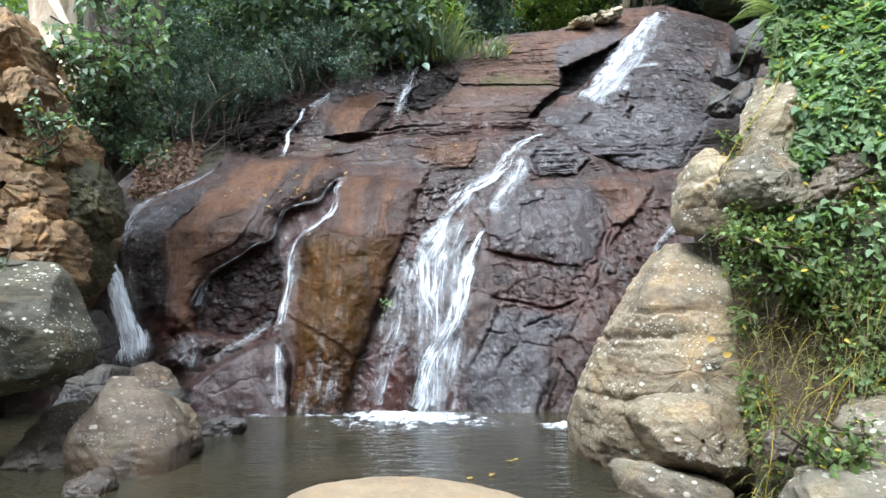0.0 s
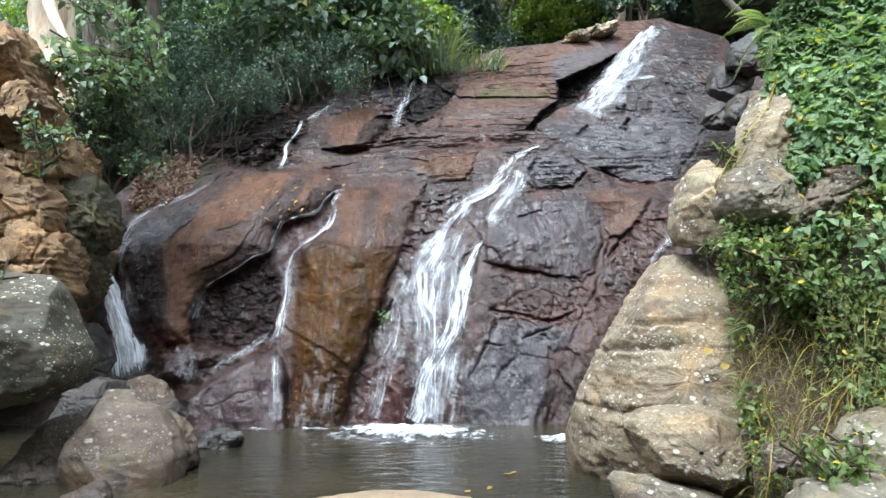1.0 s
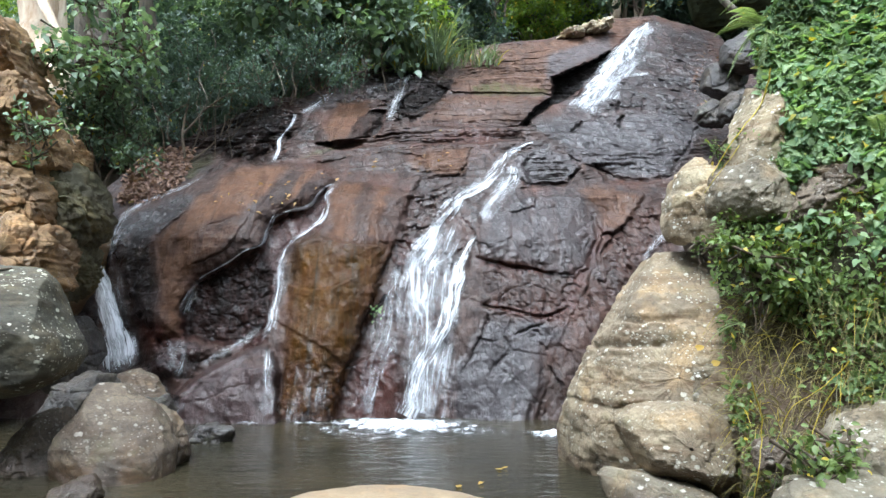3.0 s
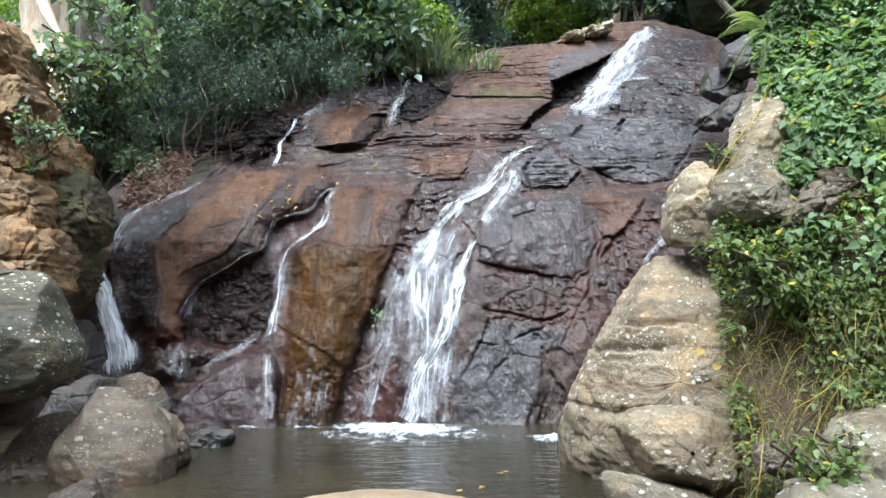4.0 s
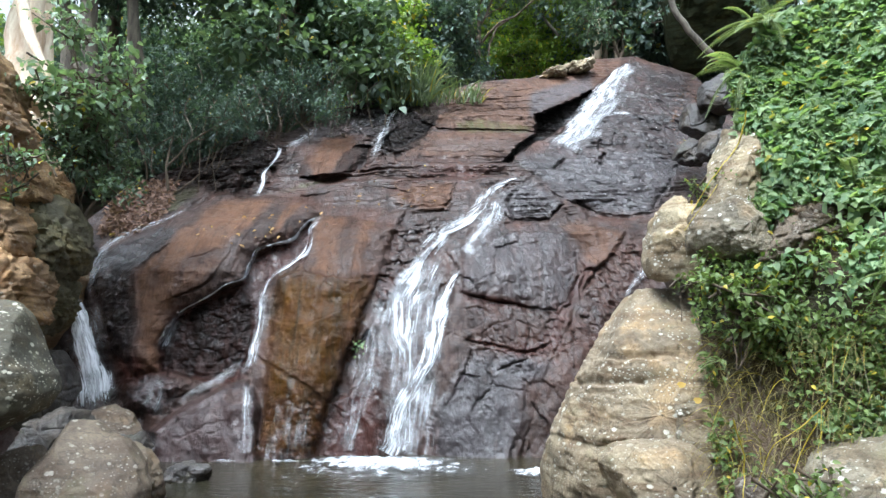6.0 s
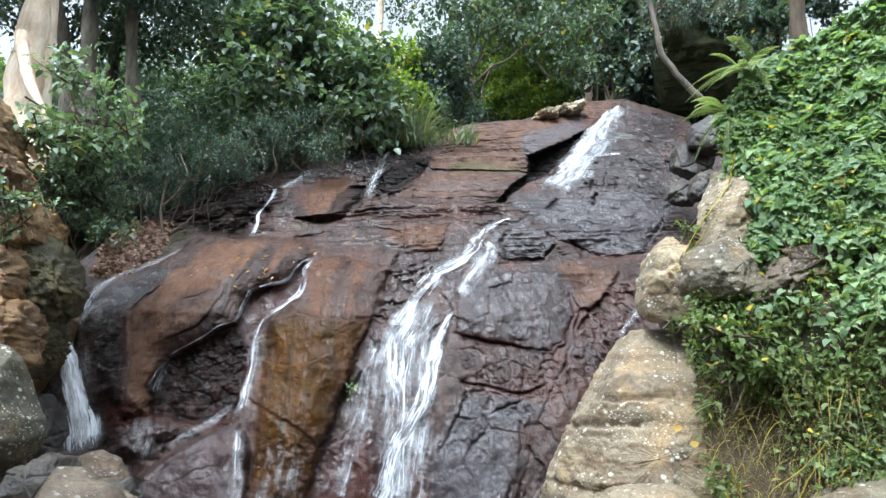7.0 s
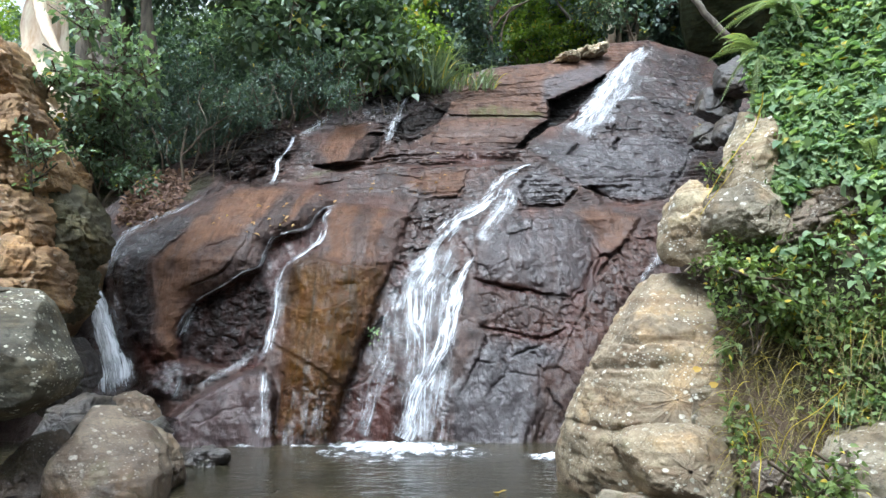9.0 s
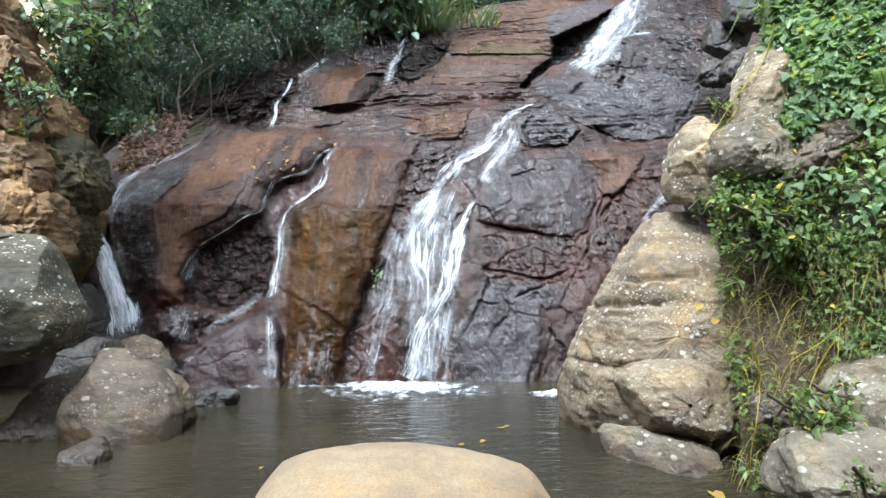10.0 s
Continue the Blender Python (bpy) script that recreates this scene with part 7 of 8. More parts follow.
def bank():
    """The face of the bank, rounded back at its edge and its brow."""
    n, m = 130, 150
    u, w = np.meshgrid(np.linspace(0, 1, n), np.linspace(0, 1.12, m))
    u, w = u.ravel(), w.ravel()
    over, w = np.clip(w - 1, 0, 1), np.minimum(w, 1)
    z = w * 5.0
    for _ in range(4):
        x = bank_left(z) + u * 6.5
        z = -0.6 + w * (bank_top(x) + 0.6)
    y = bank_y(x, z) + 30 * over
    p = np.stack([x + 30 * over * x / bank_y(x, z), y, z + 12 * over], 1)
    ob = mesh_object("earth_bank", p, grid_faces(m, n), M_BANK)
    tagged(ob, "steep earth bank under ivy and dry grass", "ground", kind="structure")


bank()


def bank_bare(p):
    """How bare the earth is: along the boulders, low on the bank."""
    d = p[:, 0] - bank_left(p[:, 2])
    return np.exp(-(d / 0.42) ** 2) * (1 - smooth(p[:, 2], 2.2, 2.9))


def bank_points(rng, n, x0, x1, z0, z1):
    x, z = rng.uniform(x0, x1, n), rng.uniform(z0, z1, n)
    ok = (x > bank_left(z)) & (z < bank_top(x))
    x, z = x[ok], z[ok]
    e = 0.02
    y = bank_y(x, z)
    gxx, gzz = (bank_y(x + e, z) - y) / e, (bank_y(x, z + e) - y) / e
    return np.stack([x, y, z], 1), unit(np.stack([gxx, -np.ones(len(x)), gzz], 1))


def ivy():
    rng = np.random.default_rng(5)
    p, nr = bank_points(rng, 140000, 2.3, 7.0, 0.1, 7.8)
    x, z = p[:, 0], p[:, 2]
    patchy = fbm(p, 0.9, 3, seed=101)
    d = x - bank_left(z)
    keep = (patchy + np.interp(z, (0, 1.6, 2.6, 3.4), (-0.7, -0.3, 0.2, 0.9)) + 0.35 * (d - 0.7) - 1.5 * bank_bare(p) > rng.uniform(-0.35, 0.35, len(p)))
    bare = ((x - 3.92) / 0.42) ** 2 + ((z - 2.92) / 0.46) ** 2   # a boulder shows there
    keep &= bare > rng.uniform(0.2, 1.3, len(p))
    p, nr = p[keep], nr[keep]
    clump = 0.5 + 0.5 * fbm(p, 2.6, 3, seed=105)
    p = p + nr * (0.02 + 0.32 * np.clip(clump, 0, 1.2) * rng.uniform(0.5, 1, len(p)))[:, None]
    up = unit(nr * 0.9 + np.array([0, -0.15, 0.6]) + 0.5 * rng.normal(size=p.shape))
    ax = unit(nr * 0.5 - np.array([0.0, 0, 0.75]) + 0.7 * rng.normal(size=p.shape))
    big = np.interp(p[:, 2], (0.5, 2.5, 4), (0.05, 0.07, 0.08)) * rng.uniform(0.45, 1.6, len(p))
    ob = leaves_object("ivy", M_IVY, p, ax, up, big, big * 0.85, heart=True)
    tagged(ob, "dense bright green heart-leaved ivy over the bank", "ivy", kind="stuff")


def bank_herbs():
    rng = np.random.default_rng(6)
    p, nr = bank_points(rng, 30000, 2.35, 5.0, -0.1, 3.4)
    keep = fbm(p, 1.5, 3, seed=111) - 0.3 * bank_bare(p) > rng.uniform(-0.5, 0.5, len(p))
    p, nr = p[keep], nr[keep]
    p = p + nr * rng.uniform(0.02, 0.2, len(p))[:, None]
    up = unit(nr * 0.6 + np.array([0, 0, 0.8]) + 0.5 * rng.normal(size=p.shape))
    ax = unit(nr * 0.6 + 0.9 * rng.normal(size=p.shape))
    L = rng.uniform(0.03, 0.095, len(p))
    ob = leaves_object("bank_herbs", M_SMALL, p, ax, up, L, L * 0.6)
    tagged(ob, "small olive-green weeds on the earth bank", "weeds", kind="stuff")
    p, nr = bank_points(rng, 3200, 2.4, 4.6, -0.1, 2.0)
    v, f = blades(rng, p, nr * 0.8 + np.array([0, 0, 0.35]), 0.5, 0.008, 0.8, 0.45)
    ob = mesh_object("dry_grass", v, f, M_STRAW)
    tagged(ob, "tangled straw-coloured dry grass and stems on the bank", "grass", kind="stuff")


ivy()
bank_herbs()

# ---- ferns on the bank ----
fern("large pale green fern arching from the bank", (4.21, 6.90, 5.69), (-0.75, -0.45, -0.15), 7, 0.8, 1)
fern("large pale green fern arching over the falls", (3.71, 6.80, 5.01), (-0.9, -0.3, -0.05), 6, 0.72, 2)
fern("small fern under the arching ones", (3.63, 6.60, 4.85), (-0.3, -0.6, -0.5), 4, 0.5, 7)
fern("yellow-green fern hanging over the stones", (3.66, 5.00, 3.22), (-0.75, -0.4, -0.6), 2, 0.72, 3)
fern("small bright fern in a stone cleft", (2.87, 5.90, 1.70), (-0.8, -0.5, 0.1), 4, 0.3, 4)
fern("fern standing among ivy", (4.10, 7.00, 5.64), (-0.3, -0.5, 0.5), 6, 0.7, 5)
fern("fern standing among ivy", (3.33, 4.30, 2.35), (-0.8, -0.3, 0.1), 3, 0.4, 6)
vine("thin dry vine hanging over the pale slab", M_STRAW, 0.008, (3.52, 6.35, 4.34), (3.45, 6.45, 4.00), (3.17, 6.35, 3.69), (2.97, 6.45, 3.35), (2.85, 6.35, 3.21))
vine("thin dry vine hanging over the pale slab", M_STRAW, 0.006, (3.49, 6.40, 4.14), (3.40, 6.50, 3.86), (3.12, 6.40, 3.46), (2.84, 6.50, 3.06))
vine("bare brown stem trailing down the bank", M_TWIG, 0.006, (2.94, 4.90, 1.09), (2.81, 5.00, 0.86), (2.61, 4.90, 0.58), (2.57, 5.00, 0.16))
vine("bare straw stem arching over the bank", M_STRAW, 0.006, (2.51, 5.00, 1.26), (2.62, 5.10, 0.89), (2.51, 5.00, 0.55), (2.50, 5.10, 0.08))
vine("bare straw stem arching over the bank", M_STRAW, 0.005, (2.99, 4.70, 1.28), (2.88, 4.80, 1.02), (2.72, 4.70, 0.70), (2.68, 4.80, 0.43))
vine("bare straw stem arching over the bank", M_STRAW, 0.005, (3.15, 4.80, 1.44), (3.03, 4.90, 1.26), (2.71, 4.80, 1.11), (2.57, 4.90, 0.75))
vine("pale dead branch leaning in the dark undergrowth", M_BARK, 0.015, (-5.00, 13.30, 7.17), (-5.12, 13.40, 6.82), (-4.90, 13.30, 6.33), (-5.10, 13.40, 5.92))
vine("pale dead branch leaning in the dark undergrowth", M_BARK, 0.013, (-3.91, 14.20, 7.82), (-3.65, 14.30, 7.31), (-3.48, 14.20, 6.80), (-3.60, 14.30, 6.56))
vine("reddish bare twig over the dark rocks", M_TWIG, 0.012, (-3.23, 14.40, 7.77), (-3.37, 14.50, 7.39), (-3.24, 14.40, 6.87), (-3.34, 14.50, 6.63))
vine("arching bare twig in the shade", M_TWIG, 0.011, (-5.28, 13.20, 6.17), (-5.67, 13.30, 5.95), (-5.65, 13.20, 5.42), (-5.50, 13.30, 5.26))


# ---- trunks and woods behind the falls ----
def trunk_tree(label, foot, tip, r0, r1, bark, lobes, leaf, count, leaf_material, seed, roots=0, group="tall trees", root_paths=()):
    """A tall bare-stemmed tree from its foot to a tip far above, with limbs and a high crown."""
    rng = np.random.default_rng(seed)
    root = new("tree")
    root.location = foot
    tagged(root, label, "tree", group)
    tip = np.array(tip, float) - np.array(foot, float)
    path = crooked(rng, (0, 0, -0.8), tip, 26, 0.012)
    rad = np.linspace(r0, r1, 26) * (1 + 0.10 * rng.normal(size=26))
    rad[:4] *= np.array([1.9, 1.55, 1.25, 1.08])
    wood = [tube_arrays(path, rad, 14)]
    for i in range(roots):
        a = rng.uniform(-0.6, 3.0)
        end = np.array([np.cos(a) * r0 * 3, -abs(np.sin(a)) * r0 * 2.2, -1.6 - rng.uniform(0, 1)])
        wood.append(tube_arrays(crooked(rng, path[2], end, 9, 0.1), np.linspace(r0 * 0.6, r0 * 0.14, 9), 8))
    for way in root_paths:   # roots that show: x, y, z, radius in the world
        line = curve_through(way, 6)
        wood.append(tube_arrays(line[:, :3] - np.array(foot), line[:, 3], 9))
    trunk = mesh_object("trunk", *join_arrays(wood), bark, root)
    for lb in lobes:
        mesh_object("limb", *tube_arrays(crooked(rng, path[rng.integers(14, 24)], np.array(lb[:3]), 10, 0.08), np.linspace(r1 * 0.7, r1 * 0.12, 10), 7), bark, trunk)
    lobes = np.array(lobes, float)
    if count:
        k = rng.choice(len(lobes), count, p=lobes[:, 3] ** 2 / (lobes[:, 3] ** 2).sum())
        d = unit(rng.normal(size=(count, 3)))
        d2 = np.round(d * 2.2) / 2.2 + 0.16 * rng.normal(size=d.shape)
        c = lobes[k, :3] + d2 * (lobes[k, 3] * rng.uniform(0.3, 1, count) ** 0.6)[:, None]
        L = leaf * rng.uniform(0.6, 1.2, count)
        crown = leaves_object("crown", leaf_material, c, rng.normal(size=d.shape) - np.array([0, 0, 0.4]), rng.normal(size=d.shape) * 0.6 + np.array([0, -0.2, 1]), L, L * 0.6, root)
        tagged(crown, kind="stuff")
    return root


plant("shrub", "pale green leafy shrub growing on the cliff", "shrub", (-5.69, 10.00, 5.09), ((-0.04, 0.00, 1.80, 0.45), (0.40, 0.29, 1.27, 0.51), (-0.32, -0.22, 0.64, 0.44), (0.82, 0.31, 0.92, 0.35), (0.18, -0.13, 0.59, 0.44), (0.41, 0.16, 0.55, 0.41), (-0.16, -0.28, 1.06, 0.39)), 0.15, 1150, M_SHRUB, seed=11, stem=0.03, stems=2, deep=False)
plant("shrub", "green shrub hanging in front of the cliff", "shrub", (-5.54, 10.30, 4.12), ((-0.10, 0.00, 0.82, 0.55), (0.31, 0.26, 0.61, 0.45), (-0.39, -0.19, 1.00, 0.38), (-0.06, 0.41, 1.21, 0.48), (0.57, -0.08, 0.18, 0.27)), 0.1, 3000, M_BROAD, seed=12, stem=0.03, stems=2, deep=False)
plant("shrub", "small pale sprig growing from the cliff", "shrub", (-5.26, 8.20, 3.96), ((-0.07, 0.00, 0.27, 0.23), (0.05, 0.11, 0.22, 0.19), (-0.11, -0.09, 0.13, 0.18), (-0.05, 0.12, -0.16, 0.13), (0.43, -0.03, 0.19, 0.10)), 0.09, 260, M_SHRUB, seed=13, stem=0.012, twig=9, deep=False)
plant("shrub", "small sprig at the foot of the cliff", "shrub", (-4.92, 7.20, 1.81), ((-0.01, 0.00, 0.25, 0.17), (0.07, 0.07, 0.10, 0.12), (-0.02, -0.06, 0.44, 0.11)), 0.08, 160, M_SHRUB, seed=14, stem=0.01, twig=9, deep=False)
plant("bush", "dark green shaded bush at the wood edge", "bush", (-5.65, 14.50, 5.60), ((-0.17, 0.00, 1.89, 1.04), (0.78, 0.47, 1.72, 0.80), (-0.74, -0.45, 0.81, 0.88), (-0.16, 0.58, 0.94, 0.67), (1.39, -0.19, 1.55, 0.64), (-0.70, 0.26, 1.48, 0.66), (0.83, -0.45, 1.24, 0.63)), 0.1, 5200, M_DEEP, seed=15, stem=0.06, stems=3, narrow=0.35)
plant("bush", "dark shaded bush over the black rocks", "bush", (-4.00, 15.50, 6.91), ((-0.06, 0.00, 1.07, 0.83), (0.55, 0.50, 1.44, 0.86), (-0.52, -0.28, 0.35, 0.54), (1.09, 0.75, 1.88, 0.87), (1.71, -0.17, 0.87, 0.55)), 0.1, 5000, M_DEEP, seed=16, stem=0.05, stems=2, narrow=0.35)
plant("broadleaf_shrub", "tall shrub with broad dull green leaves", "shrub", (-2.37, 17.00, 8.18), ((-1.45, 0.00, 3.59, 1.29), (-0.19, 0.73, 2.91, 1.27), (-1.87, -0.61, 1.75, 1.17), (-0.88, 1.02, 1.92, 1.21), (0.79, -0.27, 1.26, 0.90), (-2.88, 0.43, 3.44, 1.09), (0.93, -0.48, 2.74, 0.66), (-1.17, 0.00, 4.72, 1.06), (1.56, 0.36, 1.39, 0.62)), 0.27, 7600, M_BROAD, seed=17, stem=0.08, stems=3, twig=9, narrow=0.5)
plant("bush", "shaded green bush on the rim", "bush", (1.03, 21.00, 10.24), ((-0.20, 0.00, 2.61, 1.12), (0.45, 0.62, 1.47, 1.06), (-0.81, -0.47, 1.06, 0.92), (1.07, 0.68, 0.83, 0.77), (0.00, -0.25, 3.60, 0.83)), 0.2, 6000, M_DEEP, seed=18, stem=0.07, stems=2)
plant("bush", "sunlit yellow-green bush behind the rim", "bush", (4.26, 26.00, 12.26), ((-0.92, 0.00, 3.79, 1.62), (1.05, 0.84, 4.57, 1.44), (-0.06, -0.70, 1.81, 1.36), (1.83, 1.04, 3.10, 1.21), (2.26, -0.28, 1.64, 0.92), (-1.42, 0.46, 2.07, 1.18), (2.72, -0.65, 2.68, 0.91)), 0.19, 9000, M_LIME, seed=19, stem=0.08, stems=3)
plant("tree_crown_tree", "drooping dark green tree over the wood", "tree", (2.13, 22.00, 10.65), ((0.30, 0.00, 5.63, 1.38), (1.35, 0.53, 5.00, 0.91), (-0.63, -0.44, 4.25, 0.87), (2.79, 1.24, 6.75, 1.45), (-1.26, -0.29, 5.90, 0.97), (1.34, 0.71, 8.19, 1.82), (3.21, -0.69, 4.53, 0.95)), 0.26, 3600, M_BROAD, seed=20, stem=0.13, droop=0.9)
plant("tree_crown_tree", "dark green tree beside the overhanging rock", "tree", (7.15, 22.00, 11.39), ((-0.31, 0.00, 4.24, 1.28), (0.55, 0.47, 3.07, 0.80), (-0.98, -0.49, 2.16, 0.96), (0.79, 1.06, 5.96, 1.24), (0.69, -0.13, 1.33, 0.43), (0.07, 0.71, 7.54, 1.82)), 0.19, 4800, M_BROAD, seed=21, stem=0.12, stems=2)
plant("bush", "dark leafy bush on the overhanging rock", "bush", (7.17, 11.00, 7.98), ((-0.22, 0.00, 0.98, 0.39), (0.45, 0.35, 2.00, 0.61), (-0.50, -0.14, 0.22, 0.27), (1.09, 0.53, 2.40, 0.62), (1.00, -0.12, 1.30, 0.39)), 0.13, 5000, M_DEEP, seed=22, stem=0.05, stems=2)
plant("bush", "leafy green bush at the cliff top", "bush", (-2.44, 20.00, 10.20), ((0.31, 0.00, 2.50, 0.89), (-0.37, 0.43, 3.82, 0.73), (1.32, -0.36, 1.70, 0.70), (2.05, 0.64, 3.10, 0.74), (2.27, -0.21, 1.16, 0.71)), 0.2, 4500, M_LIME, seed=23, stem=0.06, stems=2)
plant("herb", "clump of green herbs in the cleft of the boulders", "herb", (2.99, 5.85, 1.92), ((-0.05, 0.00, 0.42, 0.14), (0.15, 0.09, 0.27, 0.16), (0.23, -0.08, 0.16, 0.15), (-0.15, 0.08, 0.53, 0.08), (0.22, -0.04, 0.45, 0.15), (0.05, 0.04, 0.05, 0.11)), 0.07, 1000, M_SMALL, seed=41, stem=0.006, stems=3, deep=False, heart=True, narrow=0.55)
plant("herb", "small sprigs under the layered block", "herb", (2.69, 6.35, 2.38), ((-0.02, 0.00, 0.14, 0.08), (0.14, 0.05, 0.09, 0.08), (0.27, -0.05, 0.06, 0.09)), 0.05, 120, M_SMALL, seed=42, stem=0.004, deep=False)
plant("herb", "sprig of moss and weeds on the boulder top", "herb", (3.07, 6.50, 3.36), ((-0.05, 0.00, 0.18, 0.09), (0.12, 0.06, 0.08, 0.09), (0.20, -0.05, 0.23, 0.10), (0.02, 0.05, -0.08, 0.06)), 0.05, 260, M_SMALL, seed=43, stem=0.004, deep=False)
plant("herb", "lone green sprig rooted in a wet crack", "herb", (-0.94, 10.60, 1.59), ((-0.01, 0.00, 0.11, 0.09), (0.01, 0.04, 0.20, 0.07)), 0.07, 40, M_IVY, seed=44, stem=0.004, deep=False)
plant("herb", "green leaves among the dry stems", "herb", (2.78, 4.60, 0.48), ((-0.08, 0.00, 0.16, 0.14), (0.10, 0.08, 0.26, 0.14), (-0.23, -0.05, 0.34, 0.11), (0.21, 0.11, 0.38, 0.13)), 0.07, 420, M_SMALL, seed=45, stem=0.005, stems=2, deep=False)
plant("herb", "small weed growing on the lichened boulder", "herb", (2.47, 3.75, 0.46), ((0.00, 0.00, 0.10, 0.06), (0.07, 0.03, 0.06, 0.05)), 0.05, 60, M_SMALL, seed=46, stem=0.004, deep=False)
plant("vine", "dark leafy creeper hanging down the overhanging rock", "vine", (7.92, 17.60, 14.33), ((-0.58, 0.00, -1.61, 0.35), (-0.21, 0.28, -0.63, 0.48), (-0.97, -0.14, -2.66, 0.28), (0.41, 0.57, -0.01, 0.65), (0.79, -0.14, -0.68, 0.47), (-0.94, 0.08, -3.31, 0.19), (1.55, -0.33, -1.18, 0.46)), 0.14, 1500, M_DEEP, seed=47, stem=0.02, stems=2, deep=False, droop=0.9)

trunk_tree("tall tree with pale peeling bark on the cliff edge", (-7.02, 11.00, 6.65), (-7.78, 11.00, 14.74), 0.3, 0.16, M_PALE, ((-0.70, 0.00, 4.37, 1.18), (-0.34, 1.50, 6.40, 1.38), (-1.09, -1.00, 2.92, 1.08),), 0.17, 4000, M_DEEP, 31, roots=9, root_paths=(((-7.06, 10.60, 8.00, 0.109), (-6.76, 10.40, 7.23, 0.103), (-6.46, 10.20, 6.73, 0.087), (-6.23, 10.10, 6.41, 0.060), (-6.09, 10.10, 6.11, 0.043), (-6.07, 10.20, 5.82, 0.022)),))
trunk_tree("pale peeling stem beside the big pale tree", (-6.95, 11.30, 6.79), (-7.37, 11.30, 15.12), 0.16, 0.09, M_PALE, ((-0.05, 0.00, 5.18, 0.91),), 0.17, 900, M_DEEP, 30, roots=4)
trunk_tree("slender grey tree in the shade", (-8.09, 15.00, 8.56), (-8.97, 15.00, 20.08), 0.2, 0.11, M_BARK, ((0.31, 0.00, 3.94, 1.21), (-2.12, 1.50, 5.34, 1.07), (-0.08, -1.00, 5.15, 2.01),), 0.18, 5000, M_DEEP, 32, roots=2)
trunk_tree("slender grey leaning tree in the shade", (-7.24, 15.50, 8.80), (-7.69, 15.50, 20.75), 0.16, 0.09, M_BARK, ((0.78, 0.00, 3.57, 1.11), (1.25, 1.50, 5.57, 1.52), (-0.01, -1.00, 5.03, 1.66),), 0.18, 5000, M_DEEP, 33, roots=3)
trunk_tree("dark tree deep in the wood", (-8.92, 18.00, 9.46), (-10.46, 18.00, 22.52), 0.17, 0.1, M_BARK, ((1.01, 0.00, 3.21, 1.29), (2.57, 1.50, 4.79, 1.29), (-0.18, -1.00, 2.58, 0.96),), 0.2, 5000, M_DEEP, 34)
trunk_tree("grey tree behind the pale one", (-9.03, 16.00, 8.92), (-11.14, 16.00, 20.16), 0.18, 0.1, M_BARK, ((-1.76, 0.00, 3.17, 1.00), (-2.01, 1.50, 6.10, 1.43), (-1.86, -1.00, 3.85, 1.43),), 0.18, 4000, M_DEEP, 35)
trunk_tree("thin orange-barked tree behind the wood", (-1.69, 27.00, 14.80), (-1.82, 27.00, 30.49), 0.17, 0.1, M_PALE, ((0.03, 0.00, 7.10, 1.93), (-1.15, 1.50, 5.61, 0.72), (1.16, -1.00, 5.20, 0.96), (0.86, 0.70, 4.82, 0.72),), 0.2, 2200, M_BROAD, 36)
trunk_tree("short orange-brown trunk behind the rim", (6.86, 23.00, 12.53), (6.96, 23.00, 15.24), 0.2, 0.14, M_PALE, ((0.11, 0.00, 2.96, 0.41),), 0.15, 200, M_LIME, 39)
vine("crooked bare grey stem leaning over the falls", M_BARK, 0.085, (6.64, 13.00, 8.12), (6.35, 13.00, 8.40), (6.04, 13.00, 8.77), (5.69, 13.00, 9.33), (5.58, 13.00, 9.99), (5.46, 13.00, 10.81), (5.43, 13.00, 11.66), (5.12, 13.00, 13.04), name="leaning_tree", category="tree", group="tall trees")
trunk_tree("old tree gripping the bank with its roots", (6.14, 8.80, 7.01), (6.13, 8.80, 10.76), 0.13, 0.1, M_TWIG, ((0.04, 0.00, 3.30, 0.94), (1.93, 1.50, 4.24, 0.94),), 0.15, 2500, M_DEEP, 38, roots=5)


# ---- the far wood: a few kinds of tree, repeated with other sizes and turns ----
def far_tree(label, leaf_material, seed):
    lobes = [(0, 0, 3.2, 1.7), (1.3, 0.3, 2.4, 1.2), (-1.2, -0.4, 2.6, 1.3), (0.4, -0.6, 4.4, 1.2), (-0.6, 0.7, 1.5, 1.1), (0.9, -0.5, 1.2, 0.9)]
    return plant("far_tree", label, "tree", (6 * (seed - 202), 60, ground_z(6 * (seed - 202), 60)[0]), lobes, 0.15, 8500, leaf_material, M_BARK, stem=0.12, seed=seed, group="far wood")


KINDS = [far_tree("dense mid-green forest tree behind the falls, or added unseen behind the camera", M_BROAD, 201), far_tree("dense dark green forest tree in shade, or added unseen behind the camera", M_DEEP, 202),
         far_tree("bright yellow-green forest tree in the light", M_LIME, 203)]

for kind, x, y, size, turn in (
    (1, -15.7, 20.2, 1.2, 146),
    (0, -14.2, 20.7, 1.1, 345),
    (1, -11.5, 19.7, 1.2, 167),
    (1, -10.9, 22.3, 1.3, 9),
    (1, -8.7, 21.8, 1.1, 165),
    (1, -6.4, 21.1, 1.2, 147),
    (0, -17.6, 24.0, 1.3, 164),
    (0, -13.0, 24.1, 1.6, 78),
    (0, -11.1, 26.0, 1.6, 333),
    (0, -8.6, 25.9, 1.5, 210),
    (0, -5.8, 24.4, 1.6, 317),
    (2, -3.9, 25.7, 1.3, 348),
    (1, 0.3, 26.1, 1.1, 39),
    (1, 8.6, 25.3, 2.5, 150),
    (1, 11.0, 25.0, 2.2, 316),
    (2, -20.0, 30.9, 1.4, 98),
):
    copy_thing(KINDS[kind], pose(x, y, ground_z(x, y)[0] - 0.3, 0, 0, turn) @ Matrix.Diagonal((size, size, size, 1)))
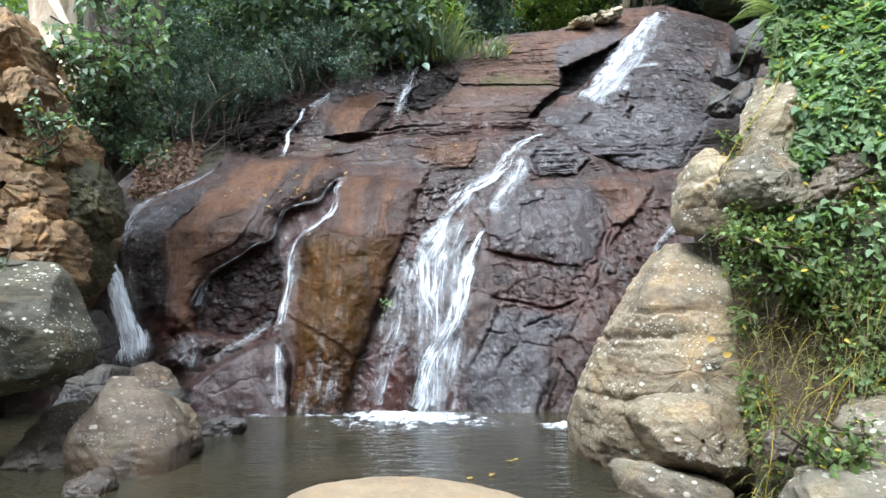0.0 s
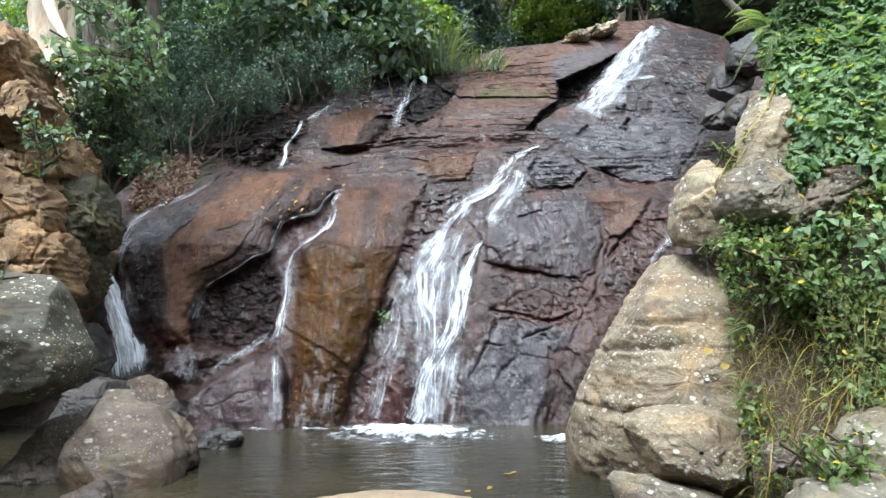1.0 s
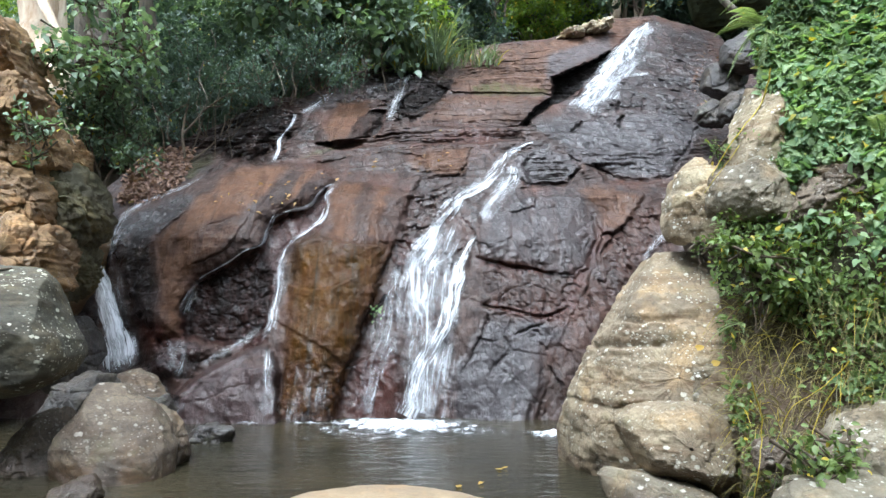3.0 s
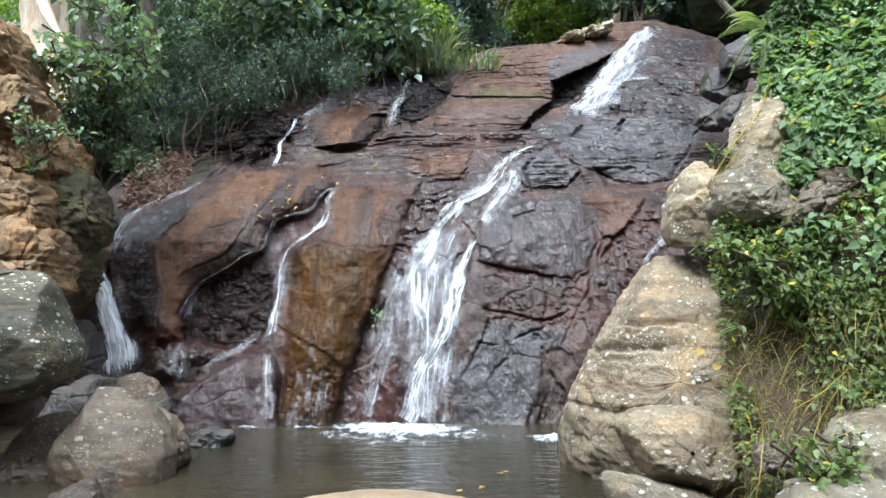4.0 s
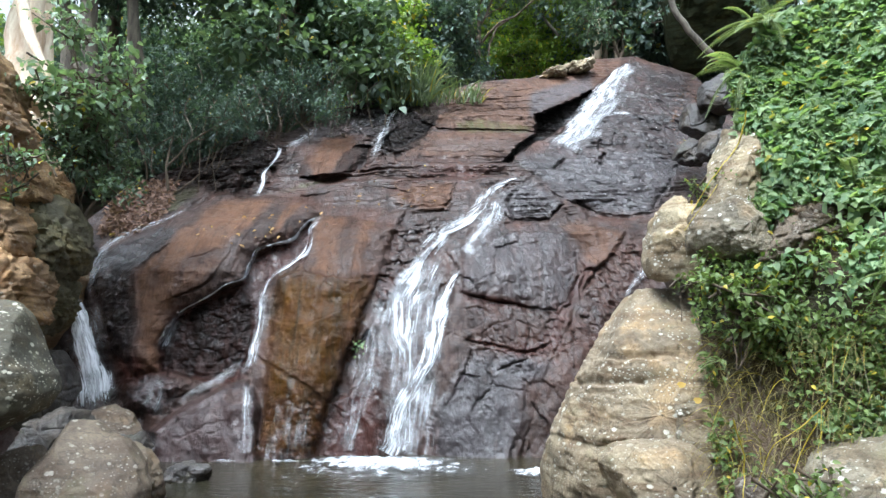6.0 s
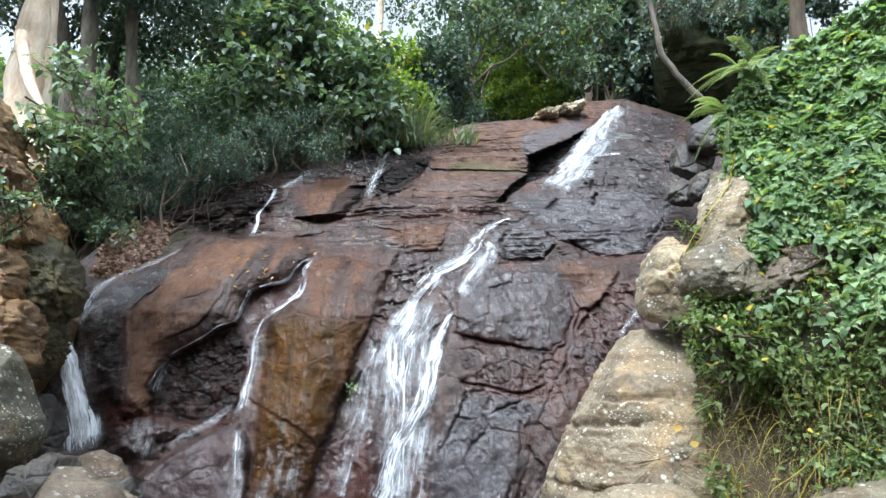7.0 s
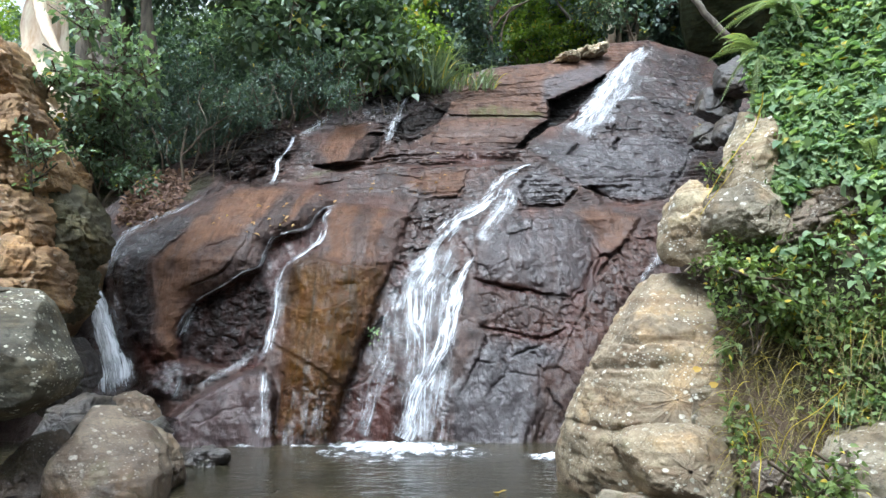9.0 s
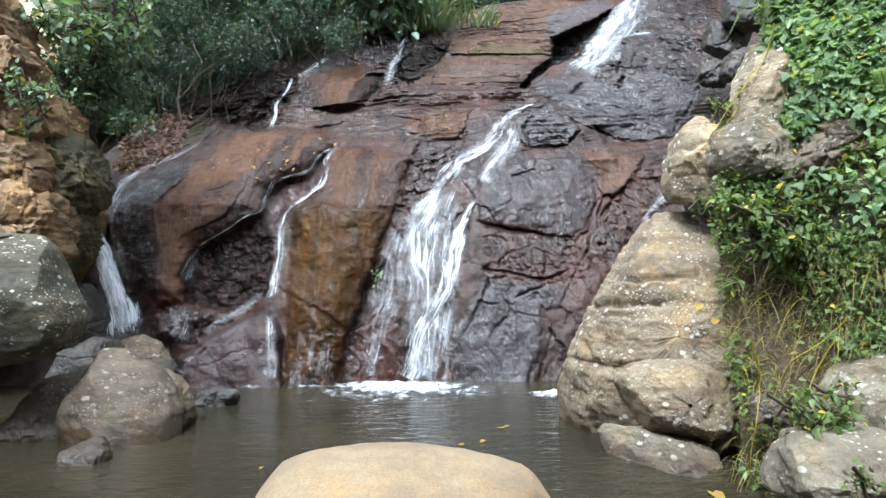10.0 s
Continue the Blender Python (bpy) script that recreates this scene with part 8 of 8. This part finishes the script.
for kind, x, y, size, turn in (
    (0, -15.0, 32.3, 1.7, 227),
    (2, -10.3, 31.1, 1.5, 149),
    (2, -7.0, 32.2, 1.5, 69),
    (2, -4.6, 32.1, 1.4, 128),
    (2, -1.8, 31.0, 1.1, 195),
    (0, -0.3, 31.3, 1.4, 306),
    (0, 1.5, 30.0, 1.9, 81),
    (2, 4.0, 31.9, 1.8, 169),
    (2, 6.1, 29.6, 2.1, 293),
    (0, 8.9, 30.3, 2.4, 4),
    (1, 12.1, 30.9, 2.5, 186),
    (1, 16.9, 32.5, 2.4, 22),
    (2, -9.7, 37.7, 2.1, 232),
    (2, -6.9, 38.4, 1.6, 86),
    (2, -3.6, 37.6, 1.4, 186),
    (2, -1.0, 37.5, 1.3, 185),
):
    copy_thing(KINDS[kind], pose(x, y, ground_z(x, y)[0] - 0.3, 0, 0, turn) @ Matrix.Diagonal((size, size, size, 1)))
for kind, x, y, size, turn in (
    (0, 1.9, 39.2, 2.1, 148),
    (1, 6.1, 36.7, 2.5, 292),
    (1, 11.7, 38.8, 2.7, 49),
    (2, -14.8, 37.2, 1.6, 224),
    (0, -19.9, 37.0, 1.7, 106),
    (2, -25.1, 36.6, 1.8, 217),
    (1, 11.8, 16.0, 1.5, 106),
    (0, 11.8, 14.0, 1.4, 58),
):
    copy_thing(KINDS[kind], pose(x, y, ground_z(x, y)[0] - 0.3, 0, 0, turn) @ Matrix.Diagonal((size, size, size, 1)))


# ---- unseen trees added behind the camera to shade the pool and darken gloss ----
for kind, x, y, size, turn in ((1, -17, -15, 3.8, 10), (0, -10, -17, 4.2, 120), (1, -2, -16, 4.0, 200), (0, 6, -17, 4.4, 300), (1, 13, -15, 3.9, 60), (0, 21, -12, 4.0, 150), (0, -23, -9, 3.8, 250)):
    copy_thing(KINDS[kind], pose(x, y, ground_z(x, y)[0] - 0.3, 0, 0, turn) @ Matrix.Diagonal((size, size, size, 1)))


# ---- reeds on the rim ----
def reeds(label, x0, x1, y, z0, z1, n, length, seed):
    rng = np.random.default_rng(seed)
    k = rng.uniform(0, 1, n)
    roots = np.stack([x0 + (x1 - x0) * k, y + rng.uniform(-0.7, 0.9, n), z0 + (z1 - z0) * k + rng.uniform(-0.3, 0.1, n)], 1)
    v, f = blades(rng, roots, np.array([0, -0.15, 1.0]), length, 0.04, 0.5, 0.3)
    tagged(mesh_object("reeds", v, f, M_REED), label, "reeds", kind="stuff")


reeds("tall arching green reeds behind the rock rim", -1.15, 0.32, 17.5, 8.65, 8.92, 420, 2.8, 1)
reeds("short grass tufts along the rock rim", -1.55, 1.86, 17.9, 8.78, 9.05, 700, 0.9, 2)


# ---- fallen leaves ----
def fallen(name, label, n, size, outline, material, seed, out=0.02):
    rng = np.random.default_rng(seed)
    q = np.array(outline)
    x, z = rng.uniform(q[:, 0].min(), q[:, 0].max(), n), rng.uniform(q[:, 1].min(), q[:, 1].max(), n)
    ok = line_distance(x, z, outline, True) > 0
    p = on_face(x[ok], z[ok], out)
    nr = unit(np.array([0, -0.6, 0.7]) + 0.45 * rng.normal(size=p.shape))
    L = size * rng.uniform(0.6, 1.3, len(p))
    ob = leaves_object(name, material, p, np.cross(nr, rng.normal(size=p.shape)), nr, L, L * 0.55)
    tagged(ob, label, "leaves", kind="stuff")


fallen("leaf_litter", "brown dead leaves heaped on a shaded ledge", 2600, 0.13, ((-6.47, 3.98), (-6.65, 5.01), (-6.22, 5.55), (-5.54, 5.46), (-5.38, 4.54), (-5.74, 4.03)), M_DEAD, 1, 0.03)
fallen("leaf_litter", "brown dead leaves among dark rocks under the overhang", 420, 0.12, ((8.31, 10.27), (8.88, 9.97), (7.41, 7.03), (6.86, 6.91), (7.27, 8.37)), M_DEAD, 5, 0.05)
fallen("fallen_leaves", "scattered yellow and brown leaves on the rock ledges", 150, 0.09, ((-4.80, 3.97), (-3.28, 4.80), (-2.08, 5.06), (-0.06, 5.62), (0.87, 5.64), (0.45, 4.76), (-1.53, 4.74), (-2.82, 3.85), (-3.64, 3.46)), M_AMBER, 2)
fallen("fallen_leaves", "scattered brown leaves on the ledge under the slabs", 110, 0.08, ((-2.62, 5.23), (-0.90, 6.20), (2.34, 6.42), (2.93, 5.86), (0.70, 4.84), (-2.04, 4.81)), M_DEAD, 3)


for i, (x, y, size) in enumerate((
    (0.53, 6.87, 0.10),
    (0.79, 7.41, 0.09),
    (2.24, 5.16, 0.20),
    (0.27, 6.67, 0.12),
    (0.87, 7.51, 0.09),
    (-1.60, 5.98, 0.06),
)):
    rng = np.random.default_rng(300 + i)
    c = np.array([[0.0, 0.0, 0.0]])
    a = rng.uniform(0, 6.28)
    ob = leaves_object("floating_leaf", M_AMBER, c, np.array([[np.cos(a), np.sin(a), 0.0]]), np.array([[0, 0.05, 1.0]]), size, size * 0.6, heart=True, curl=0.03)
    ob.location = (x, y, 0.016)
    tagged(ob, "yellow leaf floating on the pool", "leaf", "floating leaves")

fallen_leaf = leaves_object("fallen_leaf", M_AMBER, np.zeros((1, 3)), np.array([[0.9, 0.2, 0.3]]), np.array([[-0.2, -0.9, 0.5]]), 0.10, 0.07, heart=True, curl=0.2)
fallen_leaf.location = (2.63, 5.98, 1.32)
tagged(fallen_leaf, "large yellow-brown leaf caught on a boulder", "leaf", "fallen leaves on stones")
fallen_leaf = leaves_object("fallen_leaf", M_AMBER, np.zeros((1, 3)), np.array([[0.9, 0.2, 0.3]]), np.array([[-0.2, -0.9, 0.5]]), 0.10, 0.07, heart=True, curl=0.2)
fallen_leaf.location = (2.51, 6.05, 1.46)
tagged(fallen_leaf, "large yellow-brown leaf caught on a boulder", "leaf", "fallen leaves on stones")
